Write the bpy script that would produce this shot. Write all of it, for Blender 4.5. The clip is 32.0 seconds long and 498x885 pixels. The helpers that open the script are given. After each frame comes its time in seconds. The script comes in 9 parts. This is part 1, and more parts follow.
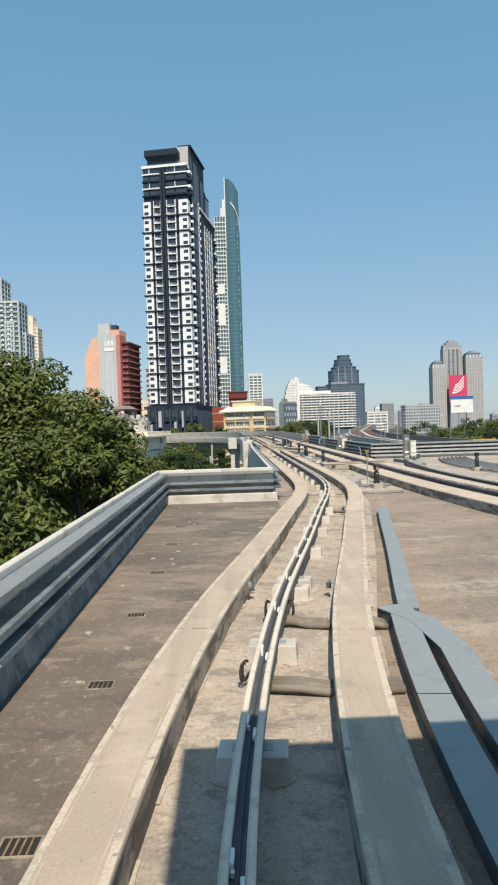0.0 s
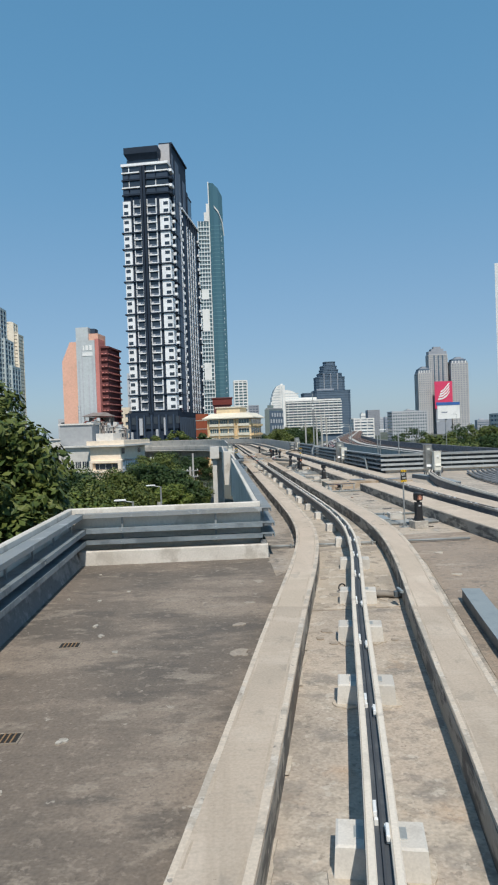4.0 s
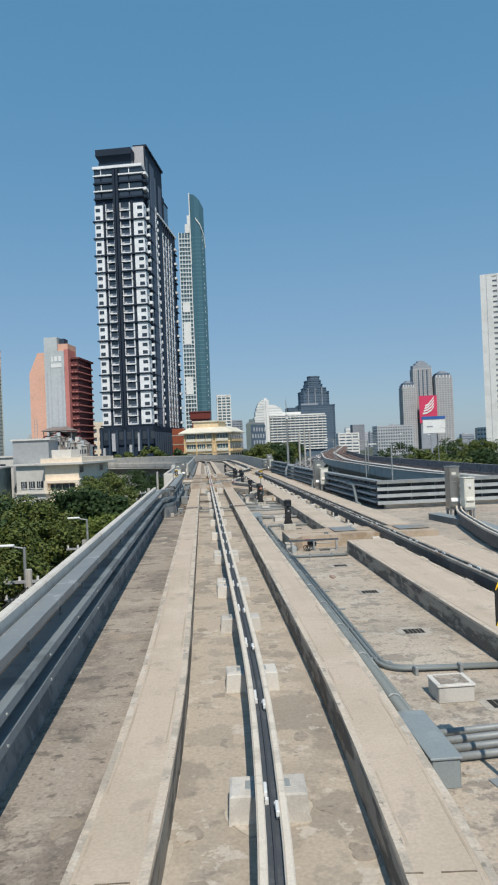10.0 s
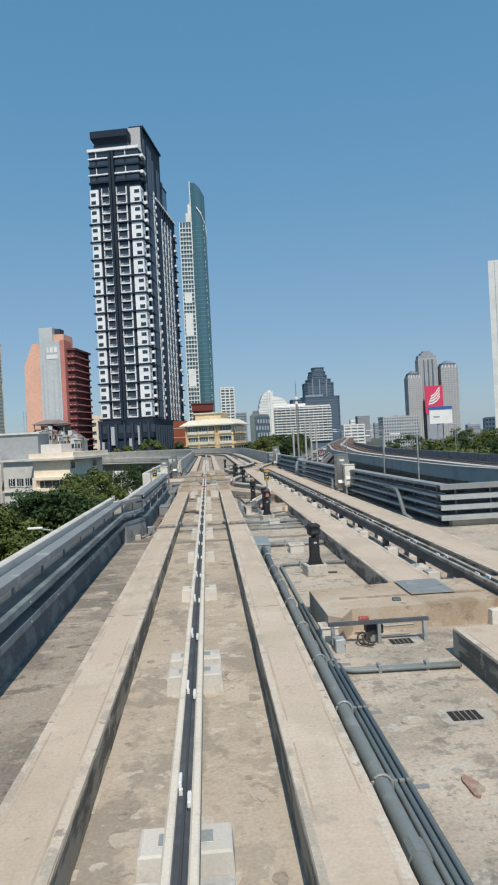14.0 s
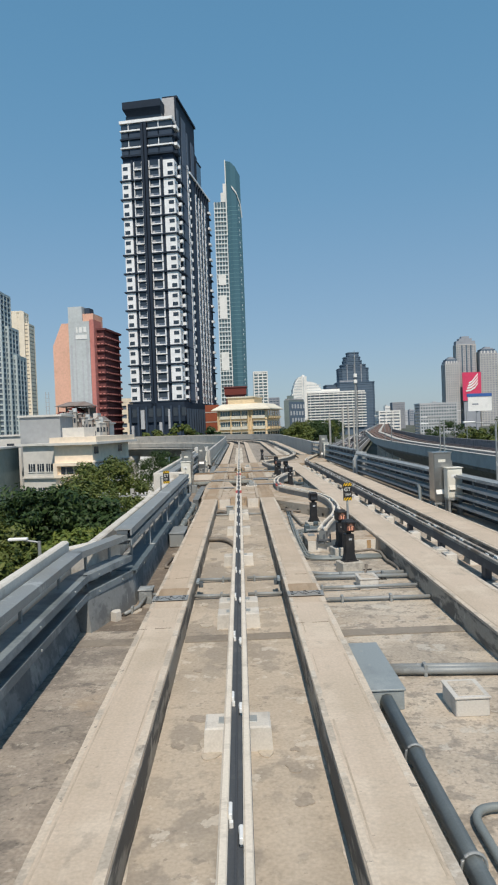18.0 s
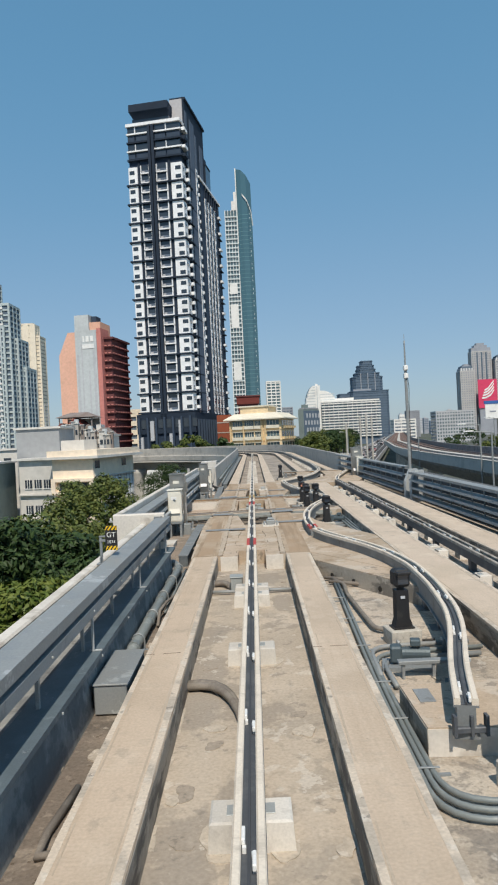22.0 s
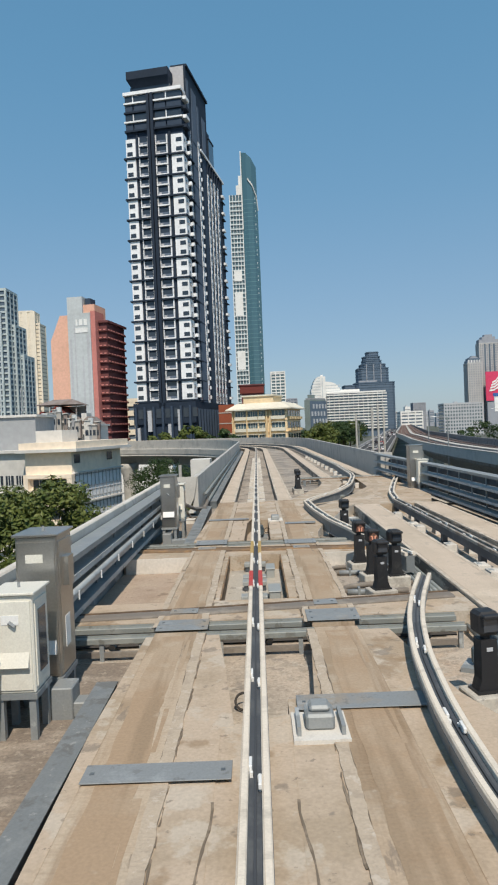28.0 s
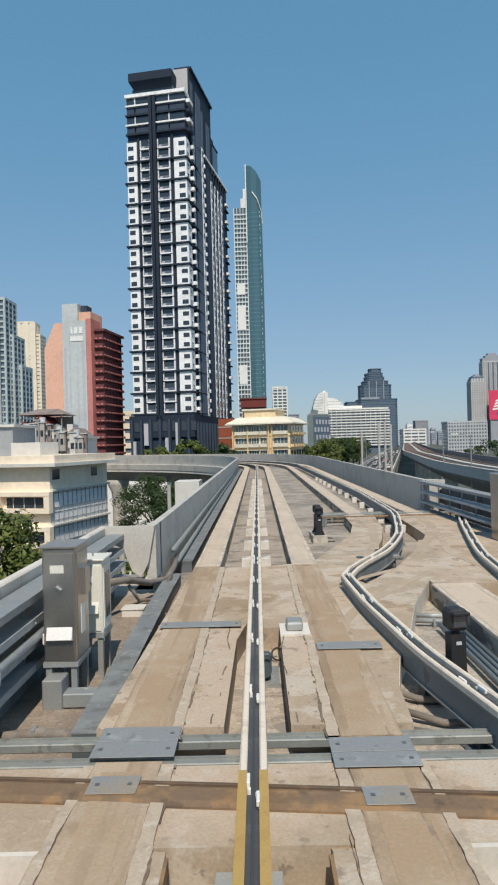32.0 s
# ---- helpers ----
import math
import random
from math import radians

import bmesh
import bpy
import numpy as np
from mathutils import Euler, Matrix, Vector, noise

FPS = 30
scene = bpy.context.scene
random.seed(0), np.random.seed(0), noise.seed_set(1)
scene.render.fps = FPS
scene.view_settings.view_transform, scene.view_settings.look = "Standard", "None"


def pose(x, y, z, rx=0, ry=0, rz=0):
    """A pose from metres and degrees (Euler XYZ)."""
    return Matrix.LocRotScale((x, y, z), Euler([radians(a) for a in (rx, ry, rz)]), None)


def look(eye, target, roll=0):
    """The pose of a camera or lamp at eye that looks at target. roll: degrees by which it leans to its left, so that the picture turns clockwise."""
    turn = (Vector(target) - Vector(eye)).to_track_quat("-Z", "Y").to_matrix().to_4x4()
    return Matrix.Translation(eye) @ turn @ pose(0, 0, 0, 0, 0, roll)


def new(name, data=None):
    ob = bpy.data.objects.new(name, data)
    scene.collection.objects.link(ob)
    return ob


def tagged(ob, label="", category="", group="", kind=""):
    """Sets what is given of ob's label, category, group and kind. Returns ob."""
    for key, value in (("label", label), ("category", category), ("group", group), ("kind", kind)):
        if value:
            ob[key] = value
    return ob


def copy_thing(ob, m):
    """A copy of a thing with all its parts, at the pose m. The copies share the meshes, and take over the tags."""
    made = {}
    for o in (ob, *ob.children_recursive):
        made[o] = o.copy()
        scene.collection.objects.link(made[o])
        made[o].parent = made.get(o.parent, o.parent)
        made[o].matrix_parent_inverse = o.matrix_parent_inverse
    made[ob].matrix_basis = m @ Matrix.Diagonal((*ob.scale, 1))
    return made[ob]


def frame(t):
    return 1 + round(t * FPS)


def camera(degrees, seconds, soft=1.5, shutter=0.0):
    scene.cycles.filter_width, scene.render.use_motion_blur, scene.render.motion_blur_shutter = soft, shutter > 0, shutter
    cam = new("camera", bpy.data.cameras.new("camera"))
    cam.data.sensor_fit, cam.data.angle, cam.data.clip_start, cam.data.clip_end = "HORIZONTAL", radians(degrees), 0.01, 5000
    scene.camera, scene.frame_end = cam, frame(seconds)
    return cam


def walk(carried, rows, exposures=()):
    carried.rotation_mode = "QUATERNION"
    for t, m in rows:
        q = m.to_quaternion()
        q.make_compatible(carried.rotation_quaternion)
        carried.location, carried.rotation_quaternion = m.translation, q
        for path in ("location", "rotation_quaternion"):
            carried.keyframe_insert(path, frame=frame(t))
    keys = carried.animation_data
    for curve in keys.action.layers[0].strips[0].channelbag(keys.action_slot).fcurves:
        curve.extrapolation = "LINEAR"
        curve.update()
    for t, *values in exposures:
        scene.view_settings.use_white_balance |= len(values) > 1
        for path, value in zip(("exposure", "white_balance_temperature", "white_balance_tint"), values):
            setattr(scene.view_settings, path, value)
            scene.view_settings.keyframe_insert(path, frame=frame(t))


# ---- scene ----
cam = camera(40.25, 32.0, soft=2.1)
PATH = [
    (0, (-3.600, -3.183, 2.365), (-3.551, -1.184, 2.313), -1.84),
    (0.5, (-3.595, -1.940, 2.361), (-3.558, 0.058, 2.297), -1.11),
    (1, (-3.602, -0.733, 2.365), (-3.563, 1.266, 2.301), -2.19),
    (1.5, (-3.585, 0.484, 2.366), (-3.549, 2.483, 2.321), -2.85),
    (2, (-3.536, 1.671, 2.360), (-3.502, 3.670, 2.286), -2.78),
    (2.5, (-3.436, 2.836, 2.356), (-3.405, 4.834, 2.274), -2.80),
    (3, (-3.325, 3.957, 2.361), (-3.274, 5.956, 2.337), -1.91),
    (3.5, (-3.208, 5.072, 2.358), (-3.133, 7.070, 2.322), -1.80),
    (5.5, (-2.474, 9.413, 2.340), (-2.356, 11.409, 2.343), -2.51),
    (6, (-2.215, 10.504, 2.331), (-2.090, 12.500, 2.341), -2.07),
    (6.5, (-1.956, 11.524, 2.319), (-1.830, 13.520, 2.320), -1.66),
    (7, (-1.725, 12.547, 2.304), (-1.603, 14.543, 2.300), -1.73),
    (7.5, (-1.508, 13.650, 2.287), (-1.376, 15.646, 2.302), -1.72),
    (8, (-1.292, 14.718, 2.274), (-1.157, 16.714, 2.293), -2.21),
    (8.5, (-1.069, 15.731, 2.268), (-0.937, 17.726, 2.273), -2.49),
    (9, (-0.862, 16.728, 2.269), (-0.729, 18.724, 2.254), -1.94),
    (9.5, (-0.661, 17.760, 2.283), (-0.524, 19.755, 2.281), -1.99),
    (10, (-0.433, 18.819, 2.282), (-0.296, 20.815, 2.293), -2.34),
    (10.5, (-0.228, 19.883, 2.268), (-0.090, 21.878, 2.245), -2.48),
    (11, (-0.065, 20.913, 2.249), (0.069, 22.906, 2.167), -2.54),
    (11.5, (0.028, 21.933, 2.234), (0.163, 23.928, 2.170), -1.96),
    (12, (0.104, 22.969, 2.225), (0.241, 24.964, 2.181), -1.95),
    (12.5, (0.185, 24.044, 2.214), (0.325, 26.038, 2.163), -1.94),
    (13, (0.249, 25.098, 2.197), (0.394, 27.093, 2.162), -2.90),
    (13.5, (0.253, 26.149, 2.186), (0.400, 28.143, 2.170), -3.00),
    (14, (0.240, 27.151, 2.193), (0.363, 29.148, 2.183), -2.94),
    (14.5, (0.191, 28.161, 2.212), (0.311, 30.158, 2.179), -2.80),
    (16.5, (0.111, 32.606, 2.313), (0.209, 34.603, 2.263), -2.17),
    (17, (0.093, 33.656, 2.319), (0.162, 35.655, 2.287), -2.00),
    (17.5, (0.098, 34.717, 2.321), (0.125, 36.716, 2.262), -2.36),
    (18, (0.103, 35.754, 2.319), (0.130, 37.753, 2.269), -2.17),
    (18.5, (0.108, 36.815, 2.313), (0.135, 38.814, 2.263), -2.48),
    (19, (0.108, 37.870, 2.309), (0.137, 39.870, 2.283), -2.24),
    (19.5, (0.111, 38.936, 2.309), (0.142, 40.936, 2.284), -2.31),
    (20, (0.106, 39.988, 2.309), (0.135, 41.988, 2.287), -2.11),
    (20.5, (0.102, 41.021, 2.305), (0.110, 43.020, 2.270), -1.91),
    (21, (0.101, 42.099, 2.302), (0.090, 44.099, 2.262), -2.22),
    (21.5, (0.107, 43.093, 2.313), (0.092, 45.093, 2.286), -2.46),
    (22, (0.129, 44.083, 2.335), (0.118, 46.082, 2.317), -2.82),
    (22.5, (0.144, 45.073, 2.346), (0.128, 47.073, 2.313), -3.06),
    (23, (0.145, 46.103, 2.346), (0.130, 48.102, 2.302), -3.02),
    (23.5, (0.149, 47.105, 2.345), (0.135, 49.104, 2.312), -1.61),
    (24, (0.127, 48.155, 2.354), (0.108, 50.155, 2.323), -1.63),
    (24.5, (0.118, 49.203, 2.362), (0.098, 51.203, 2.339), -2.03),
    (25, (0.108, 50.237, 2.370), (0.088, 52.237, 2.328), -1.72),
    (25.5, (0.099, 51.266, 2.375), (0.078, 53.265, 2.350), -1.70),
    (27.5, (0.102, 55.570, 2.313), (0.079, 57.569, 2.278), -2.40),
    (28, (0.099, 56.638, 2.317), (0.076, 58.638, 2.274), -2.42),
    (28.5, (0.089, 57.712, 2.317), (0.066, 59.711, 2.289), -2.06),
    (29, (0.092, 58.786, 2.315), (0.067, 60.786, 2.280), -1.81),
    (29.5, (0.106, 59.865, 2.315), (0.084, 61.865, 2.283), -1.64),
    (30, (0.107, 60.912, 2.323), (0.085, 62.912, 2.303), -1.47),
    (30.5, (0.095, 61.950, 2.333), (0.072, 63.949, 2.332), -1.76),
    (31, (0.098, 63.011, 2.335), (0.073, 65.011, 2.337), -1.99),
    (31.5, (0.083, 64.098, 2.325), (0.059, 66.098, 2.316), -1.90),
    (32, (0.084, 65.179, 2.306), (0.060, 67.178, 2.308), -1.53),
]
walk(cam, [(t, look(eye, target, roll)) for t, eye, target, roll in PATH], [(0, 0.28, 6950, 11), (1.0, 0.07, 6330, 10), (2.0, 0.0, 6320, 10), (5, -0.05, 6250, 10), (12.5, -0.1, 6330, 10), (14.5, -0.06, 6350, 10), (17, -0.06, 6560, 11), (20.5, -0.13, 6560, 11), (22, 0.0, 6570, 11), (23.5, 0.03, 6580, 11), (26.5, 0.02, 6580, 11), (28.5, 0.0, 6600, 11), (32, 0.0, 6600, 11)])

# ---- daylight ----
SUN_TO = Vector((0.07, -0.60, 0.80)).normalized()
world = bpy.data.worlds.new("sky")
scene.world = world
world.use_nodes = True
wn = world.node_tree.nodes
sky = wn.new("ShaderNodeTexSky")
sky.sky_type = 'NISHITA'
sky.sun_disc = False
sky.sun_elevation = math.asin(SUN_TO.z)
sky.sun_rotation = math.atan2(SUN_TO.x, SUN_TO.y)
sky.air_density, sky.dust_density, sky.ozone_density = 1.0, 0.5, 1.0
tint = wn.new("ShaderNodeMix")
tint.data_type, tint.blend_type = 'RGBA', 'MULTIPLY'
tint.inputs["Factor"].default_value = 1.0
tint.inputs["B"].default_value = (0.80, 1.0, 1.05, 1)
wn["Background"].inputs["Strength"].default_value = 0.13
lk = world.node_tree.links
lk.new(sky.outputs["Color"], tint.inputs["A"])
# hazy city air: a smooth gradient from the horizon up, laid over the clear sky
axis = wn.new("ShaderNodeTexCoord")
split = wn.new("ShaderNodeSeparateXYZ")
lk.new(axis.outputs["Generated"], split.inputs[0])
haze = wn.new("ShaderNodeValToRGB")
haze.color_ramp.interpolation = 'B_SPLINE'
stops = ((0.0, (0.325, 0.385, 0.490)), (0.12, (0.255, 0.380, 0.540)), (0.32, (0.153, 0.350, 0.540)), (0.60, (0.086, 0.288, 0.505)), (1.0, (0.19, 0.26, 0.34)))
for k, (at, col) in enumerate(stops):
    e = haze.color_ramp.elements[k] if k < 2 else haze.color_ramp.elements.new(at)
    e.position, e.color = at, (*col, 1)
lk.new(split.outputs["Z"], haze.inputs["Fac"])
lift = wn.new("ShaderNodeVectorMath")
lift.operation = 'SCALE'
lift.inputs["Scale"].default_value = 1 / 0.13
lk.new(haze.outputs["Color"], lift.inputs[0])
blend = wn.new("ShaderNodeMix")
blend.data_type = 'RGBA'
blend.inputs["Factor"].default_value = 0.75
lk.new(tint.outputs["Result"], blend.inputs["A"])
lk.new(lift.outputs[0], blend.inputs["B"])
lk.new(blend.outputs["Result"], wn["Background"].inputs["Color"])
sun = new("sun", bpy.data.lights.new("sun", 'SUN'))
sun.data.energy, sun.data.angle, sun.data.color = 3.9, radians(0.53), (1.0, 0.915, 0.785)
sun.matrix_world = look(tuple(SUN_TO * 300), (0, 0, 0))

RNG = random.Random(7)


# ---- materials ----
def material(name, base, rough=0.8, metal=0.0, tones=(), scale=1.0, grain=60.0, bump=0.15, spread=0.0, spec=0.4, swing=0.18):
    """A surface with broad stains (tones: colour, scale, threshold, softness, share), fine grain and relief."""
    m = bpy.data.materials.new(name)
    m.use_nodes = True
    n, ln = m.node_tree.nodes, m.node_tree.links
    b = n["Principled BSDF"]
    b.inputs["Roughness"].default_value = rough
    b.inputs["Metallic"].default_value = metal
    b.inputs["Specular IOR Level"].default_value = spec
    geo = n.new("ShaderNodeNewGeometry")
    fine = n.new("ShaderNodeTexNoise")
    fine.inputs["Scale"].default_value = grain
    fine.inputs["Detail"].default_value = 4
    ln.new(geo.outputs["Position"], fine.inputs["Vector"])
    rgb = n.new("ShaderNodeRGB")
    rgb.outputs[0].default_value = (*base, 1)
    colour = rgb.outputs[0]
    for k, (tone, s, low, soft, share, *along) in enumerate(tones):
        tex = n.new("ShaderNodeTexNoise")
        tex.inputs["Scale"].default_value = s * scale
        tex.inputs["Detail"].default_value = 6
        tex.inputs["Roughness"].default_value = 0.62
        move = n.new("ShaderNodeVectorMath")
        move.operation = 'ADD'
        move.inputs[1].default_value = (17.3 * k + 3, 9.1 * k, 5.7 * k)
        ln.new(geo.outputs["Position"], move.inputs[0])
        draw = n.new("ShaderNodeVectorMath")
        draw.operation = 'MULTIPLY'
        draw.inputs[1].default_value = along[0] if along else (1, 1, 1)
        ln.new(move.outputs[0], draw.inputs[0])
        ln.new(draw.outputs[0], tex.inputs["Vector"])
        ramp = n.new("ShaderNodeMapRange")
        ramp.inputs["From Min"].default_value, ramp.inputs["From Max"].default_value = low, low + soft
        ramp.inputs["To Max"].default_value = share
        ln.new(tex.outputs["Fac"], ramp.inputs["Value"])
        mix = n.new("ShaderNodeMix")
        mix.data_type = 'RGBA'
        mix.inputs["B"].default_value = (*tone, 1)
        ln.new(ramp.outputs[0], mix.inputs["Factor"])
        ln.new(colour, mix.inputs["A"])
        colour = mix.outputs["Result"]
    hsv = n.new("ShaderNodeHueSaturation")
    ln.new(colour, hsv.inputs["Color"])
    val = n.new("ShaderNodeMapRange")
    val.inputs["To Min"].default_value, val.inputs["To Max"].default_value = 1 - swing, 1 + swing
    ln.new(fine.outputs["Fac"], val.inputs["Value"])
    value = val.outputs[0]
    if spread:
        info = n.new("ShaderNodeObjectInfo")
        rnd = n.new("ShaderNodeMapRange")
        rnd.inputs["To Min"].default_value, rnd.inputs["To Max"].default_value = 1 - spread, 1 + spread
        ln.new(info.outputs["Random"], rnd.inputs["Value"])
        mul = n.new("ShaderNodeMath")
        mul.operation = 'MULTIPLY'
        ln.new(value, mul.inputs[0])
        ln.new(rnd.outputs[0], mul.inputs[1])
        value = mul.outputs[0]
    ln.new(value, hsv.inputs["Value"])
    ln.new(hsv.outputs["Color"], b.inputs["Base Color"])
    if bump:
        bp = n.new("ShaderNodeBump")
        bp.inputs["Strength"].default_value = bump
        bp.inputs["Distance"].default_value = 0.01
        ln.new(fine.outputs["Fac"], bp.inputs["Height"])
        ln.new(bp.outputs["Normal"], b.inputs["Normal"])
    return m


M = {}
STREAK = (5, 0.25, 1)
SOFT_STREAK = (4, 0.2, 1)
BRUSHED = (0.7, 16, 1)
M["deck"] = material("weathered_deck", (0.485, 0.41, 0.335), 0.92, tones=(
    ((0.34, 0.30, 0.255), 0.32, 0.46, 0.14, 0.8), ((0.52, 0.455, 0.375), 0.9, 0.52, 0.10, 0.7), ((0.27, 0.245, 0.215), 1.1, 0.54, 0.08, 0.75, (1.0, 1.4, 1)),
    ((0.22, 0.20, 0.18), 2.6, 0.58, 0.05, 0.6, (1.0, 1.6, 1)), ((0.56, 0.51, 0.44), 3.6, 0.60, 0.03, 0.7), ((0.47, 0.31, 0.19), 0.7, 0.61, 0.10, 0.5),
    ((0.30, 0.265, 0.22), 7.0, 0.54, 0.06, 0.5), ((0.57, 0.50, 0.42), 12.0, 0.57, 0.05, 0.45), ((0.20, 0.175, 0.15), 19.0, 0.61, 0.04, 0.5), ((0.15, 0.13, 0.115), 16.0, 0.68, 0.03, 0.6)), grain=34, bump=0.4, swing=0.4)
M["deck_left"] = material("streaked_deck", (0.385, 0.33, 0.275), 0.93, tones=(
    ((0.215, 0.19, 0.165), 0.45, 0.47, 0.10, 0.85, (1, 0.8, 1)), ((0.45, 0.395, 0.33), 1.1, 0.55, 0.06, 0.75, (0.7, 1.5, 1)), ((0.15, 0.135, 0.12), 1.8, 0.57, 0.05, 0.7, (0.8, 1.6, 1)),
    ((0.47, 0.36, 0.25), 0.6, 0.60, 0.08, 0.5), ((0.14, 0.125, 0.11), 5.0, 0.60, 0.04, 0.65), ((0.45, 0.40, 0.34), 8.0, 0.57, 0.05, 0.5), ((0.52, 0.47, 0.41), 7.0, 0.66, 0.03, 0.7), ((0.11, 0.1, 0.09), 13.0, 0.62, 0.04, 0.6)), grain=34, bump=0.45, swing=0.42)
M["deck_mid"] = material("pale_deck", (0.50, 0.425, 0.34), 0.92, tones=(
    ((0.41, 0.35, 0.28), 0.5, 0.46, 0.14, 0.8), ((0.56, 0.48, 0.39), 1.0, 0.53, 0.10, 0.7), ((0.31, 0.27, 0.225), 0.9, 0.53, 0.035, 0.75, (1, 0.75, 1)), ((0.36, 0.315, 0.26), 2.1, 0.56, 0.03, 0.6), ((0.235, 0.21, 0.18), 4.2, 0.62, 0.03, 0.55),
    ((0.60, 0.545, 0.47), 3.1, 0.61, 0.02, 0.7), ((0.36, 0.31, 0.25), 7.0, 0.57, 0.06, 0.4), ((0.57, 0.50, 0.42), 13.0, 0.60, 0.05, 0.3), ((0.24, 0.205, 0.17), 17.0, 0.65, 0.04, 0.5)), grain=34, bump=0.3, swing=0.28)
M["deck_dark"] = material("old_deck", (0.20, 0.163, 0.13), 0.93, tones=(
    ((0.13, 0.112, 0.094), 0.25, 0.45, 0.14, 0.85), ((0.315, 0.255, 0.20), 0.45, 0.51, 0.10, 0.75, (0.7, 1.5, 1)), ((0.115, 0.10, 0.086), 0.9, 0.55, 0.06, 0.65, (0.7, 1.5, 1)),
    ((0.35, 0.295, 0.235), 2.0, 0.57, 0.06, 0.55, (0.8, 1.4, 1)), ((0.145, 0.12, 0.098), 6.5, 0.53, 0.08, 0.35), ((0.36, 0.30, 0.24), 11.0, 0.57, 0.06, 0.4), ((0.12, 0.10, 0.085), 19.0, 0.58, 0.05, 0.45), ((0.46, 0.41, 0.345), 5.0, 0.67, 0.02, 0.6)), grain=34, bump=0.5, swing=0.42)
M["deck_brown"] = material("brown_deck", (0.335, 0.265, 0.205), 0.93, tones=(
    ((0.225, 0.185, 0.15), 0.35, 0.46, 0.14, 0.85), ((0.43, 0.36, 0.29), 0.8, 0.55, 0.07, 0.7, (0.7, 1.6, 1)), ((0.17, 0.145, 0.12), 2.2, 0.58, 0.05, 0.6),
    ((0.22, 0.185, 0.15), 7.0, 0.54, 0.06, 0.55), ((0.45, 0.39, 0.32), 12.0, 0.57, 0.05, 0.45), ((0.17, 0.145, 0.12), 19.0, 0.60, 0.04, 0.5), ((0.50, 0.45, 0.38), 6.0, 0.68, 0.03, 0.6)), grain=34, bump=0.4, swing=0.4)
M["deck_grey"] = material("patchy_deck", (0.50, 0.42, 0.335), 0.93, tones=(
    ((0.34, 0.295, 0.24), 0.4, 0.48, 0.08, 0.7), ((0.55, 0.475, 0.385), 0.8, 0.54, 0.05, 0.75, (0.8, 1.5, 1)), ((0.21, 0.185, 0.16), 1.9, 0.575, 0.04, 0.6),
    ((0.53, 0.485, 0.42), 3.4, 0.59, 0.03, 0.7), ((0.21, 0.19, 0.165), 7.0, 0.55, 0.05, 0.55), ((0.50, 0.45, 0.38), 12.0, 0.58, 0.05, 0.45), ((0.17, 0.15, 0.13), 19.0, 0.61, 0.04, 0.5)), grain=34, bump=0.4, swing=0.4)
M["pad"] = material("running_pad", (0.58, 0.475, 0.375), 0.88, tones=(
    ((0.49, 0.405, 0.31), 0.5, 0.47, 0.14, 0.7), ((0.66, 0.56, 0.45), 1.3, 0.53, 0.10, 0.6), ((0.48, 0.39, 0.295), 0.7, 0.50, 0.14, 0.45, SOFT_STREAK),
    ((0.50, 0.42, 0.33), 1.4, 0.52, 0.10, 0.25, BRUSHED), ((0.37, 0.315, 0.255), 2.1, 0.61, 0.05, 0.5, (1.4, 1.0, 1)),
    ((0.46, 0.39, 0.31), 9.0, 0.58, 0.05, 0.35), ((0.24, 0.205, 0.17), 13.0, 0.69, 0.02, 0.7)), grain=42, bump=0.25, swing=0.22)
M["pad_worn"] = material("worn_running_pad", (0.505, 0.415, 0.325), 0.88, tones=(
    ((0.42, 0.35, 0.275), 0.5, 0.47, 0.14, 0.75), ((0.585, 0.495, 0.40), 1.3, 0.54, 0.10, 0.55), ((0.40, 0.325, 0.25), 0.7, 0.49, 0.14, 0.6, SOFT_STREAK),
    ((0.42, 0.355, 0.28), 1.4, 0.52, 0.10, 0.3, BRUSHED), ((0.33, 0.285, 0.23), 2.1, 0.60, 0.05, 0.5, (1.4, 1.0, 1)),
    ((0.42, 0.355, 0.285), 9.0, 0.58, 0.05, 0.35), ((0.24, 0.205, 0.17), 13.0, 0.69, 0.02, 0.7)), grain=42, bump=0.25, swing=0.22)
M["pad_tan"] = material("tan_running_pad", (0.55, 0.44, 0.335), 0.88, tones=(
    ((0.455, 0.365, 0.275), 0.5, 0.47, 0.14, 0.7), ((0.62, 0.515, 0.405), 1.3, 0.54, 0.10, 0.55), ((0.43, 0.335, 0.245), 0.7, 0.50, 0.14, 0.5, SOFT_STREAK),
    ((0.46, 0.375, 0.285), 1.4, 0.52, 0.10, 0.25, BRUSHED), ((0.36, 0.30, 0.235), 2.1, 0.61, 0.05, 0.5, (1.4, 1.0, 1)), ((0.44, 0.365, 0.285), 9.0, 0.58, 0.05, 0.35), ((0.24, 0.205, 0.17), 13.0, 0.69, 0.02, 0.7)), grain=42, bump=0.25, swing=0.22)
M["pad_edge"] = material("scuffed_pad_edge", (0.60, 0.51, 0.41), 0.92, tones=(
    ((0.38, 0.335, 0.28), 2.0, 0.48, 0.08, 0.7), ((0.63, 0.575, 0.50), 5.0, 0.56, 0.05, 0.6), ((0.22, 0.20, 0.175), 9.0, 0.63, 0.03, 0.7)), grain=42, bump=0.4, swing=0.3)
M["mortar"] = material("mortar_smear", (0.51, 0.445, 0.365), 0.95, tones=(
    ((0.42, 0.365, 0.30), 4.0, 0.50, 0.08, 0.7), ((0.64, 0.585, 0.51), 9.0, 0.57, 0.05, 0.6), ((0.30, 0.265, 0.22), 14.0, 0.64, 0.03, 0.6)), grain=40, bump=0.5, swing=0.3)
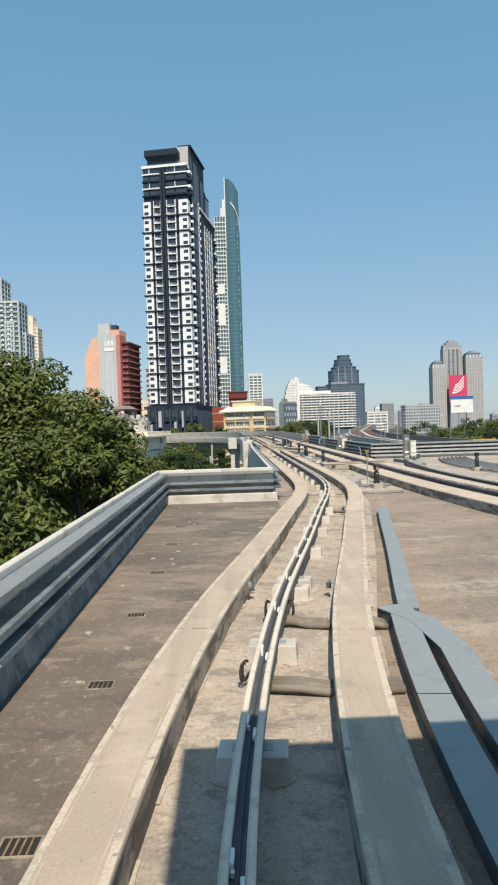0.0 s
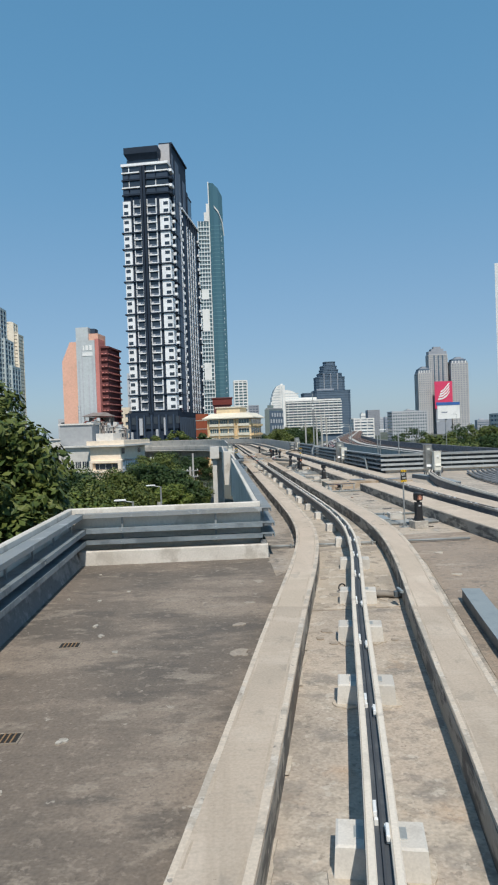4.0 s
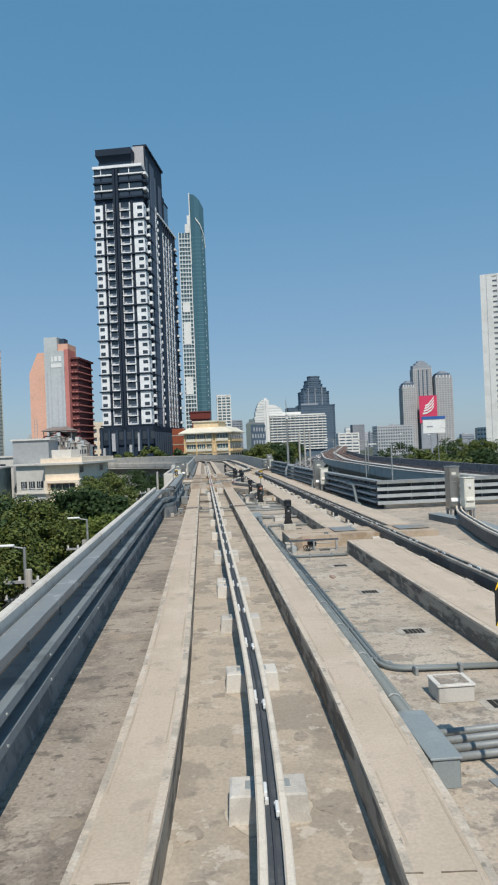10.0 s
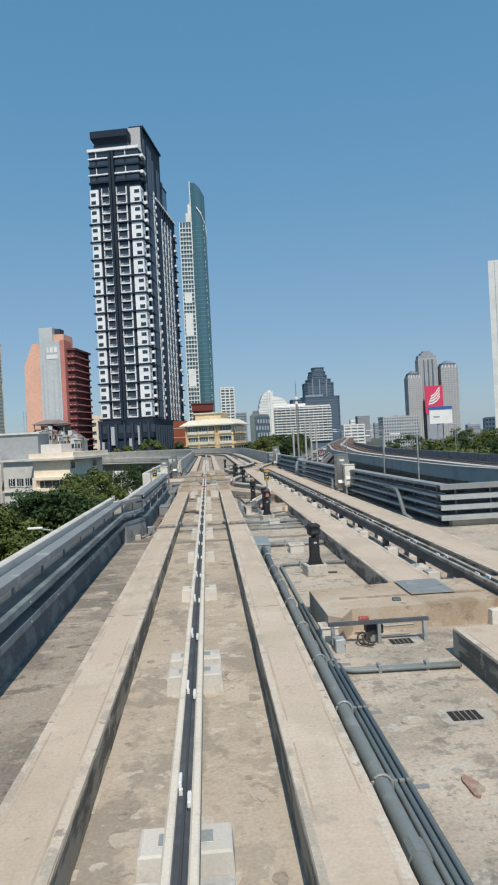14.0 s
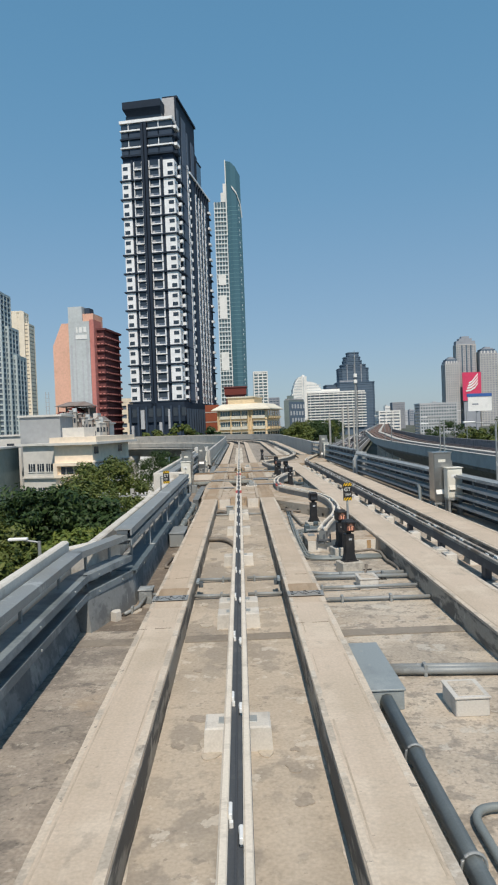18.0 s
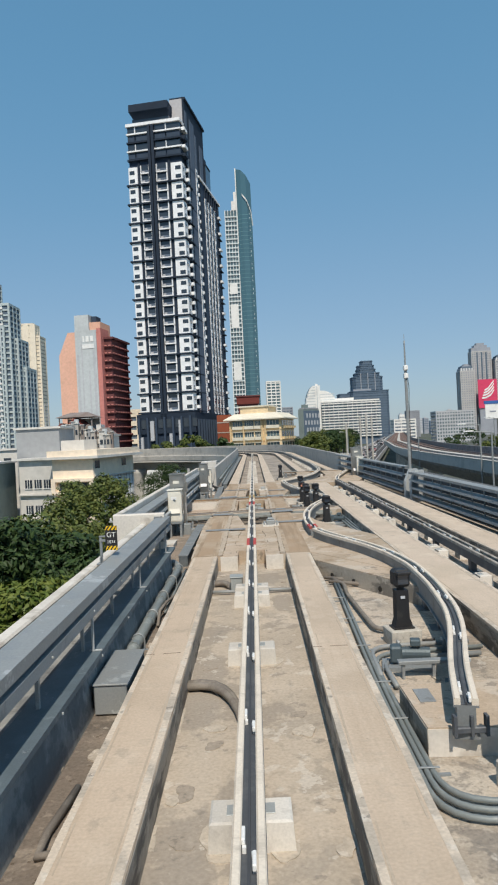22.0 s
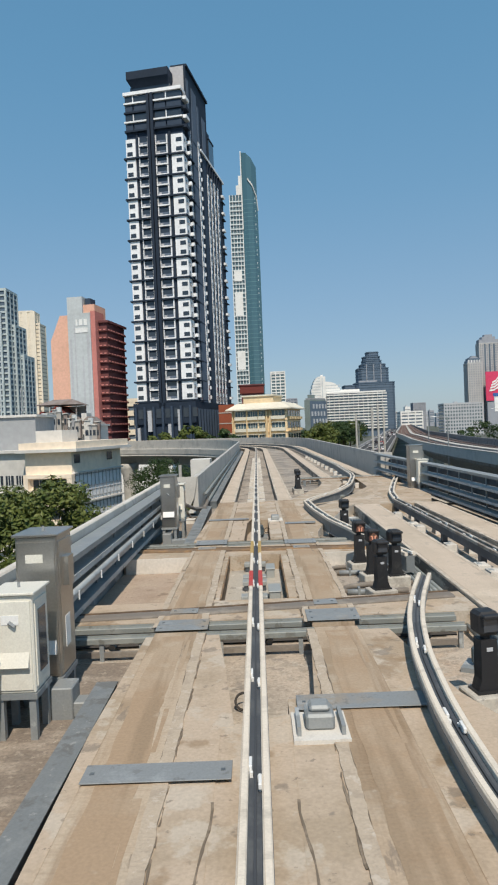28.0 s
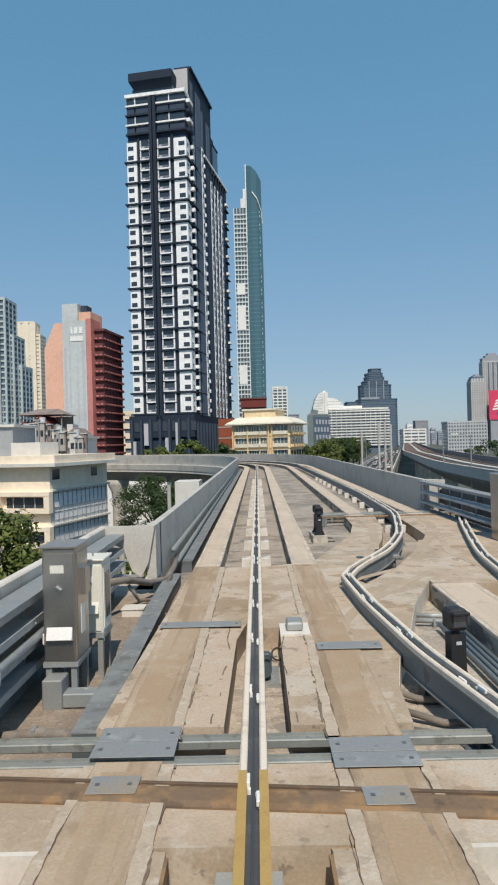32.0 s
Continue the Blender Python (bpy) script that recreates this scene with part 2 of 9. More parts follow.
M["pad_side"] = material("stained_pad_side", (0.36, 0.33, 0.285), 0.92, tones=(
    ((0.10, 0.095, 0.09), 1.0, 0.46, 0.08, 0.85, (1, 1.2, 5)), ((0.5, 0.46, 0.4), 3.5, 0.60, 0.05, 0.7), ((0.20, 0.15, 0.11), 0.6, 0.56, 0.1, 0.6)), grain=25, bump=0.3)
M["mould_side"] = material("mouldy_slab_side", (0.42, 0.375, 0.315), 0.92, tones=(((0.17, 0.155, 0.135), 1.3, 0.49, 0.08, 0.85, (1, 1, 2.5)), ((0.52, 0.47, 0.40), 3.5, 0.58, 0.05, 0.7), ((0.10, 0.095, 0.085), 4.0, 0.60, 0.05, 0.7, (1, 1, 0.5))), grain=25, bump=0.3)
M["groove"] = material("worn_pad_edge", (0.45, 0.37, 0.285), 0.88, tones=(((0.575, 0.48, 0.385), 1.2, 0.46, 0.14, 0.75), ((0.40, 0.335, 0.265), 2.2, 0.58, 0.08, 0.6, (3, 0.6, 1))), grain=30)
M["rutted"] = material("tyre_stained_slab", (0.455, 0.35, 0.25), 0.88, tones=(
    ((0.31, 0.225, 0.145), 0.7, 0.46, 0.12, 0.8), ((0.46, 0.38, 0.29), 1.5, 0.54, 0.08, 0.6), ((0.27, 0.185, 0.115), 0.7, 0.49, 0.12, 0.75, SOFT_STREAK), ((0.52, 0.43, 0.33), 0.9, 0.53, 0.10, 0.5, STREAK), ((0.36, 0.275, 0.19), 1.2, 0.52, 0.10, 0.35, BRUSHED), ((0.20, 0.16, 0.125), 3.0, 0.62, 0.04, 0.6, (2, 0.6, 1)), ((0.48, 0.41, 0.33), 5.0, 0.66, 0.04, 0.4)), grain=42, bump=0.25, swing=0.24)
M["tyre_band"] = material("tyre_band", (0.385, 0.275, 0.18), 0.85, tones=(((0.43, 0.335, 0.24), 0.8, 0.46, 0.14, 0.8), ((0.27, 0.195, 0.125), 0.9, 0.52, 0.10, 0.6, SOFT_STREAK), ((0.46, 0.37, 0.275), 3.0, 0.58, 0.07, 0.5)), grain=42, bump=0.2, swing=0.22)
M["slab"] = material("cast_slab", (0.495, 0.395, 0.30), 0.9, tones=(
    ((0.375, 0.295, 0.21), 0.6, 0.46, 0.10, 0.8), ((0.53, 0.465, 0.385), 1.8, 0.53, 0.06, 0.7), ((0.30, 0.21, 0.13), 1.1, 0.59, 0.05, 0.7),
    ((0.22, 0.185, 0.15), 3.2, 0.61, 0.04, 0.65), ((0.17, 0.145, 0.12), 9.0, 0.64, 0.03, 0.6), ((0.54, 0.48, 0.40), 5.0, 0.66, 0.04, 0.4)), grain=42, bump=0.25, swing=0.24)
M["tyre_mark"] = material("tyre_mark", (0.42, 0.335, 0.25), 0.9, tones=(((0.49, 0.40, 0.31), 1.5, 0.48, 0.10, 0.8), ((0.36, 0.28, 0.2), 3.0, 0.56, 0.08, 0.6)), grain=42, bump=0.25)
M["pit_brown"] = material("brown_pit_floor", (0.43, 0.335, 0.26), 0.93, tones=(((0.35, 0.26, 0.195), 0.8, 0.47, 0.12, 0.75), ((0.47, 0.38, 0.29), 1.6, 0.54, 0.08, 0.6), ((0.20, 0.15, 0.11), 3.5, 0.60, 0.05, 0.6), ((0.46, 0.36, 0.27), 11.0, 0.58, 0.05, 0.4)), grain=34, bump=0.3, swing=0.3)
M["slide_steel"] = material("slide_steel", (0.27, 0.285, 0.27), 0.6, 0.25, tones=(((0.36, 0.36, 0.33), 3.0, 0.5, 0.1, 0.6), ((0.16, 0.15, 0.13), 6.0, 0.58, 0.05, 0.6)), bump=0.05)
M["pit_floor"] = material("pale_pit_floor", (0.46, 0.425, 0.37), 0.93, tones=(((0.30, 0.275, 0.24), 1.0, 0.48, 0.08, 0.75), ((0.58, 0.545, 0.49), 3.0, 0.58, 0.04, 0.7), ((0.2, 0.18, 0.16), 5.0, 0.62, 0.04, 0.6)), grain=34, bump=0.3, swing=0.3)
M["ridge"] = material("rough_joint", (0.475, 0.39, 0.30), 0.95, tones=(((0.38, 0.31, 0.24), 5.0, 0.5, 0.1, 0.7), ((0.60, 0.53, 0.45), 11.0, 0.57, 0.05, 0.5)), grain=40, bump=0.6)
M["crack"] = material("joint_crack", (0.17, 0.135, 0.10), 0.95, tones=(((0.30, 0.24, 0.18), 6.0, 0.5, 0.1, 0.7),), bump=0.3)
M["block"] = material("support_block", (0.62, 0.59, 0.54), 0.9, tones=(((0.45, 0.42, 0.38), 3.0, 0.52, 0.1, 0.6),), spread=0.12)
M["white_wall"] = material("lime_kerb", (0.66, 0.62, 0.56), 0.92, tones=(
    ((0.40, 0.36, 0.31), 1.6, 0.54, 0.1, 0.75), ((0.52, 0.48, 0.42), 0.6, 0.5, 0.12, 0.6)), grain=25)
M["parapet"] = material("parapet_concrete", (0.50, 0.48, 0.44), 0.9, tones=(
    ((0.34, 0.33, 0.31), 0.8, 0.5, 0.14, 0.7), ((0.60, 0.57, 0.52), 2.0, 0.55, 0.1, 0.5)), grain=20)
M["rib_wall"] = material("mildewed_base", (0.27, 0.275, 0.27), 0.9, tones=(((0.15, 0.155, 0.16), 1.6, 0.47, 0.07, 0.8, (1, 1.0, 1.3)), ((0.42, 0.42, 0.40), 2.2, 0.58, 0.06, 0.6, (1, 1.2, 0.7)), ((0.12, 0.12, 0.12), 6.0, 0.6, 0.05, 0.5)), grain=20)
M["stained"] = material("stained_wall", (0.24, 0.245, 0.25), 0.9, tones=(
    ((0.13, 0.135, 0.14), 1.8, 0.5, 0.1, 0.8), ((0.38, 0.37, 0.35), 3.0, 0.6, 0.06, 0.6)), grain=20)
M["zinc"] = material("galvanised_steel", (0.30, 0.315, 0.315), 0.55, 0.2, tones=(
    ((0.25, 0.275, 0.29), 1.5, 0.48, 0.10, 0.7), ((0.50, 0.52, 0.52), 2.2, 0.60, 0.03, 0.65), ((0.46, 0.48, 0.48), 6.0, 0.62, 0.05, 0.5), ((0.30, 0.29, 0.26), 1.2, 0.55, 0.1, 0.5)), grain=50, bump=0.05, spread=0.06)
# dark mottled grey for the wall behind the right-hand trays
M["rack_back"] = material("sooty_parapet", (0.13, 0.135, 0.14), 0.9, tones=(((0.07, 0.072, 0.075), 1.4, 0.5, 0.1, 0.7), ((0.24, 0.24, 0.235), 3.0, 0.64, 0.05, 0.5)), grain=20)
# galvanised steel again, with shade put into a darker base colour
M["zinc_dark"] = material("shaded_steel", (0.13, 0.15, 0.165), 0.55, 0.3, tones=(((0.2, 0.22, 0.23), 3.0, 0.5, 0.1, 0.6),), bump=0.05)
M["trough"] = material("painted_trough", (0.29, 0.325, 0.335), 0.6, 0.1, tones=(
    ((0.38, 0.41, 0.415), 1.8, 0.55, 0.1, 0.6), ((0.23, 0.26, 0.27), 4.0, 0.55, 0.1, 0.5), ((0.45, 0.44, 0.40), 9.0, 0.66, 0.03, 0.5)), bump=0.05)
M["worn_cover"] = material("worn_cover", (0.215, 0.23, 0.235), 0.62, 0.15, tones=(((0.30, 0.315, 0.315), 1.8, 0.50, 0.10, 0.7), ((0.15, 0.145, 0.135), 3.5, 0.54, 0.08, 0.7), ((0.40, 0.40, 0.385), 7.0, 0.62, 0.04, 0.6), ((0.30, 0.26, 0.21), 2.2, 0.60, 0.08, 0.5)), bump=0.08)
# blue-grey shelf colour, darkened to include the shade under the tray lid
M["shelf_shade"] = material("blue_grey_shelf", (0.14, 0.18, 0.205), 0.6, 0.15, tones=(((0.10, 0.13, 0.15), 1.2, 0.48, 0.12, 0.7), ((0.24, 0.275, 0.29), 4.0, 0.60, 0.05, 0.5), ((0.36, 0.38, 0.38), 9.0, 0.67, 0.03, 0.6)), bump=0.06)
M["tray_pale"] = material("pale_tray", (0.42, 0.445, 0.45), 0.6, 0.1, tones=(((0.30, 0.32, 0.33), 1.5, 0.5, 0.1, 0.6), ((0.5, 0.51, 0.5), 4.0, 0.58, 0.05, 0.5)), bump=0.05)
M["web_grey"] = material("curved_beam_steel", (0.21, 0.225, 0.23), 0.6, 0.15, tones=(((0.30, 0.31, 0.31), 2.0, 0.5, 0.12, 0.6), ((0.13, 0.125, 0.12), 5.0, 0.6, 0.06, 0.6)), bump=0.05)
M["tray"] = material("weathered_tray", (0.27, 0.31, 0.335), 0.55, 0.25, tones=(((0.13, 0.155, 0.17), 1.5, 0.48, 0.1, 0.7), ((0.30, 0.32, 0.33), 4.0, 0.6, 0.05, 0.5)), bump=0.05, spread=0.05)
M["plate"] = material("steel_plate", (0.27, 0.285, 0.29), 0.62, 0.15, tones=(
    ((0.36, 0.29, 0.21), 1.2, 0.52, 0.12, 0.75), ((0.40, 0.42, 0.43), 4.0, 0.55, 0.1, 0.5), ((0.17, 0.165, 0.16), 9.0, 0.60, 0.05, 0.5)), bump=0.1)
M["rail"] = material("power_rail", (0.72, 0.645, 0.545), 0.75, 0.0, tones=(((0.56, 0.50, 0.42), 3.0, 0.52, 0.1, 0.5), ((0.44, 0.385, 0.32), 1.2, 0.58, 0.06, 0.5, (1, 3, 1))), bump=0.05, spec=0.2)
M["rail_dull"] = material("grimy_power_rail", (0.40, 0.365, 0.32), 0.7, 0.0, tones=(((0.20, 0.155, 0.12), 2.0, 0.48, 0.1, 0.8), ((0.56, 0.52, 0.47), 3.0, 0.60, 0.06, 0.6)), bump=0.05, spec=0.3)
M["rail_red"] = material("red_rail", (0.50, 0.055, 0.045), 0.6, tones=(((0.38, 0.10, 0.08), 6.0, 0.5, 0.1, 0.6), ((0.55, 0.42, 0.35), 9.0, 0.64, 0.04, 0.6)), bump=0.05)
M["rail_ochre"] = material("ochre_rail", (0.45, 0.30, 0.10), 0.55, tones=(((0.40, 0.24, 0.08), 6.0, 0.5, 0.1, 0.5),), bump=0.05)
M["web"] = material("guide_beam_steel", (0.10, 0.11, 0.125), 0.6, 0.3, tones=(((0.17, 0.18, 0.19), 3.0, 0.5, 0.12, 0.6),), bump=0.05)
M["bar"] = material("contact_bar", (0.075, 0.078, 0.085), 0.6, 0.2, bump=0.02)
M["clip"] = material("white_insulator", (0.78, 0.78, 0.76), 0.4, bump=0.02)
M["black"] = material("black_paint", (0.022, 0.022, 0.024), 0.55, tones=(((0.05, 0.048, 0.045), 5.0, 0.55, 0.1, 0.6),), bump=0.05)
M["rubber"] = material("black_cable", (0.05, 0.045, 0.042), 0.7, bump=0.1)
M["rust_pipe"] = material("rusted_pipe", (0.20, 0.135, 0.085), 0.9, tones=(((0.33, 0.20, 0.10), 2.5, 0.48, 0.1, 0.8), ((0.10, 0.075, 0.055), 4.0, 0.58, 0.06, 0.7)), grain=30, bump=0.3)
M["hose"] = material("dusty_conduit", (0.20, 0.175, 0.15), 0.8, tones=(((0.30, 0.27, 0.23), 4.0, 0.5, 0.1, 0.6),))
M["pipe"] = material("grey_conduit", (0.215, 0.24, 0.24), 0.55, 0.1, tones=(((0.34, 0.36, 0.35), 3.0, 0.55, 0.1, 0.5),), bump=0.05)
M["stainless"] = material("stainless_cabinet", (0.50, 0.48, 0.45), 0.28, 0.9, tones=(((0.40, 0.37, 0.33), 2.0, 0.5, 0.2, 0.6),), bump=0.03)
M["cream"] = material("cream_enamel", (0.72, 0.70, 0.62), 0.45, tones=(((0.6, 0.57, 0.5), 3.0, 0.55, 0.1, 0.4),), bump=0.03)
M["beige_box"] = material("grey_box", (0.42, 0.44, 0.43), 0.5, 0.3, bump=0.05)
M["lens"] = material("signal_lens", (0.92, 0.42, 0.27), 0.35, bump=0.0)
M["yellow"] = material("yellow_board", (0.80, 0.50, 0.02), 0.5, bump=0.02)
M["motor"] = material("blue_grey_motor", (0.09, 0.12, 0.135), 0.5, 0.2, bump=0.1)
M["grime"] = material("floor_grime", (0.13, 0.10, 0.075), 0.95, tones=(((0.25, 0.2, 0.15), 3.0, 0.5, 0.1, 0.6),), bump=0.4)
M["rust_face"] = material("rust_stained_face", (0.42, 0.27, 0.13), 0.92, tones=(((0.52, 0.40, 0.26), 4.0, 0.5, 0.1, 0.7), ((0.25, 0.15, 0.08), 2.0, 0.56, 0.08, 0.7, (1, 1, 0.3))), bump=0.3)
M["rust_dark"] = material("dark_rust", (0.12, 0.085, 0.06), 0.9, tones=(((0.2, 0.13, 0.08), 4.0, 0.5, 0.1, 0.6),), bump=0.3)
M["hole"] = material("drain_hole", (0.03, 0.028, 0.025), 0.9, bump=0.1)
M["patch"] = material("damp_stain", (0.26, 0.22, 0.175), 0.95, tones=(((0.42, 0.35, 0.27), 3.0, 0.5, 0.08, 0.9),), bump=0.2)
M["pale_patch"] = material("pale_patch", (0.46, 0.42, 0.36), 0.95, tones=(((0.30, 0.27, 0.235), 5.0, 0.52, 0.06, 0.8), ((0.56, 0.52, 0.46), 9.0, 0.58, 0.05, 0.6)), bump=0.3)
M["asphalt"] = material("asphalt", (0.055, 0.056, 0.06), 0.9, tones=(((0.08, 0.08, 0.08), 0.2, 0.5, 0.2, 0.7),), grain=10)
M["ground"] = material("city_ground", (0.10, 0.105, 0.09), 0.95, tones=(((0.05, 0.07, 0.03), 0.03, 0.48, 0.1, 0.9), ((0.22, 0.21, 0.19), 0.02, 0.55, 0.1, 0.8)), grain=2)
M["barrier"] = material("painted_barrier", (0.46, 0.47, 0.46), 0.7, tones=(((0.32, 0.33, 0.33), 0.5, 0.5, 0.15, 0.7),), grain=8)
M["track_bed"] = material("rusty_bed", (0.15, 0.095, 0.075), 0.95, tones=(((0.22, 0.15, 0.12), 0.8, 0.5, 0.1, 0.7),), grain=6)
M["bark"] = material("bark", (0.10, 0.075, 0.055), 0.95, tones=(((0.16, 0.13, 0.1), 3.0, 0.5, 0.1, 0.6),), bump=0.5)
M["roofred"] = material("red_roof", (0.16, 0.035, 0.028), 0.8, bump=0.1)
M["sheet"] = material("roof_sheet", (0.26, 0.22, 0.2), 0.7, tones=(((0.18, 0.12, 0.09), 0.6, 0.5, 0.1, 0.6),))
for key, col in (("t_white", (0.88, 0.89, 0.90)), ("t_dark", (0.032, 0.050, 0.082)), ("t_grey", (0.125, 0.16, 0.215)), ("t_mid", (0.050, 0.073, 0.110)), ("t_roof", (0.027, 0.040, 0.062)),
                 ("t_core", (0.50, 0.49, 0.50)), ("t_brown", (0.06, 0.078, 0.105)), ("salmon", (0.80, 0.47, 0.35)), ("hotel_grey", (0.55, 0.585, 0.595)), ("hotel_pink", (0.60, 0.24, 0.21)),
                 ("hotel_dark", (0.165, 0.066, 0.066)), ("yel", (0.76, 0.57, 0.33)), ("yel_pale", (0.82, 0.64, 0.41)), ("eave", (0.75, 0.70, 0.58)), ("brick_red", (0.30, 0.09, 0.05)),
                 # pale greys and blue-greys of far towers have aerial haze mixed into their colour
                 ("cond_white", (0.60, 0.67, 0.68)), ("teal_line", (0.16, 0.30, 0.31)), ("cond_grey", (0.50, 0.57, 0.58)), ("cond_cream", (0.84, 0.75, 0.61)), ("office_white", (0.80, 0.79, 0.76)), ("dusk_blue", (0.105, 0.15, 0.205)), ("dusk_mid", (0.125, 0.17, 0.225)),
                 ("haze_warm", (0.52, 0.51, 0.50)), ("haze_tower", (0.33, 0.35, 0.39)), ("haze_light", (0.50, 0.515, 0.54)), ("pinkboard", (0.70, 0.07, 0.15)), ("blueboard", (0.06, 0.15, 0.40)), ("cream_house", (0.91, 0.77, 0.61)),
                 ("house_white", (0.66, 0.64, 0.60)), ("house_grey", (0.36, 0.37, 0.38)), ("green_old", (0.24, 0.29, 0.28)), ("shop", (0.45, 0.42, 0.38)), ("signwhite", (0.85, 0.85, 0.83)),
                 ("car_white", (0.8, 0.8, 0.8)), ("car_black", (0.03, 0.03, 0.035)), ("car_red", (0.5, 0.04, 0.04)), ("car_silver", (0.45, 0.46, 0.48)), ("car_yellow", (0.75, 0.6, 0.02)), ("machine", (0.85, 0.42, 0.02))):
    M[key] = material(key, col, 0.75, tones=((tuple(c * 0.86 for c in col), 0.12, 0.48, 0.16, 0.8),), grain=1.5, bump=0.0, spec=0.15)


def glass_material(name, tint, rough=0.12):
    m = bpy.data.materials.new(name)
    m.use_nodes = True
    b = m.node_tree.nodes["Principled BSDF"]
    b.inputs["Base Color"].default_value = (*tint, 1)
    b.inputs["Roughness"].default_value = rough
    b.inputs["Metallic"].default_value = 0.0
    b.inputs["Specular IOR Level"].default_value = 0.8
    return m


M["glass"] = glass_material("window_glass", (0.035, 0.045, 0.06))
M["glass_green"] = glass_material("green_glass", (0.068, 0.15, 0.185))
M["glass_blue"] = glass_material("blue_glass", (0.10, 0.15, 0.17))


def leaf_material(name, a, b2):
    m = bpy.data.materials.new(name)
    m.use_nodes = True
    n, ln = m.node_tree.nodes, m.node_tree.links
    b = n["Principled BSDF"]
    geo = n.new("ShaderNodeNewGeometry")
    mix = n.new("ShaderNodeMix")
    mix.data_type = 'RGBA'
    mix.inputs["A"].default_value, mix.inputs["B"].default_value = (*a, 1), (*b2, 1)
    ln.new(geo.outputs["Random Per Island"], mix.inputs["Factor"])
    ln.new(mix.outputs["Result"], b.inputs["Base Color"])
    b.inputs["Roughness"].default_value = 0.55
    b.inputs["Specular IOR Level"].default_value = 0.3
    return m


M["leaf"] = leaf_material("broad_leaves", (0.048, 0.078, 0.016), (0.135, 0.155, 0.036))
M["leaf_dark"] = leaf_material("dark_leaves", (0.016, 0.038, 0.012), (0.05, 0.085, 0.022))
M["leaf_light"] = leaf_material("light_leaves", (0.05, 0.09, 0.015), (0.15, 0.18, 0.035))


# ---- building blocks ----
def thing(name, label, category, group="", kind="", at=(0, 0, 0), turn=0.0):
    e = new(name)
    e.empty_display_size = 0.2
    e.matrix_basis = pose(*at, 0, 0, turn)
    return tagged(e, label, category, group, kind)


def finish(name, bm, mat, parent=None, label="", smooth=False):
    bmesh.ops.recalc_face_normals(bm, faces=bm.faces)
    me = bpy.data.meshes.new(name)
    bm.to_mesh(me)
    bm.free()
    me.materials.append(M[mat] if isinstance(mat, str) else mat)
    if smooth:
        me.polygons.foreach_set("use_smooth", [True] * len(me.polygons))
    ob = new(name, me)
    if parent:
        ob.parent = parent
    if label:
        ob["label"] = label
    return ob


def part(name, bm, mat, parent, label="", smooth=False):
    return finish(name, bm, mat, parent, label, smooth)


def again(ob, x=0, y=0, z=0, rz=0.0, parent=None):
    """The same mesh once more, as an object of its own."""
    o = new(ob.name.split(".")[0], ob.data)
    o.parent = parent or ob.parent
    o.matrix_basis = pose(x, y, z, 0, 0, rz)
    return o


def box(bm, x0, x1, y0, y1, z0, z1, bevel=0.0):
    vs = [bm.verts.new((x, y, z)) for x in (x0, x1) for y in (y0, y1) for z in (z0, z1)]
    fs = [bm.faces.new([vs[i] for i in q]) for q in ((0, 1, 3, 2), (4, 6, 7, 5), (0, 4, 5, 1), (2, 3, 7, 6), (0, 2, 6, 4), (1, 5, 7, 3))]
    if bevel:
        bmesh.ops.bevel(bm, geom=list({e for f in fs for e in f.edges}), offset=bevel, segments=1, affect='EDGES', profile=0.5)
    return bm


def boxm(*a, **k):
    return box(bmesh.new(), *a, **k)


def tube(bm, pts, r, seg=8):
    """A round bar along points."""
    pts = [Vector(p) for p in pts]
    rings = []
    for i, p in enumerate(pts):
        d = (pts[min(i + 1, len(pts) - 1)] - pts[max(i - 1, 0)]).normalized()
        a = d.cross((0, 0, 1) if abs(d.z) < 0.9 else (1, 0, 0)).normalized()
        b = d.cross(a)
        rings.append([bm.verts.new(p + r * (math.cos(2 * math.pi * k / seg) * a + math.sin(2 * math.pi * k / seg) * b)) for k in range(seg)])
    for u, v in zip(rings, rings[1:]):
        for k in range(seg):
            bm.faces.new((u[k], u[(k + 1) % seg], v[(k + 1) % seg], v[k]))
    bm.faces.new(rings[0])
    bm.faces.new(rings[-1][::-1])
    return bm


def sweep(bm, line, profile):
    """A closed profile of (right, up) drawn along a line of (x, y) or (x, y, z)."""
    line = [Vector((*p, 0)) if len(p) == 2 else Vector(p) for p in line]
    rings = []
    for i, p in enumerate(line):
        d0 = (p - line[i - 1]) if i else (line[1] - p)
        d1 = (line[i + 1] - p) if i + 1 < len(line) else d0
        d0, d1 = Vector((d0.x, d0.y, 0)).normalized(), Vector((d1.x, d1.y, 0)).normalized()
        m = (d0 + d1).normalized()
        side = Vector((m.y, -m.x, 0)) / max(0.35, m.dot(d0))
        rings.append([bm.verts.new(p + side * s + Vector((0, 0, h))) for s, h in profile])
    k = len(profile)
    for u, v in zip(rings, rings[1:]):
        for j in range(k):
            bm.faces.new((u[j], u[(j + 1) % k], v[(j + 1) % k], v[j]))
    bm.faces.new(rings[0])
    bm.faces.new(rings[-1][::-1])
    return bm


def rect(s0, s1, z0, z1, c=0.0):
    if not c:
        return [(s0, z0), (s1, z0), (s1, z1), (s0, z1)]
    return [(s0, z0), (s1, z0), (s1, z1 - c), (s1 - c, z1), (s0 + c, z1), (s0, z1 - c)]


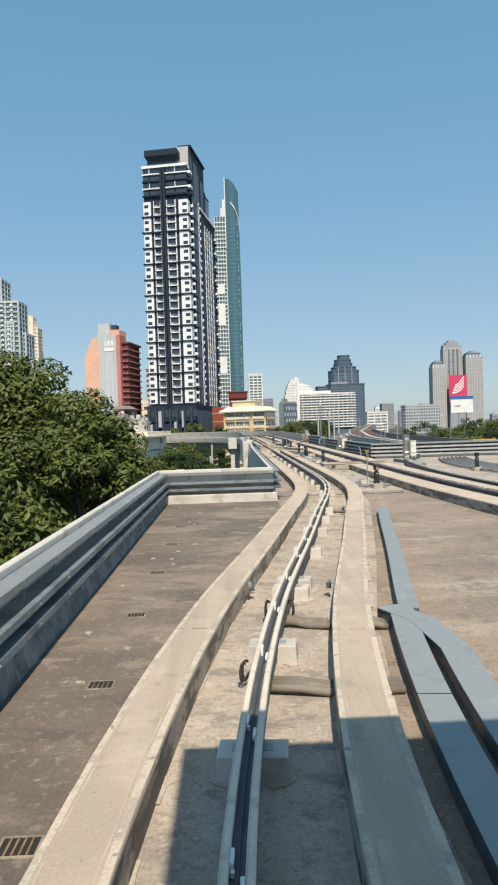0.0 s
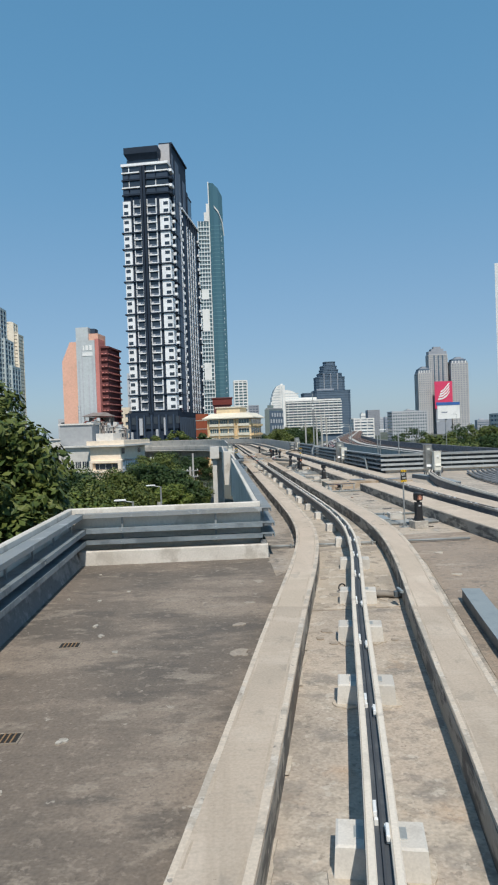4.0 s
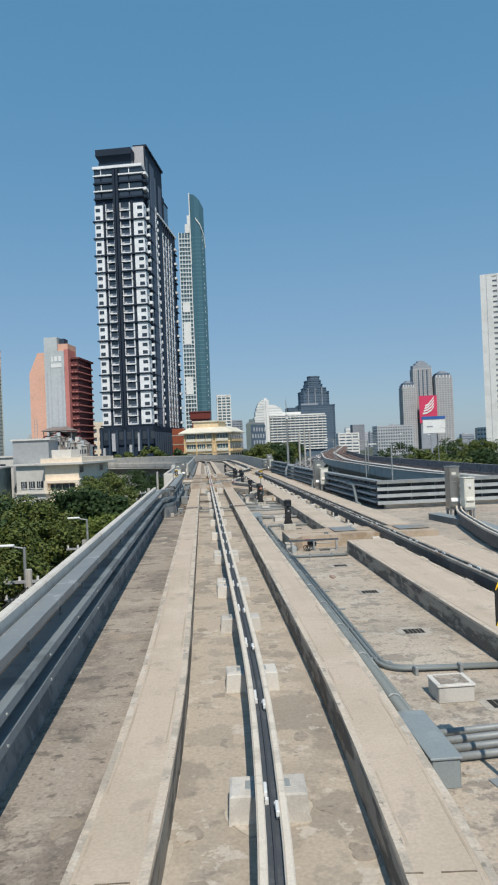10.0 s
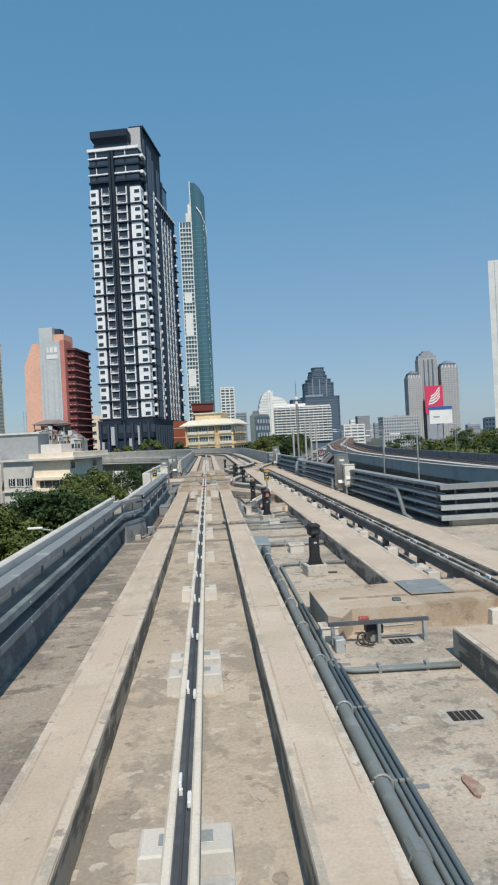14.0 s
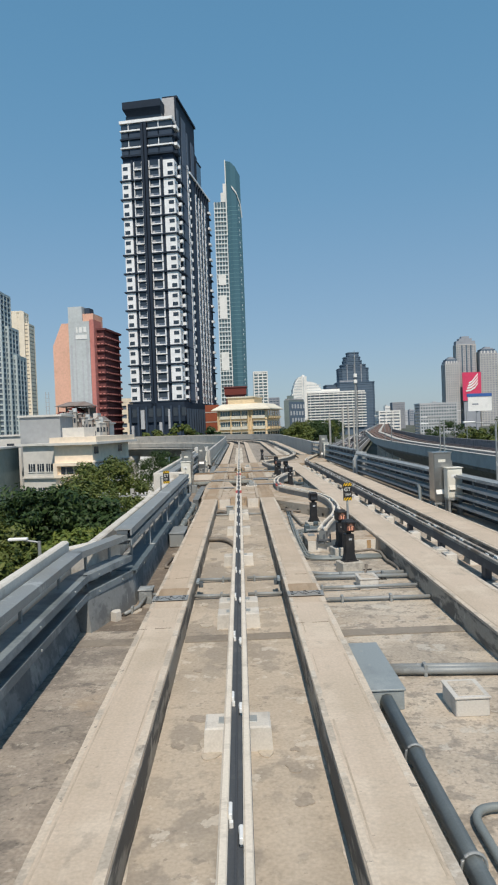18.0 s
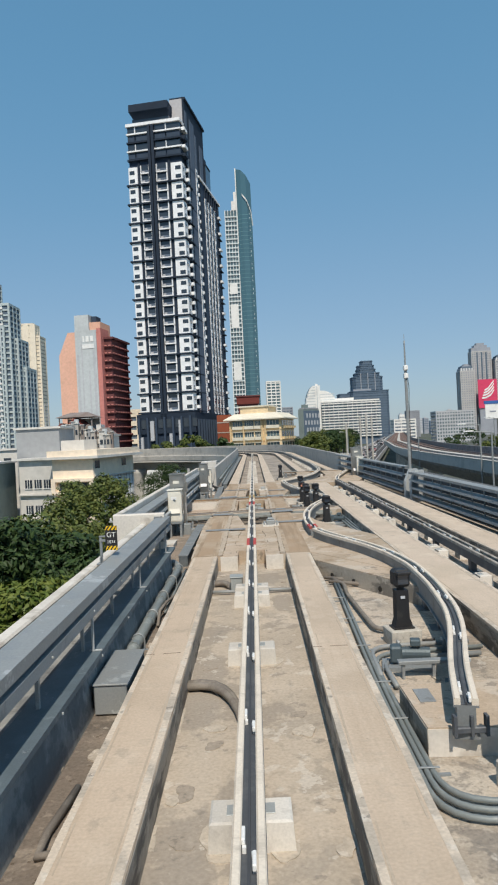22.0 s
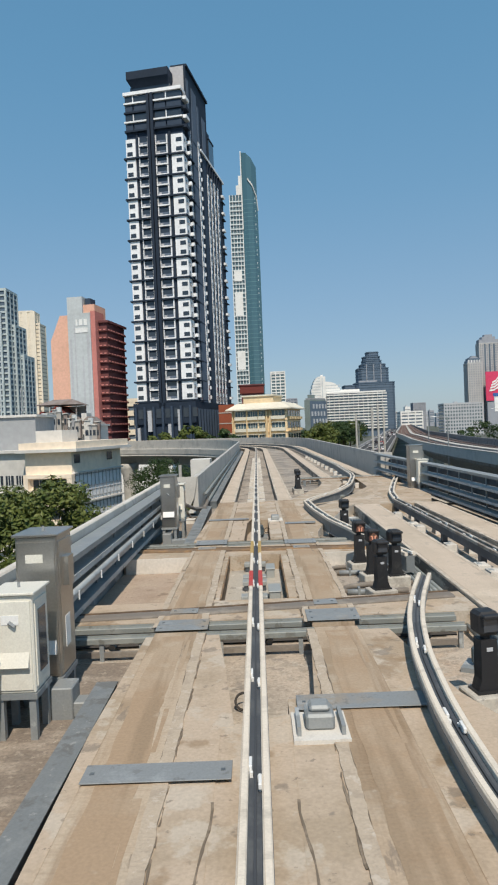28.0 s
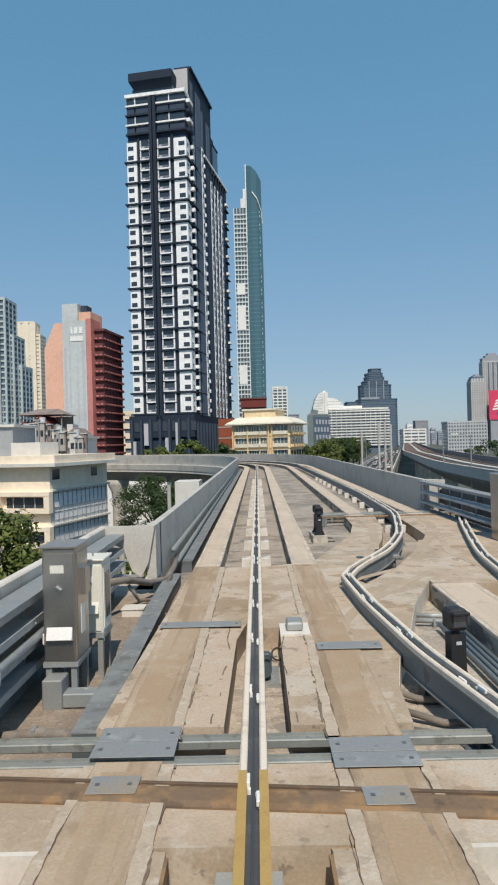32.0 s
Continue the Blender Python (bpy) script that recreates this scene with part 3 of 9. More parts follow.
def prism(bm, outline, z0, z1):
    lo = [bm.verts.new((x, y, z0)) for x, y in outline]
    hi = [bm.verts.new((x, y, z1)) for x, y in outline]
    n = len(outline)
    for i in range(n):
        bm.faces.new((lo[i], lo[(i + 1) % n], hi[(i + 1) % n], hi[i]))
    bm.faces.new(hi)
    bm.faces.new(lo[::-1])
    return bm


def smooth_line(knots, step=0.5, rounds=6):
    """Points along a gently rounded line through knots (y, x) in order of y."""
    ys = np.arange(knots[0][0], knots[-1][0] + 1e-6, step)
    xs = np.interp(ys, [k[0] for k in knots], [k[1] for k in knots])
    for _ in range(rounds):
        xs[1:-1] = (xs[:-2] + 2 * xs[1:-1] + xs[2:]) / 4
    return [(float(x), float(y)) for x, y in zip(xs, ys)]


def arc(cx, cy, r, a0, a1, n):
    return [(cx + r * math.cos(radians(a0 + (a1 - a0) * i / n)), cy + r * math.sin(radians(a0 + (a1 - a0) * i / n))) for i in range(n + 1)]


FLOOR = -0.30
ARC = (-45.0, 128.0)
A_NEAR = smooth_line([(-14, -3.72), (-6, -3.72), (0, -3.68), (2.5, -3.48), (4.5, -3.22), (6.4, -2.92), (8.2, -2.56), (10.85, -2.05), (13.9, -1.5), (15.2, -1.26), (17, -0.9),
                      (18.5, -0.62), (20, -0.38), (22, -0.14), (25, -0.01), (28, 0), (57.5, 0)])
FAR_A = [(0, 78), (0, 100)] + arc(*ARC, 45, 0, 90, 24) + [(-130, 173)]
FAR_B = smooth_line([(76.0, 1.45), (76.8, 1.61), (78.1, 2.44), (80.9, 3.34), (85.2, 4.09), (93.4, 4.33), (113, 4.2), (127, 4.0)], 0.6, 2) + arc(*ARC, 49, 0, 90, 24) + [(-130, 177)]
FAR_B_STRAIGHT = [(4.0, 86), (4.0, 100)] + arc(*ARC, 49, 0, 90, 24) + [(-130, 177)]
B_NEAR = smooth_line([(-14, 11.5), (-6, 9.2), (0, 7.5), (5, 6.3), (10, 5.35), (15, 4.6), (20, 4.2), (25, 4.03), (28, 4.0), (76, 4.0)])

# ---- large structure ----
deck = thing("deck_floor", "weathered concrete guideway deck with stains", "floor", kind="structure")
left_edge = [(-6.3, -40), (-6.3, 20.7), (-2.35, 20.7), (-2.35, 45.0), (-1.85, 45.0), (-1.85, 57.3), (-2.65, 57.3), (-2.65, 78)]
right_edge = [(6.6, 78), (6.6, 44.7), (13.5, 44.7), (13.5, 48), (17, 48), (18, 44), (30, 38), (30, -40)]
part("floor_slab", prism(bmesh.new(), left_edge + right_edge, -1.1, FLOOR), "deck", deck)
part("floor_slab", prism(bmesh.new(), [(-2.35, -14), (-2.3, 2), (-1.7, 6), (-0.85, 10), (0.1, 15), (0.85, 19), (1.2, 22.5), (24, 22.5), (24, -14)], FLOOR, FLOOR + 0.007), "deck_brown", deck)
part("floor_slab", prism(bmesh.new(), [(1.2, 22.5), (1.22, 57.0), (3.1, 52), (3.1, 22.5)], FLOOR, FLOOR + 0.005), "deck_grey", deck)
under_pad = [(line_x - 0.95, y) for line_x, y in A_NEAR if y <= 57.4]
part("floor_slab", prism(bmesh.new(), [(-6.25, -14), *under_pad, (-1.62, 57.4), (-1.62, 46.0), (-2.1, 44.8), (-2.1, 20.5), (-6.25, 20.5)], FLOOR, FLOOR + 0.005), "deck_dark", deck)
strip = [(line_x - 0.95, y) for line_x, y in A_NEAR if 19.2 < y < 44.6]
part("floor_slab", prism(bmesh.new(), [(-2.1, 18.4), *strip, (-2.1, 44.6)], FLOOR + 0.002, FLOOR + 0.011), "deck_left", deck)
mid = [(x, y) for x, y in A_NEAR if 15.5 < y < 57.4]
part("floor_slab", prism(bmesh.new(), [(x - 0.67, y) for x, y in mid] + [(x + 0.67, y) for x, y in mid[::-1]], FLOOR + 0.003, FLOOR + 0.0095), "deck_mid", deck, "paler deck between the pads")
viaduct = thing("viaduct_deck", "concrete viaduct curving away between parapets", "viaduct", kind="structure")
MID = [(2.0, 77.5), (2.0, 100)] + arc(*ARC, 47, 0, 90, 24) + [(-130, 175)]
part("girder", sweep(bmesh.new(), MID, [(-4.2, FLOOR), (-4.2, -1.0), (-2.0, -1.2), (-1.7, -2.8), (1.7, -2.8), (2.0, -1.2), (4.6, -1.0), (4.6, FLOOR)]), "parapet", viaduct)
part("floor_slab", sweep(bmesh.new(), MID, rect(-3.75, 3.9, FLOOR, FLOOR + 0.006)), "deck_left", viaduct)
part("parapet", sweep(bmesh.new(), MID, [(-4.2, -1.3), (-3.98, -1.3), (-3.72, -0.25), (-3.72, 0.92), (-3.86, 0.92), (-3.86, -0.2)]), "parapet", viaduct, "grey parapet wall with inward lean")
part("parapet", sweep(bmesh.new(), [(2.0, 88.3), (2.0, 100)] + MID[2:], [(3.78, 0.92), (3.62, 0.92), (3.62, -0.25), (3.85, -1.3), (4.1, -1.3), (3.78, -0.2)]), "parapet", viaduct)
part("end_wall", sweep(bmesh.new(), [(-1.72, 76.85), (-1.72, 76.95)], [(-0.95, 0.93), (0, 0.93), (-0.12, 0.3), (-0.25, 0.05), (-0.4, 0.15), (-0.55, 0.55), (-0.95, 0.72)]), "parapet", viaduct, "flared end of the parapet")
part("end_wall", prism(bmesh.new(), [(-1.88, 76.95), (-1.72, 76.95), (-1.72, 77.6), (-1.88, 77.6)], 0.0, 0.925), "parapet", viaduct)
part("end_wall", sweep(bmesh.new(), [(5.64, 87.75), (5.64, 87.9)], [(0.0, 0.93), (0.62, 0.93), (0.62, 0.72), (0.40, 0.55), (0.28, 0.15), (0.16, 0.05), (0.06, 0.3)]), "parapet", viaduct, "flared end of the parapet")
part("end_wall", prism(bmesh.new(), [(5.62, 88.1), (6.1, 87.9), (6.15, 88.1), (5.78, 88.4), (5.62, 88.4)], FLOOR, 0.925), "parapet", viaduct)


def column(x, y, w=2.2):
    c = thing("viaduct_column", "round-headed grey concrete viaduct column", "column", "viaduct columns", at=(x, y, 0))
    bm = bmesh.new()
    prof = [(w * 0.42, -13), (w * 0.42, -5.5), (w * 0.48, -4.4), (w * 0.7, -3.4), (w * 0.74, -2.6)]
    rings = []
    for r, z in prof:
        rings.append([bm.verts.new((r * math.cos(k * math.pi / 8), r * 0.7 * math.sin(k * math.pi / 8), z)) for k in range(16)])
    for u, v in zip(rings, rings[1:]):
        for k in range(16):
            bm.faces.new((u[k], u[(k + 1) % 16], v[(k + 1) % 16], v[k]))
    bm.faces.new(rings[-1])
    part("shaft", bm, "parapet", c, smooth=True)
    return c


for x, y in ((-20.5, 165), (-45, 174), (-75, 175), (-105, 175), (-3, 150), (1.5, 118), (2, 92)):
    column(x, y)

ground = tagged(finish("ground", prism(bmesh.new(), [(-3000, -400), (3000, -400), (3000, 4500), (-3000, 4500)], -14, -13), "ground"), "dusty city ground with scrub and paving", "ground", kind="structure")
road = tagged(finish("road", sweep(bmesh.new(), [(-12, -60), (-12, 150)], rect(-5, 5, -12.99, -12.95)), "asphalt"), "asphalt side street below the viaduct", "road", kind="structure")
EDGE = smooth_line([(40, 60), (47, 44), (55, 32), (63, 25), (72, 21.6), (82, 20.6), (95, 20.9), (110, 21.8), (125, 22.5), (142, 23.5), (158, 25), (175, 27.4), (196, 31), (222, 35.5), (256, 41), (280, 46), (437, 80), (700, 137), (1250, 256)], 6, 2)
BTS_LINE = [(x + 4.7, y) for x, y in EDGE]
ROAD_LINE = [(7, 150), (17.5, 200), (50, 350), (69, 437), (126, 700), (235, 1200)]
ROAD_Z = -9.0
road2 = thing("flyover_road", "asphalt flyover road with pale side barriers", "road", kind="structure")
part("bridge_slab", sweep(bmesh.new(), ROAD_LINE, rect(-7.4, 7.4, ROAD_Z - 1.2, ROAD_Z - 0.05)), "parapet", road2)
part("carriageway", sweep(bmesh.new(), ROAD_LINE, rect(-7, 7, ROAD_Z - 0.05, ROAD_Z)), "asphalt", road2)
for s in (-6.7, -3.5, 0, 3.5, 6.5):
    part("lane_line", sweep(bmesh.new(), ROAD_LINE, rect(s, s + 0.18, ROAD_Z, ROAD_Z + 0.007)), "signwhite", road2)
for s in (-7.4, 7.1):
    part("barrier", sweep(bmesh.new(), ROAD_LINE, rect(s, s + 0.3, ROAD_Z, ROAD_Z + 1.0)), "t_core", road2, "pale concrete side barrier")
for x, y in ROAD_LINE[:4]:
    part("pier", boxm(x - 2, x + 2, y - 1, y + 1, -13, ROAD_Z - 1.2), "parapet", road2)
metro = thing("metro_viaduct", "grey concrete metro viaduct with brown track bed", "viaduct", kind="structure")
part("girder", sweep(bmesh.new(), BTS_LINE, [(-4.3, -1.8), (-4.2, -2.5), (-2.2, -4.0), (2.2, -4.0), (4.2, -2.5), (4.3, -1.8)]), "stained", metro)
part("parapet", sweep(bmesh.new(), BTS_LINE, rect(-4.7, -4.4, -2.1, -1.0)), "barrier", metro, "pale blue-grey side barrier")
part("coping", sweep(bmesh.new(), BTS_LINE, rect(-4.76, -4.34, -1.0, -0.92)), "parapet", metro)
part("parapet", sweep(bmesh.new(), BTS_LINE, rect(4.4, 4.7, -2.1, -0.7)), "stained", metro, "dark stained side barrier")
part("walkway", sweep(bmesh.new(), BTS_LINE, rect(-0.5, 0.5, -1.7, -1.35)), "parapet", metro)
part("track_bed", sweep(bmesh.new(), BTS_LINE, rect(-4.3, 4.3, -1.8, -1.62)), "track_bed", metro, "brown rusty track bed")
for s in (-3.2, -1.7, 1.6, 3.1):
    part("rail", sweep(bmesh.new(), BTS_LINE, rect(s, s + 0.12, -1.62, -1.42)), "sheet", metro)
for x, y in BTS_LINE[4:40:5]:
    part("pier", boxm(x - 1, x + 1, y - 1, y + 1, -13, -3.9), "parapet", metro)

canopy = thing("station_canopy", "flat station roof on steel columns behind the track end", "canopy", kind="structure")
part("roof", boxm(-3.6, 16, -30, -1.8, 5.0, 5.3), "parapet", canopy)
for x in (-3.45, 14):
    for y in (-28, -16, -6.5):
        part("column", boxm(x - 0.15, x + 0.15, y - 0.15, y + 0.15, FLOOR, 5.0), "parapet", canopy)


# ---- running pads and guide beams ----
def ragged(line, s0, s1, z0, z1, wobble, step, gaps, near=110.0):
    """A strip beside a line with uneven edges, broken by gaps."""
    rng = random.Random(int(abs(s0) * 1000) + int(abs(s1) * 7000) + len(line))
    pts, ds = [], []
    for p, q in zip(line, line[1:]):
        if q[1] > near:
            break
        n = max(1, int(math.hypot(q[0] - p[0], q[1] - p[1]) / step))
        d = Vector((q[0] - p[0], q[1] - p[1], 0)).normalized()
        for i in range(n):
            pts.append(Vector((p[0] + (q[0] - p[0]) * i / n, p[1] + (q[1] - p[1]) * i / n, 0)))
            ds.append(Vector((d.y, -d.x, 0)))
    bm = bmesh.new()
    last, hold, u, v = None, 0, 0.0, 0.0
    for p, d in zip(pts, ds):
        if hold > 0:
            hold -= 1
            last = None
            continue
        if rng.random() < gaps * 0.3:
            hold = rng.randint(1, 7)
        u, v = 0.78 * u + rng.uniform(-0.62, 0.62) * wobble, 0.78 * v + rng.uniform(-0.62, 0.62) * wobble
        a, b = s0 + u, s1 + v
        ring = [bm.verts.new(p + d * x + Vector((0, 0, z))) for x, z in ((a, z0), (a, z1), (b, z1), (b, z0))]
        if last:
            for k in range(3):
                bm.faces.new((last[k], last[k + 1], ring[k + 1], ring[k]))
        last = ring
    return bm


def pads(name, line, label, mat="pad", offs=(-0.915, 0.915), half=0.24):
    t = thing(name, label, "track", "running pads", "structure")
    for s in offs:
        part("pad", sweep(bmesh.new(), line, rect(s - half, s + half, FLOOR - 0.02, 0, 0.012)), mat, t)
        for e0, e1 in ((-half + 0.003, -half + 0.052), (half - 0.062, half - 0.003)):
            part("pad_edge", ragged(line, s + e0, s + e1, -0.006, 0.0014, 0.004, 0.12, 0.0), "pad_edge", t, "scuffed grey pad edge")
        for g in (-half + 0.075, half - 0.085):
            part("edge_groove", ragged(line, s + g - 0.007, s + g + 0.007, -0.004, 0.0021, 0.004, 0.11, 0.22), "groove", t, "broken dark groove along the edge")
        for e in (-half - 0.004, half):
            part("pad_side", sweep(bmesh.new(), line, rect(s + e, s + e + 0.004, FLOOR, -0.03)), "pad_side", t, "dark stained pad side")
    return t


for y0, y1, mat, lab in ((-20, 15.2, "pad_worn", "pair of tyre-greyed concrete running pads on the old deck"), (15.2, 44.9, "pad", "pair of pale concrete running pads on the deck"), (44.9, 60, "pad_tan", "pair of brownish concrete running pads on the deck")):
    lo = max([y for x, y in A_NEAR if y <= y0], default=-20)
    hi = max(y for x, y in A_NEAR if y <= y1)
    pads("running_track", [p for p in A_NEAR if lo <= p[1] <= hi], lab, mat)
pads("running_track", FAR_A, "pair of pale concrete running pads on the viaduct")
pads("running_track", B_NEAR[:98], "pair of broad pale concrete running slabs on the deck", offs=(-0.72, 0.72), half=0.44)
pads("running_track", B_NEAR[102:], "pair of broad pale concrete running slabs on the deck", offs=(-0.86, 0.86), half=0.35)
pads("running_track", FAR_B_STRAIGHT, "pair of pale concrete running pads on the viaduct")


def guide(line, label, reds=(), ochre=(), clips=True, depth=0.30, top=0.13, rails="rail", phase=0.3, steel="web"):
    """A guide beam: dark web, centre bar and two pale power rails with insulator clips."""
    t = thing("guide_beam", label, "guide beam", "guide beams")
    part("web", sweep(bmesh.new(), line, rect(-0.072, 0.072, top - 0.05 - depth, top - 0.075)), steel, t)
    part("flange", sweep(bmesh.new(), line, rect(-0.098, 0.098, top - 0.075, top - 0.055)), steel, t)
    if steel != "web":
        part("gutter", sweep(bmesh.new(), line, rect(-0.042, 0.042, top - 0.055, top - 0.045)), "web", t)
        part("lower_flange", sweep(bmesh.new(), line, rect(-0.10, 0.10, top - 0.065 - depth, top - 0.05 - depth)), steel, t)
    part("contact_bar", sweep(bmesh.new(), line, rect(-0.007, 0.007, top - 0.055, top - 0.03)), "bar", t)
    for s in (-0.095, 0.042):
        part("power_rail", sweep(bmesh.new(), line, rect(s, s + 0.053, top - 0.055, top, 0.008)), rails, t)
        if rails == "rail":
            part("rail_seam", sweep(bmesh.new(), line, rect(s + 0.008, s + 0.011, top - 0.01, top + 0.0012)), "groove", t)
    for spans, mat, lab in ((reds, "rail_red", "red-painted rail length"), (ochre, "rail_ochre", "ochre-painted rail length")):
        for y0, y1 in spans:
            ys, xs = [p[1] for p in line], [p[0] for p in line]
            if ys[0] <= y0 and y1 <= ys[-1]:
                seg = [(float(np.interp(y0, ys, xs)), y0)] + [p for p in line if y0 < p[1] < y1] + [(float(np.interp(y1, ys, xs)), y1)]
                for s in (-0.098, 0.039):
                    part("painted_length", sweep(bmesh.new(), seg, rect(s, s + 0.059, top - 0.05, top + 0.004)), mat, t, lab)
    if clips:
        run, proto = 1.65 - phase, None
        for p, q in zip(line, line[1:]):
            d = Vector((q[0] - p[0], q[1] - p[1], 0))
            step = d.length
            while run + step >= 1.65 and p[1] < 100:
                f = 1 - (run + step - 1.65) / d.length
                step = run + step - 1.65
                run = 0.0
                a = math.degrees(math.atan2(-d.x, d.y))
                n = Vector((d.y, -d.x, 0)).normalized()
                for side, back in ((-1, 0.0), (1, -0.25)):
                    at = Vector((p[0], p[1], 0)) + d * f + n * 0.031 * side + d.normalized() * back
                    if proto is None:
                        bm = boxm(-0.011, 0.011, -0.075, 0.055, top - 0.03, top + 0.008, bevel=0.004)
                        box(bm, -0.009, 0.009, -0.05, 0.03, top - 0.054, top - 0.03)
                        box(bm, -0.006, 0.016, -0.11, -0.08, top - 0.054, top - 0.022)
                        proto = part("insulator_clip", bm, "clip", t)
                        proto.matrix_basis = pose(at.x, at.y, 0, 0, 0, a + (180 if side > 0 else 0))
                    else:
                        again(proto, at.x, at.y, 0, a + (180 if side > 0 else 0))
            run += step
    return t


def dense(line, step=0.45):
    out = []
    for p, q in zip(line, line[1:]):
        n = max(1, int(math.hypot(q[0] - p[0], q[1] - p[1]) / step))
        out += [(p[0] + (q[0] - p[0]) * i / n, p[1] + (q[1] - p[1]) * i / n) for i in range(n)]
    return out + [line[-1]]


A_ALL = dense(A_NEAR + [(0, 77.9)]) + FAR_A[1:]
guide(dense(A_NEAR + [(0, 66)]), "pale twin-rail guide beam along the track", reds=((57.88, 58.78),), depth=0.24, phase=1.1)
guide(dense([(0, 66), (0, 78)]), "guide beam through the switch with painted lengths", reds=((66.02, 67.0),), ochre=((68.5, 69.7),))
guide(dense(FAR_A), "pale twin-rail guide beam along the viaduct")
guide(dense(B_NEAR), "grimy twin-rail guide beam of the second track", depth=0.17, rails="rail_dull")
K1 = smooth_line([(49.4, 1.70), (50.2, 1.88), (51.4, 2.23), (52.2, 2.40), (53.6, 2.54), (54.9, 2.57), (56.0, 2.45), (57.0, 2.22), (58.0, 1.86), (58.9, 1.56), (59.6, 1.43)], 0.25, 2)
K3 = smooth_line([(59.6, 1.43), (60.6, 1.39), (61.7, 1.42), (62.9, 1.54), (64.0, 1.74), (65.0, 2.0), (66.3, 2.42)], 0.25, 2)
K2 = smooth_line([(67.6, 2.50), (68.6, 2.27), (70.6, 1.94), (72.0, 1.70), (74.2, 1.50), (76.0, 1.43)], 0.25, 2)
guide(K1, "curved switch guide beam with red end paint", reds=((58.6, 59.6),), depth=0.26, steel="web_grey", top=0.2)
guide(K3, "curved switch guide beam with red tips", reds=((59.6, 60.1), (65.9, 66.3)), depth=0.26, steel="web_grey", top=0.2)
guide(K2, "curved crossover guide beam", depth=0.26, steel="web_grey", top=0.2)
guide(dense(FAR_B), "curved crossover guide beam joining the viaduct track", depth=0.24, top=0.18, steel="web_grey")
guide(smooth_line([(76, 4.0), (78, 4.25), (80.2, 4.74), (83, 5.4), (85.4, 6.05)], 0.4, 2), "guide beam end curving to the barrier", top=0.15, depth=0.24, steel="web_grey")


def support_block(x, y, side, turn=0.0, wide=0.20, long=0.30):
    t = thing("support_block", "white-washed concrete support block beside the guide beam", "block", "guide beam blocks", at=(x, y, FLOOR), turn=turn)
    bm = bmesh.new()
    w, l = wide / 2, long / 2
    rings = [[bm.verts.new((sx * u, sy * v, z)) for sx, sy in ((-1, -1), (1, -1), (1, 1), (-1, 1))] for u, v, z in ((w + 0.012, l + 0.018, 0), (w, l, 0.19), (w - 0.016, l - 0.018, 0.2))]
    for lo, hi in zip(rings, rings[1:]):
        for k in range(4):
            bm.faces.new((lo[k], lo[(k + 1) % 4], hi[(k + 1) % 4], hi[k]))
    bm.faces.new(rings[-1])
    part("block_body", bm, "block", t)
    part("base_plate", boxm(-wide * 0.42, -wide * 0.05, -long * 0.2, long * 0.22, 0.2, 0.206, bevel=0.002), "beige_box", t, "grey steel shoe plate")
    return t


def line_at(line, y):
    for p, q in zip(line, line[1:]):
        if p[1] <= y <= q[1]:
            f = (y - p[1]) / (q[1] - p[1])
            return p[0] + f * (q[0] - p[0]), math.degrees(math.atan2(-(q[0] - p[0]), q[1] - p[1]))
    return line[-1][0], 0.0


protos = {}


def put(kind, maker, x, y, z, turn):
    if kind not in protos:
        protos[kind] = maker()
        protos[kind].matrix_basis = pose(x, y, z, 0, 0, turn)
        return protos[kind]
    return copy_thing(protos[kind], pose(x, y, z, 0, 0, turn))


BLOCKS = [1.95, 4.45, 7.05, 7.6, 10.2, 12.7, 14.6, 16.4, 18.85, 21.3, 23.6, 26.1, 28.4, 30.6, 31.1, 34.0, 34.5, 37.9, 41.3, 44.6, 45.2, 48.5, 52.0, 54.65, 55.2]
for y in BLOCKS:
    x, a = line_at(A_NEAR, y)
    for s in (-1, 1):
        off = Vector((math.cos(radians(a)), math.sin(radians(a)), 0)) * 0.168 * s
        put("blk%d" % s, lambda: support_block(0, 0, 1), x + off.x, y + off.y, FLOOR, a if s > 0 else a + 180)
for k in range(26):
    y = 16 + 2.45 * k
    x, a = line_at(B_NEAR, y)
    for s in (-1, 1):
        put("blk1", None, x + 0.21 * s, y, FLOOR, a)
    if k % 2:
        put("blk1", None, x - 0.24, y + 0.5, FLOOR, a)
for k in range(14):
    y = 79.5 + 2.4 * k
    for s in (-1, 1):
        put("blk1", None, 0.20 * s, y, FLOOR, 0)
    x, a = line_at(FAR_B, y)
    if y > 82:
        for s in (-1, 1):
            put("blk1", None, x + 0.21 * s, y, FLOOR, a)


def post_maker():
    t = thing("beam_post", "dark steel post under the raised guide beam", "post", "beam posts")
    part("post_web", boxm(-0.05, 0.05, -0.09, 0.09, 0, 0.30), "web", t)
    part("foot_plate", boxm(-0.14, 0.14, -0.14, 0.14, 0, 0.015), "zinc_dark", t)
    return t


for k in range(25):
    y = 17.2 + 2.45 * k
    x, a = line_at(B_NEAR, y)
    put("post", post_maker, x, y, FLOOR, a)
for ln, ys in ((K1, (51, 52, 53, 54, 55, 56.2, 57.4, 58.6)), (K3, (60.4, 61.6, 62.8, 64, 65.2)), (K2, (68.2, 69.2, 70.9, 72, 73.2, 74.4, 75.6)), (FAR_B, (78, 80, 82, 84.5, 87, 90))):
    for y in ys:
        x, a = line_at(ln, y)
        put("post", post_maker, x, y, FLOOR, a)


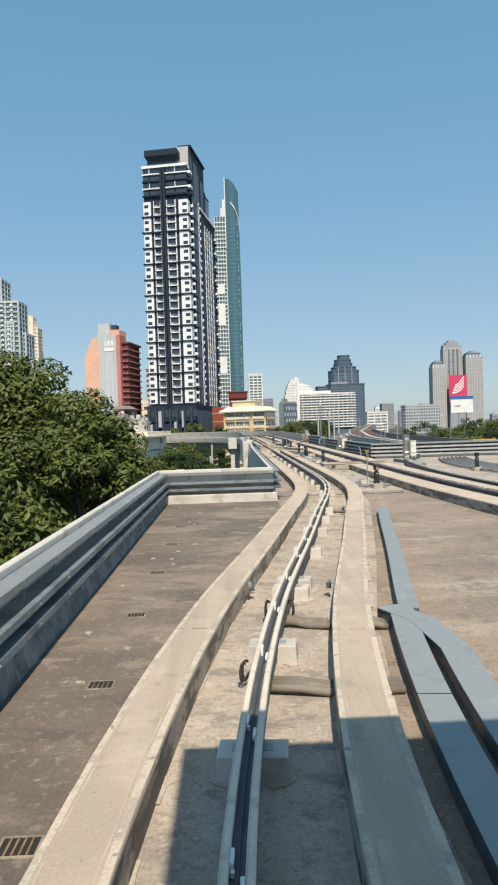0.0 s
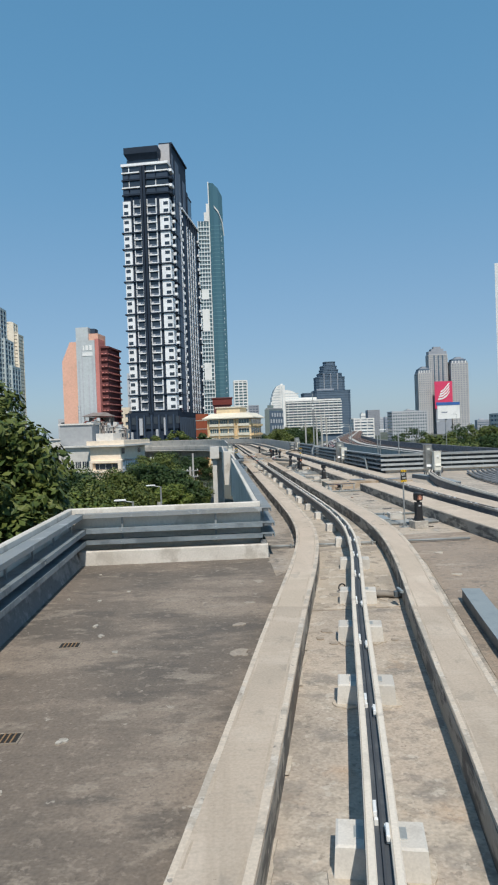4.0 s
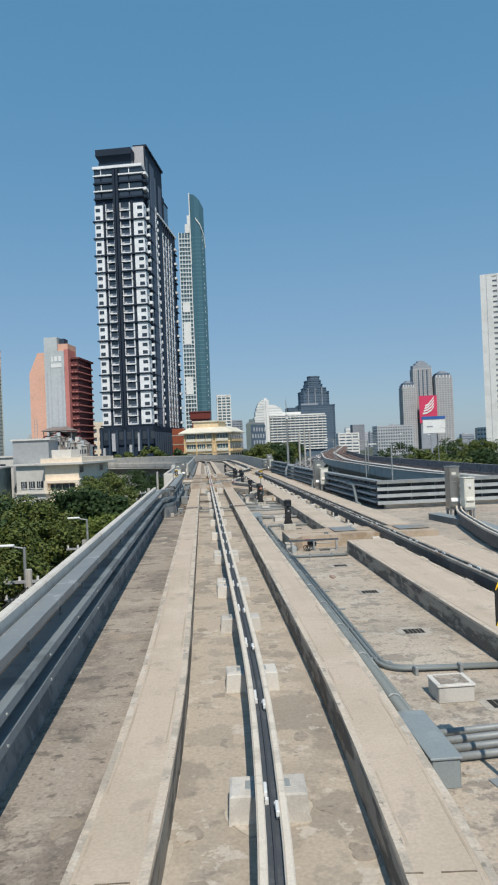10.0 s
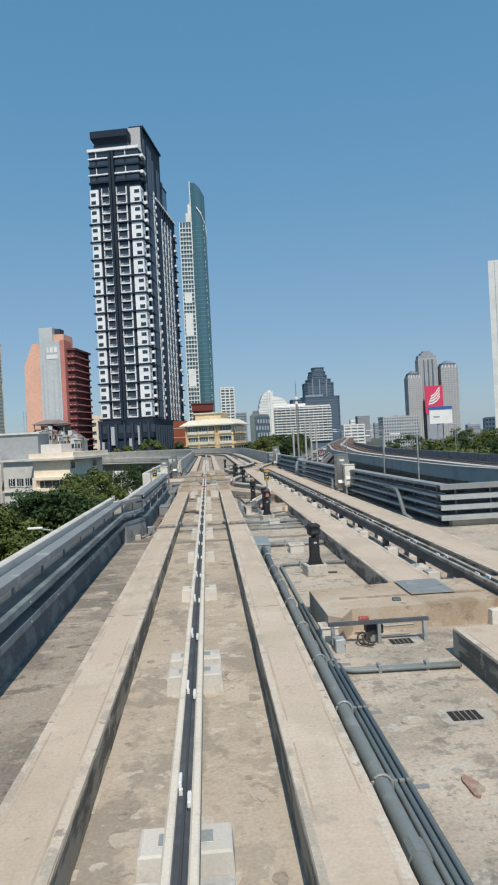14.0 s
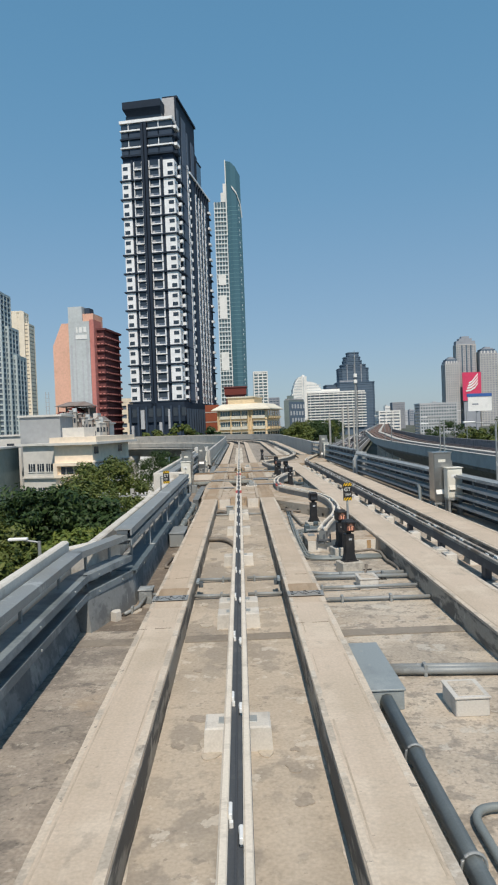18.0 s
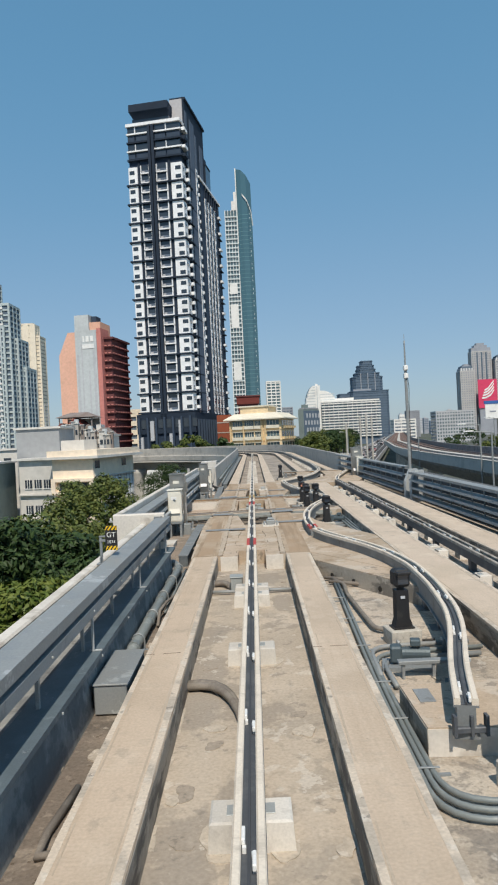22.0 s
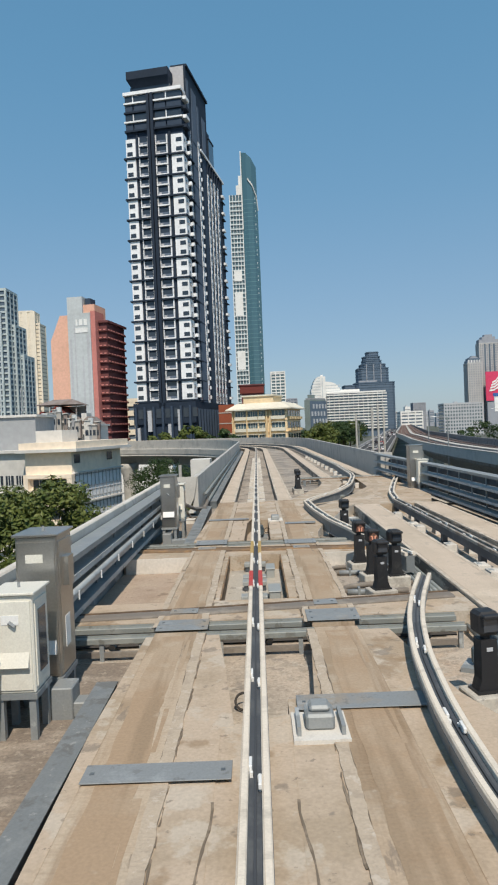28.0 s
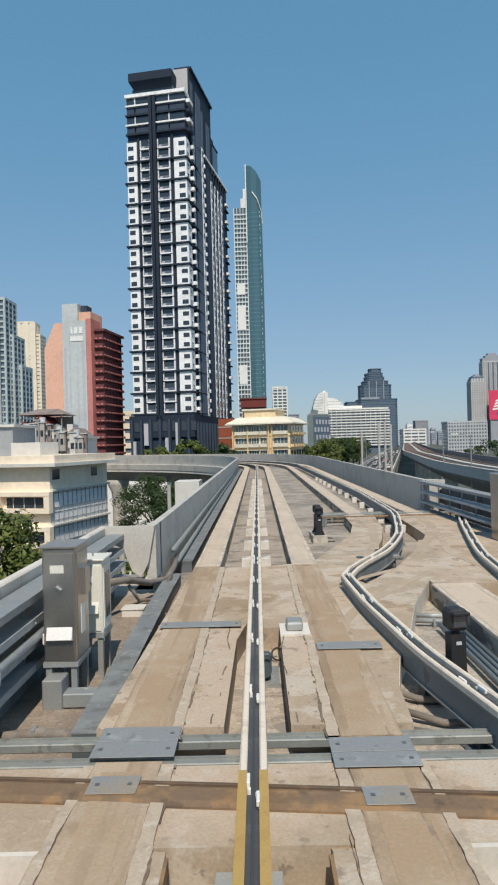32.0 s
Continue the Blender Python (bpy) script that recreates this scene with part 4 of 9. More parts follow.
# ---- cable tray racks and parapets ----
def wall_run(name, line, label, s0, s1, z0, z1, mat="white_wall"):
    t = thing(name, label, "wall", kind="structure")
    part("wall_panel", sweep(bmesh.new(), line, rect(s0, s1, z0, z1, 0.02)), mat, t)
    return t


def rack(line, label, inward=1, levels=(0.76, 0.45, 0.22), lid=0.22, gap=1.35, fascia=0.085, inset=0.13, shelf=0.0):
    """Galvanised cable trays on brackets along a line; inward: +1 when the track lies to the right of the line."""
    t = thing("cable_tray_rack", label, "cable tray", "cable tray racks")
    i = inward
    for k, z in enumerate(levels):
        w = lid + (0.06 if k and len(levels) == 3 and not shelf else 0)
        if shelf and k == len(levels) - 1:
            w = shelf
        drop = 0.05 if shelf and k == len(levels) - 1 else fascia
        prof = [(i * 0.02, z), (i * w, z), (i * w, z - drop), (i * (w - 0.02), z - drop), (i * (w - 0.02), z - 0.02), (i * 0.02, z - 0.02)]
        part("tray", sweep(bmesh.new(), line, prof), "zinc" if k == 0 else "shelf_shade" if shelf and k == len(levels) - 1 else ("tray" if len(levels) == 3 else "tray_pale"), t, "grey galvanised cable tray")
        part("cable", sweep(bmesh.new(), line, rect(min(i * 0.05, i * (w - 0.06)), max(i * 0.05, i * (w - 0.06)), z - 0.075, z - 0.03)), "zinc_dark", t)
    arm = bolt = hanger = None
    for p, q in zip(line, line[1:]):
        d = Vector((q[0] - p[0], q[1] - p[1], 0))
        n = max(1, int(d.length / gap))
        a = math.degrees(math.atan2(-d.x, d.y))
        side = Vector((d.y, -d.x, 0)).normalized() * i
        if d.length < 0.8:
            continue
        for m in range(n):
            at = Vector((p[0], p[1], 0)) + d * ((m + 0.5) / n) + side * (lid - inset)
            edge = at + side * (inset + 0.006)
            flare = side * (0.06 if len(levels) == 3 and not shelf else 0)
            if arm is None:
                arm = part("bracket", boxm(-0.015, 0.015, -0.02, 0.02, levels[-1] - 0.14, levels[0] - 0.02), "zinc", t)
                arm.matrix_basis = pose(at.x, at.y, 0, 0, 0, a)
                bolt = part("tray_bolt", boxm(-0.008, 0.008, -0.010, 0.010, 0, 0.022, bevel=0.004), "beige_box", t)
                bolt.matrix_basis = pose(edge.x + flare.x, edge.y + flare.y, levels[1] - 0.06, 0, 0, a)
            else:
                again(arm, at.x, at.y, 0, a)
                again(bolt, edge.x + flare.x, edge.y + flare.y, levels[1] - 0.06, a)
            out = side * (shelf - lid if shelf else 0)
            again(bolt, edge.x + flare.x + out.x, edge.y + flare.y + out.y, levels[-1] - 0.06, a)
            if shelf and m % 2:
                if hanger is None:
                    hanger = part("hanger", boxm(-0.012, 0.012, -0.015, 0.015, levels[-1], levels[1] - fascia, bevel=0.003), "tray_pale", t, "pale steel hanger")
                    clip = part("shelf_clip", boxm(-0.13, 0.0, -0.012, 0.012, levels[-1], levels[-1] + 0.018, bevel=0.004), "tray_pale", t)
                    hanger.matrix_basis = pose(edge.x - side.x * 0.03, edge.y, 0, 0, 0, a)
                    clip.matrix_basis = pose(edge.x + side.x * 0.06, edge.y, 0, 0, 0, a)
                else:
                    again(hanger, edge.x - side.x * 0.03, edge.y, 0, a)
                    again(clip, edge.x + side.x * 0.06, edge.y, 0, a)
    return t


def slope_base(line, label, s0, s1, top, lean, mat="rib_wall"):
    """A stained concrete base leaning outwards towards the floor."""
    t = thing("base_wall", label, "wall", kind="structure")
    part("wall_panel", sweep(bmesh.new(), line, [(s0, FLOOR), (s1, FLOOR), (s1 - lean, top), (s0, top)]), mat, t)
    return t


wall_run("parapet_wall", [(-6.15, -40), (-6.15, 20.55), (-2.22, 20.55)], "pale concrete parapet behind the trays", -0.14, -0.03, -1.3, 0.86)
rack([(-6.18, -14), (-6.18, 20.4)], "grey cable tray rack along the old deck", lid=0.27)
rack([(-6.1, 20.55), (-2.2, 20.55)], "grey cable tray rack across the old deck end", lid=0.22)
L2 = [(-2.22, 20.33), (-2.22, 44.6)]
wall_run("parapet_wall", [(-2.22, 20.8), (-2.22, 44.9)], "pale concrete parapet behind the trays", -0.14, -0.03, -1.3, 0.86)
rack(L2, "grey cable tray rack along the parapet")
slope_base([(-6.15, -14), (-6.15, 20.2)], "mildewed concrete base under the trays", -0.02, 0.20, 0.06, 0.10)
wall_run("base_wall", [(-6.0, 20.5), (-2.1, 20.5)], "white-washed kerb under the trays", -0.1, 0.22, FLOOR, 0.0, "white_wall")
slope_base(L2, "mildewed concrete base under the trays", -0.02, 0.165, 0.08, 0.08)
wall_run("parapet_wall", [(-2.22, 44.9), (-1.90, 45.4), (-1.90, 57.25)], "pale concrete parapet behind the trays", -0.24, -0.10, -1.3, 0.74)
rack([(-2.22, 44.6), (-1.84, 45.95)], "short slanting length of grey cable tray", gap=0.5)
rack([(-1.84, 45.9), (-1.84, 57.45)], "grey cable tray rack with a wide lower shelf", lid=0.275, levels=(0.845, 0.69, 0.235), shelf=0.335, fascia=0.10)
slope_base([(-2.2, 44.6), (-1.84, 45.95), (-1.84, 57.3)], "mildewed concrete base under the trays", -0.12, 0.30, 0.21, 0.05)
wall_run("parapet_wall", [(-2.66, 57.35), (-1.66, 57.35)], "white-washed end wall of the wider deck", -0.08, 0.08, -1.6, 0.93)
wall_run("parapet_wall", [(-2.55, 57.45), (-2.55, 77.0)], "pale concrete parapet behind the trays", -0.14, -0.02, -1.3, 0.925)
rack([(-1.62, 57.3), (-1.72, 57.55), (-2.5, 58.25)], "slanting length of grey cable tray round the wall end", lid=0.24, gap=0.4, inward=-1, levels=(0.87, 0.45, 0.22))
rack([(-2.55, 57.9), (-2.55, 76.9)], "grey cable tray rack with a round pipe below", lid=0.3, levels=(0.80, 0.56, 0.33, 0.10), fascia=0.075)
slope_base([(-2.55, 58.2), (-2.55, 77.0)], "mildewed concrete base under the trays", -0.02, 0.08, 0.05, 0.03)
rack([(17, 44.3), (6.05, 44.3)], "grey four-level cable tray rack across the deck", inward=-1, levels=(0.78, 0.52, 0.26, 0.0), lid=0.32, gap=0.9, fascia=0.125, inset=0.2)
rack([(6.36, 44.3), (6.25, 50), (6.1, 60), (6.0, 68.6)], "grey four-level cable tray rack by the deck edge", inward=-1, levels=(0.78, 0.52, 0.26, 0.0), lid=0.32, gap=0.9, fascia=0.075, inset=0.2)
rack([(6.1, 70.2), (6.0, 78), (5.75, 88.0)], "grey cable tray rack by the deck edge", inward=-1, levels=(0.9, 0.58, 0.26, 0.0), lid=0.32, gap=1.1, fascia=0.07, inset=0.2)
wall_run("parapet_wall", [(17, 44.45), (6.6, 44.45), (6.5, 47), (6.4, 60), (6.35, 88)], "dark mottled parapet behind the trays", -0.2, -0.03, -1.3, 0.74, "rack_back")
wall_run("base_wall", [(17, 44.2), (6.4, 44.2)], "white-washed kerb under the trays", 0.0, 0.25, FLOOR, -0.12, "white_wall")
for y, lean in ((68.4, 0.25), (69.3, 0.22)):
    p = thing("tray_end_panel", "pale sheet panel closing the cable tray end", "panel", "tray end panels")
    part("sheet", sweep(bmesh.new(), [(6.1, y), (6.05, y + 0.12)], [(-0.45, -0.2), (0.1, -0.2), (0.1, 0.84), (-lean, 0.84), (-0.45, 0.4)]), "tray_pale", p)

# ---- switch slabs: y from the first step to the viaduct ----
sw = thing("switch_slab", "cast concrete switch slab with worn wheel strips", "slab", kind="structure")
L, R_ = -1.40, 1.62
part("slab_piece", prism(bmesh.new(), [(L + 0.2, 57.5), (-0.27, 57.5), (-0.27, 61.9), (L + 0.1, 61.9)], FLOOR, -0.012), "slab", sw)
part("slab_piece", prism(bmesh.new(), [(0.27, 57.5), (1.2, 57.5), (2.4, 55.5), (3.2, 55.5), (3.2, 58.2), (1.75, 62.4), (0.27, 62.4)], FLOOR, -0.012), "slab", sw)
part("slab_piece", prism(bmesh.new(), [(-0.27, 58.1), (0.27, 58.1), (0.27, 62.1), (-0.27, 61.9)], FLOOR, -0.016), "slab", sw)
part("slab_piece", prism(bmesh.new(), [(L + 0.1, 61.9), (-0.17, 61.9), (-0.3, 63.2), (-0.42, 64.3), (L + 0.15, 64.3)], FLOOR, -0.012), "slab", sw)
part("slab_piece", prism(bmesh.new(), [(0.50, 62.4), (1.75, 62.4), (1.5, 64.3), (0.62, 64.3)], FLOOR, -0.012), "slab", sw)
part("slab_piece", prism(bmesh.new(), [(-2.35, 64.9), (2.75, 64.9), (2.75, 65.85), (-2.35, 65.85)], FLOOR, -0.02), "slab", sw)
part("slab_piece", prism(bmesh.new(), [(L + 0.15, 65.85), (-0.5, 65.85), (-0.5, 69.05), (L + 0.15, 69.05)], FLOOR, -0.012), "slab", sw)
part("slab_piece", prism(bmesh.new(), [(0.45, 65.85), (1.17, 65.85), (1.17, 69.05), (0.45, 69.05)], FLOOR, -0.012), "slab", sw)
part("slab_piece", prism(bmesh.new(), [(-2.45, 69.1), (2.78, 69.1), (2.6, 69.6), (2.0, 70.1), (-2.45, 70.1)], FLOOR, -0.02), "slab", sw)
part("slab_piece", prism(bmesh.new(), [(L + 0.1, 70.75), (-0.25, 70.75), (-0.22, 73.2), (-0.1, 74), (-0.1, 77.9), (L + 0.25, 77.9)], FLOOR, -0.012), "slab", sw)
part("slab_piece", prism(bmesh.new(), [(0.1, 77.9), (0.1, 73.7), (0.3, 73.7), (0.3, 70.75), (1.3, 70.75), (1.36, 71.6), (1.53, 72.4), (1.82, 73.25), (2.28, 74.9), (2.84, 76.35), (1.78, 76.2), (1.66, 76.6), (1.2, 76.9), (1.1, 78.3)], FLOOR, -0.012), "slab", sw)
part("slab_piece", prism(bmesh.new(), [(1.78, 76.2), (2.84, 76.35), (2.84, 76.05), (5.0, 76.0), (5.5, 78.0), (5.6, 82.0), (5.6, 86.3), (4.22, 86.3), (4.14, 83.0), (4.04, 80.9), (3.72, 80.8), (3.32, 79.4), (2.5, 77.4)], FLOOR, -0.0125), "slab", sw)
part("slab_piece", prism(bmesh.new(), [(1.2, 76.9), (1.52, 77.05), (2.1, 78.1), (2.9, 80.9), (3.35, 83.2), (3.62, 86.3), (2.72, 86.3), (2.64, 83.9), (2.36, 82.2), (2.08, 81.2), (1.1, 78.3)], FLOOR, -0.013), "slab", sw)
for line in ([(1.36, 71.6), (1.53, 72.4), (1.82, 73.25), (2.28, 74.9), (2.84, 76.35)], [(2.72, 86.3), (2.64, 83.9), (2.36, 82.2), (2.08, 81.2)][::-1]):
    part("slab_side", sweep(bmesh.new(), line, rect(0.0, 0.006, FLOOR, -0.02)) if line[0][1] < 78 else sweep(bmesh.new(), line, rect(-0.006, 0.0, FLOOR, -0.02)), "white_wall" if line[0][1] < 78 else "pad_side", sw, "streaked slab side")
part("slab_piece", prism(bmesh.new(), [(-0.12, 74.0), (0.12, 74.0), (0.12, 77.9), (-0.12, 77.9)], FLOOR, -0.016), "slab", sw)
part("slab_piece", prism(bmesh.new(), [(1.25, 56.6), (2.9, 53.4), (3.4, 53.6), (3.4, 56.5), (2.0, 59.0)], FLOOR, -0.018), "slab", sw)
part("slab_piece", prism(bmesh.new(), [(1.17, 56.74), (1.25, 56.6), (2.0, 59.0), (1.17, 58.6)], FLOOR, -0.0185), "slab", sw)
part("slab_side", sweep(bmesh.new(), [(1.165, 56.73), (2.89, 53.38)], rect(0.0, 0.006, FLOOR, -0.03)), "mould_side", sw, "mould-stained slab side")
for f in (0.12, 0.3, 0.5, 0.66, 0.84):
    hx, hy = 1.24 + 1.65 * f, 56.58 - 3.2 * f
    part("drain_hole", tube(bmesh.new(), [(hx - 0.004, hy - 0.002, -0.215), (hx - 0.016, hy - 0.008, -0.215)], 0.045, 12), "hole", sw, "round drain hole through the slab side")
for line in (smooth_line([(79.6, 2.5), (81, 2.75), (83, 3.05), (86.4, 3.1)], 0.2, 2), smooth_line([(79.0, 3.3), (81, 4.0), (83.5, 4.7), (86.4, 4.85)], 0.2, 2)):
    part("tyre_mark", ragged(line, -0.1, 0.1, -0.02, -0.0075, 0.015, 0.2, 0.0), "tyre_mark", sw, "faint brown curved tyre mark")
for s in (-0.915, 0.915):
    for seg in ([(s, 57.52), (s, 64.4)], [(s, 64.62), (s, 70.14)], [(s, 70.5), (s, 77.95)]):
        part("wheel_strip", sweep(bmesh.new(), seg, rect(-0.25, 0.25, FLOOR, 0, 0.008)), "rutted", sw, "brown tyre-stained wheel strip")
        part("tyre_band", ragged(seg, -0.15, 0.13, -0.004, 0.0022, 0.02, 0.15, 0.0), "tyre_band", sw, "darker tyre-polished band")
        part("tyre_band", ragged(seg, 0.155, 0.19, -0.004, 0.0018, 0.012, 0.15, 0.3), "tyre_band", sw)
        inner = 1 if s < 0 else -1
        lo, hi = sorted((inner * 0.245, inner * 0.335))
        part("joint_ridge", ragged(seg, lo, hi, -0.02, 0.0035, 0.010, 0.06, 0.0), "ridge", sw, "rough pale mortar ridge")
        lo, hi = sorted((inner * 0.338, inner * 0.352))
        part("joint_crack", ragged(seg, lo, hi, -0.02, -0.004, 0.011, 0.05, 0.5), "crack", sw, "dark crack along the joint")
        lo, hi = sorted((inner * 0.240, inner * 0.248))
        part("joint_crack", ragged(seg, lo, hi, -0.02, 0.0015, 0.006, 0.06, 0.6), "crack", sw, "dark crack along the joint")
        if seg[0][1] > 64 and seg[0][1] < 66:
            lo, hi = sorted((-inner * 0.25, -inner * 0.32))
            part("joint_ridge", ragged(seg, lo, hi, -0.02, 0.0035, 0.014, 0.06, 0.1), "ridge", sw, "rough pale mortar ridge")
        else:
            wander = [(s - inner * 0.02 + inner * (0.62 + 0.03 * math.sin(2.1 * y) + 0.02 * math.sin(5.3 * y)), y) for y in np.arange(seg[0][1] + 0.3, seg[0][1] + 3.4, 0.07)]
            part("joint_crack", ragged(wander, -0.006, 0.006, -0.02, -0.009, 0.005, 0.05, 0.3), "crack", sw, "thin wandering crack")
for line in (smooth_line([(73.4, 0.95), (74.6, 1.4), (76, 2.3), (77.4, 3.3)], 0.2, 2), smooth_line([(72.5, -0.85), (73.6, -0.6), (75, 0.3), (76.5, 1.6), (77.6, 2.8)], 0.2, 2), smooth_line([(77, 4.1), (79, 3.9), (81, 4.3), (84, 4.8)], 0.2, 2)):
    part("tyre_mark", ragged(line, -0.075, 0.075, -0.02, -0.0085, 0.012, 0.2, 0.0), "tyre_mark", sw, "faint brown curved tyre mark")
for x0, x1, y0, y1 in ((-1.17, -0.16, 61.05, 61.3), (0.34, 1.5, 62.1, 62.4), (-1.17, -0.56, 64.42, 64.62), (-1.17, -0.56, 64.63, 64.85), (0.61, 1.24, 64.6, 64.84), (0.61, 1.24, 64.85, 65.10), (-1.09, -0.74, 65.15, 65.36), (0.75, 1.05, 65.34, 65.58),
                       (-1.22, -0.59, 70.17, 70.43), (-1.22, -0.59, 70.44, 70.70), (0.57, 1.19, 69.95, 70.18), (0.57, 1.19, 70.19, 70.43), (-1.12, -0.78, 69.65, 69.89), (0.71, 1.02, 69.45, 69.68),
                       (-1.2, -0.18, 73.69, 73.95), (0.69, 1.41, 72.67, 72.93), (-1.16, -0.68, 44.82, 45.07), (0.67, 1.16, 44.78, 45.04), (2.85, 3.45, 36.05, 36.9), (4.5, 5.3, 35.9, 36.6)):
    pl = thing("bridge_plate", "worn blue-grey steel plate bridging a slab joint", "steel plate", "bridge plates")
    part("plate_sheet", boxm(x0, x1, y0, y1, 0.0145, 0.021, bevel=0.002), "plate", pl)
    for bx in (x0 + 0.06, x1 - 0.06):
        part("bolt_head", boxm(bx - 0.015, bx + 0.015, (y0 + y1) / 2 - 0.015, (y0 + y1) / 2 + 0.015, 0.021, 0.025), "zinc_dark", pl)


def slide(x0, x1, y0, y1, label):
    """Transverse switch slide: steel rails on short legs across a trench."""
    t = thing("switch_slide", label, "switch machine", "switch slides")
    for y in (y0, y1 - 0.1):
        part("slide_rail", boxm(x0, x1, y, y + 0.09, -0.10, -0.03, bevel=0.008), "slide_steel", t)
        part("rail_lip", boxm(x0, x1, y + 0.075, y + 0.09, -0.03, -0.012), "slide_steel", t)
        part("lower_rail", boxm(x0 + 0.1, x1 - 0.1, y + 0.03, y + 0.08, -0.26, -0.2), "hose", t)
    n = int((x1 - x0) / 0.45)
    for i in range(n + 1):
        x = x0 + 0.06 + (x1 - x0 - 0.12) * i / n
        part("leg", boxm(x - 0.025, x + 0.025, y0 + 0.02, y0 + 0.08, FLOOR, -0.1), "zinc", t)
        if i % 2:
            part("roller", tube(bmesh.new(), [(x + 0.1, y0 + 0.1, -0.17), (x + 0.1, y1 - 0.12, -0.17)], 0.04, 8), "hose", t)
    part("drive_rod", tube(bmesh.new(), [(x0 + 0.05, (y0 + y1) / 2, -0.2), (x1 - 0.05, (y0 + y1) / 2, -0.2)], 0.02, 6), "rubber", t)
    return t


for y0, y1, x0, x1 in ((64.35, 64.85, -2.3, 2.4), (70.15, 70.62, -2.5, 2.5), (78.9, 79.4, 1.7, 2.9), (86.75, 87.2, 1.9, 5.5)):
    slide(x0, x1, y0, y1, "galvanised switch slide rails across a trench")
for y, mat, lab in ((86.42, "slide_steel", "grey steel rail laid across the crossover slab"), (85.75, "rust_pipe", "rust-brown steel rail laid across the crossover slab")):
    xr = thing("cross_rail", lab, "rail", "cross rails")
    part("rail_bar", boxm(1.95, 6.3, y, y + 0.14, -0.03, 0.012, bevel=0.006), mat, xr)
    for x in (2.05, 3.0, 5.0, 5.9):
        part("chair", boxm(x, x + 0.08, y - 0.03, y + 0.17, FLOOR, -0.03), "web_grey", xr)
cb = thing("cable_stand", "small galvanised cable stand beside the cross beam", "stand")
part("frame_rail", boxm(1.55, 2.75, 35.05, 35.1, -0.06, -0.02), "web", cb)
for x in (1.6, 2.15, 2.7):
    part("frame_leg", boxm(x - 0.02, x + 0.02, 35.04, 35.1, FLOOR, -0.06), "zinc", cb)
part("small_box", boxm(1.58, 1.7, 34.8, 34.95, FLOOR, -0.14, bevel=0.01), "zinc", cb)
lock = thing("switch_actuator", "black and red switch actuator under the cable stand", "switch machine")
part("actuator_body", boxm(2.02, 2.22, 35.12, 35.3, -0.2, -0.09, bevel=0.012), "black", lock)
part("red_cap", boxm(1.98, 2.1, 35.32, 35.4, -0.1, -0.05, bevel=0.008), "rail_red", lock, "red cap")
part("foot", boxm(2.06, 2.18, 35.14, 35.28, FLOOR, -0.2), "zinc", lock)
part("push_rod", tube(bmesh.new(), [(2.2, 35.22, -0.14), (2.62, 35.24, -0.14)], 0.016, 6), "zinc", lock)
cross = thing("cross_beam", "rust-streaked concrete cross beam under the second track", "beam", kind="structure")
part("beam_body", prism(bmesh.new(), [(1.58, 36.75), (1.6, 35.35), (1.75, 35.2), (1.95, 35.6), (5.4, 35.55), (5.4, 36.9), (3.0, 36.95)], FLOOR, -0.006), "slab", cross)
part("rust_streak", prism(bmesh.new(), [(1.9, 36.1), (5.3, 36.0), (5.3, 36.12), (1.9, 36.2)], -0.006, -0.001), "rutted", cross, "orange rust streak")
for x, y, z, w in ((1.85, 69.05, -0.04, 0.2), (-2.3, 64.9, -0.02, 0.15)):
    stp = thing("steel_stop", "short upright steel stop", "stop", "steel stops")
    part("stop_plate", boxm(x, x + w * 0.4, y, y + 0.06, z, z + 0.18), "zinc", stp)
for pts, mat, lab in (([(-2.45, 69.83), (-1.7, 69.77), (-0.15, 69.62), (1.5, 69.45), (2.5, 69.36)], "rust_pipe", "rust-brown steel channel laid across the slab"),
                      ([(-2.45, 65.14), (-0.9, 65.25), (0.9, 65.45), (2.6, 65.66)], "hose", "dusty grey steel channel laid across the slab")):
    gr = thing("cover_channel", lab, "channel", "cover channels")
    part("pipe_run", sweep(bmesh.new(), pts, [(-0.13, -0.06), (0.13, -0.06), (0.13, -0.004), (0.08, 0.012), (-0.08, 0.012), (-0.13, -0.004)]), mat, gr)
    part("edge_lip", sweep(bmesh.new(), pts, rect(-0.15, -0.12, -0.05, 0.018, 0.004)), "rust_dark", gr, "dark rusted edge")


# ---- vegetation ----
def leaves(bm_data, centre, radius, count, size, rng):
    vs, fs = bm_data
    for _ in range(count):
        d = Vector((rng.gauss(0, 1), rng.gauss(0, 1), rng.gauss(0, 1))).normalized()
        p = Vector(centre) + Vector((d.x * radius[0], d.y * radius[1], d.z * radius[2])) * (rng.random() ** 0.22)
        n = (d + Vector((rng.uniform(-.8, .8), rng.uniform(-.8, .8), rng.uniform(0, 1.2)))).normalized()
        a = n.orthogonal().normalized()
        a = Matrix.Rotation(rng.random() * 6.28, 3, n) @ a
        b = n.cross(a)
        s = size * rng.uniform(0.6, 1.3)
        k = len(vs)
        vs += [p - a * s, p + b * s * 0.45 - n * s * 0.1, p + a * s, p - b * s * 0.45 - n * s * 0.1]
        fs.append((k, k + 1, k + 2, k + 3))


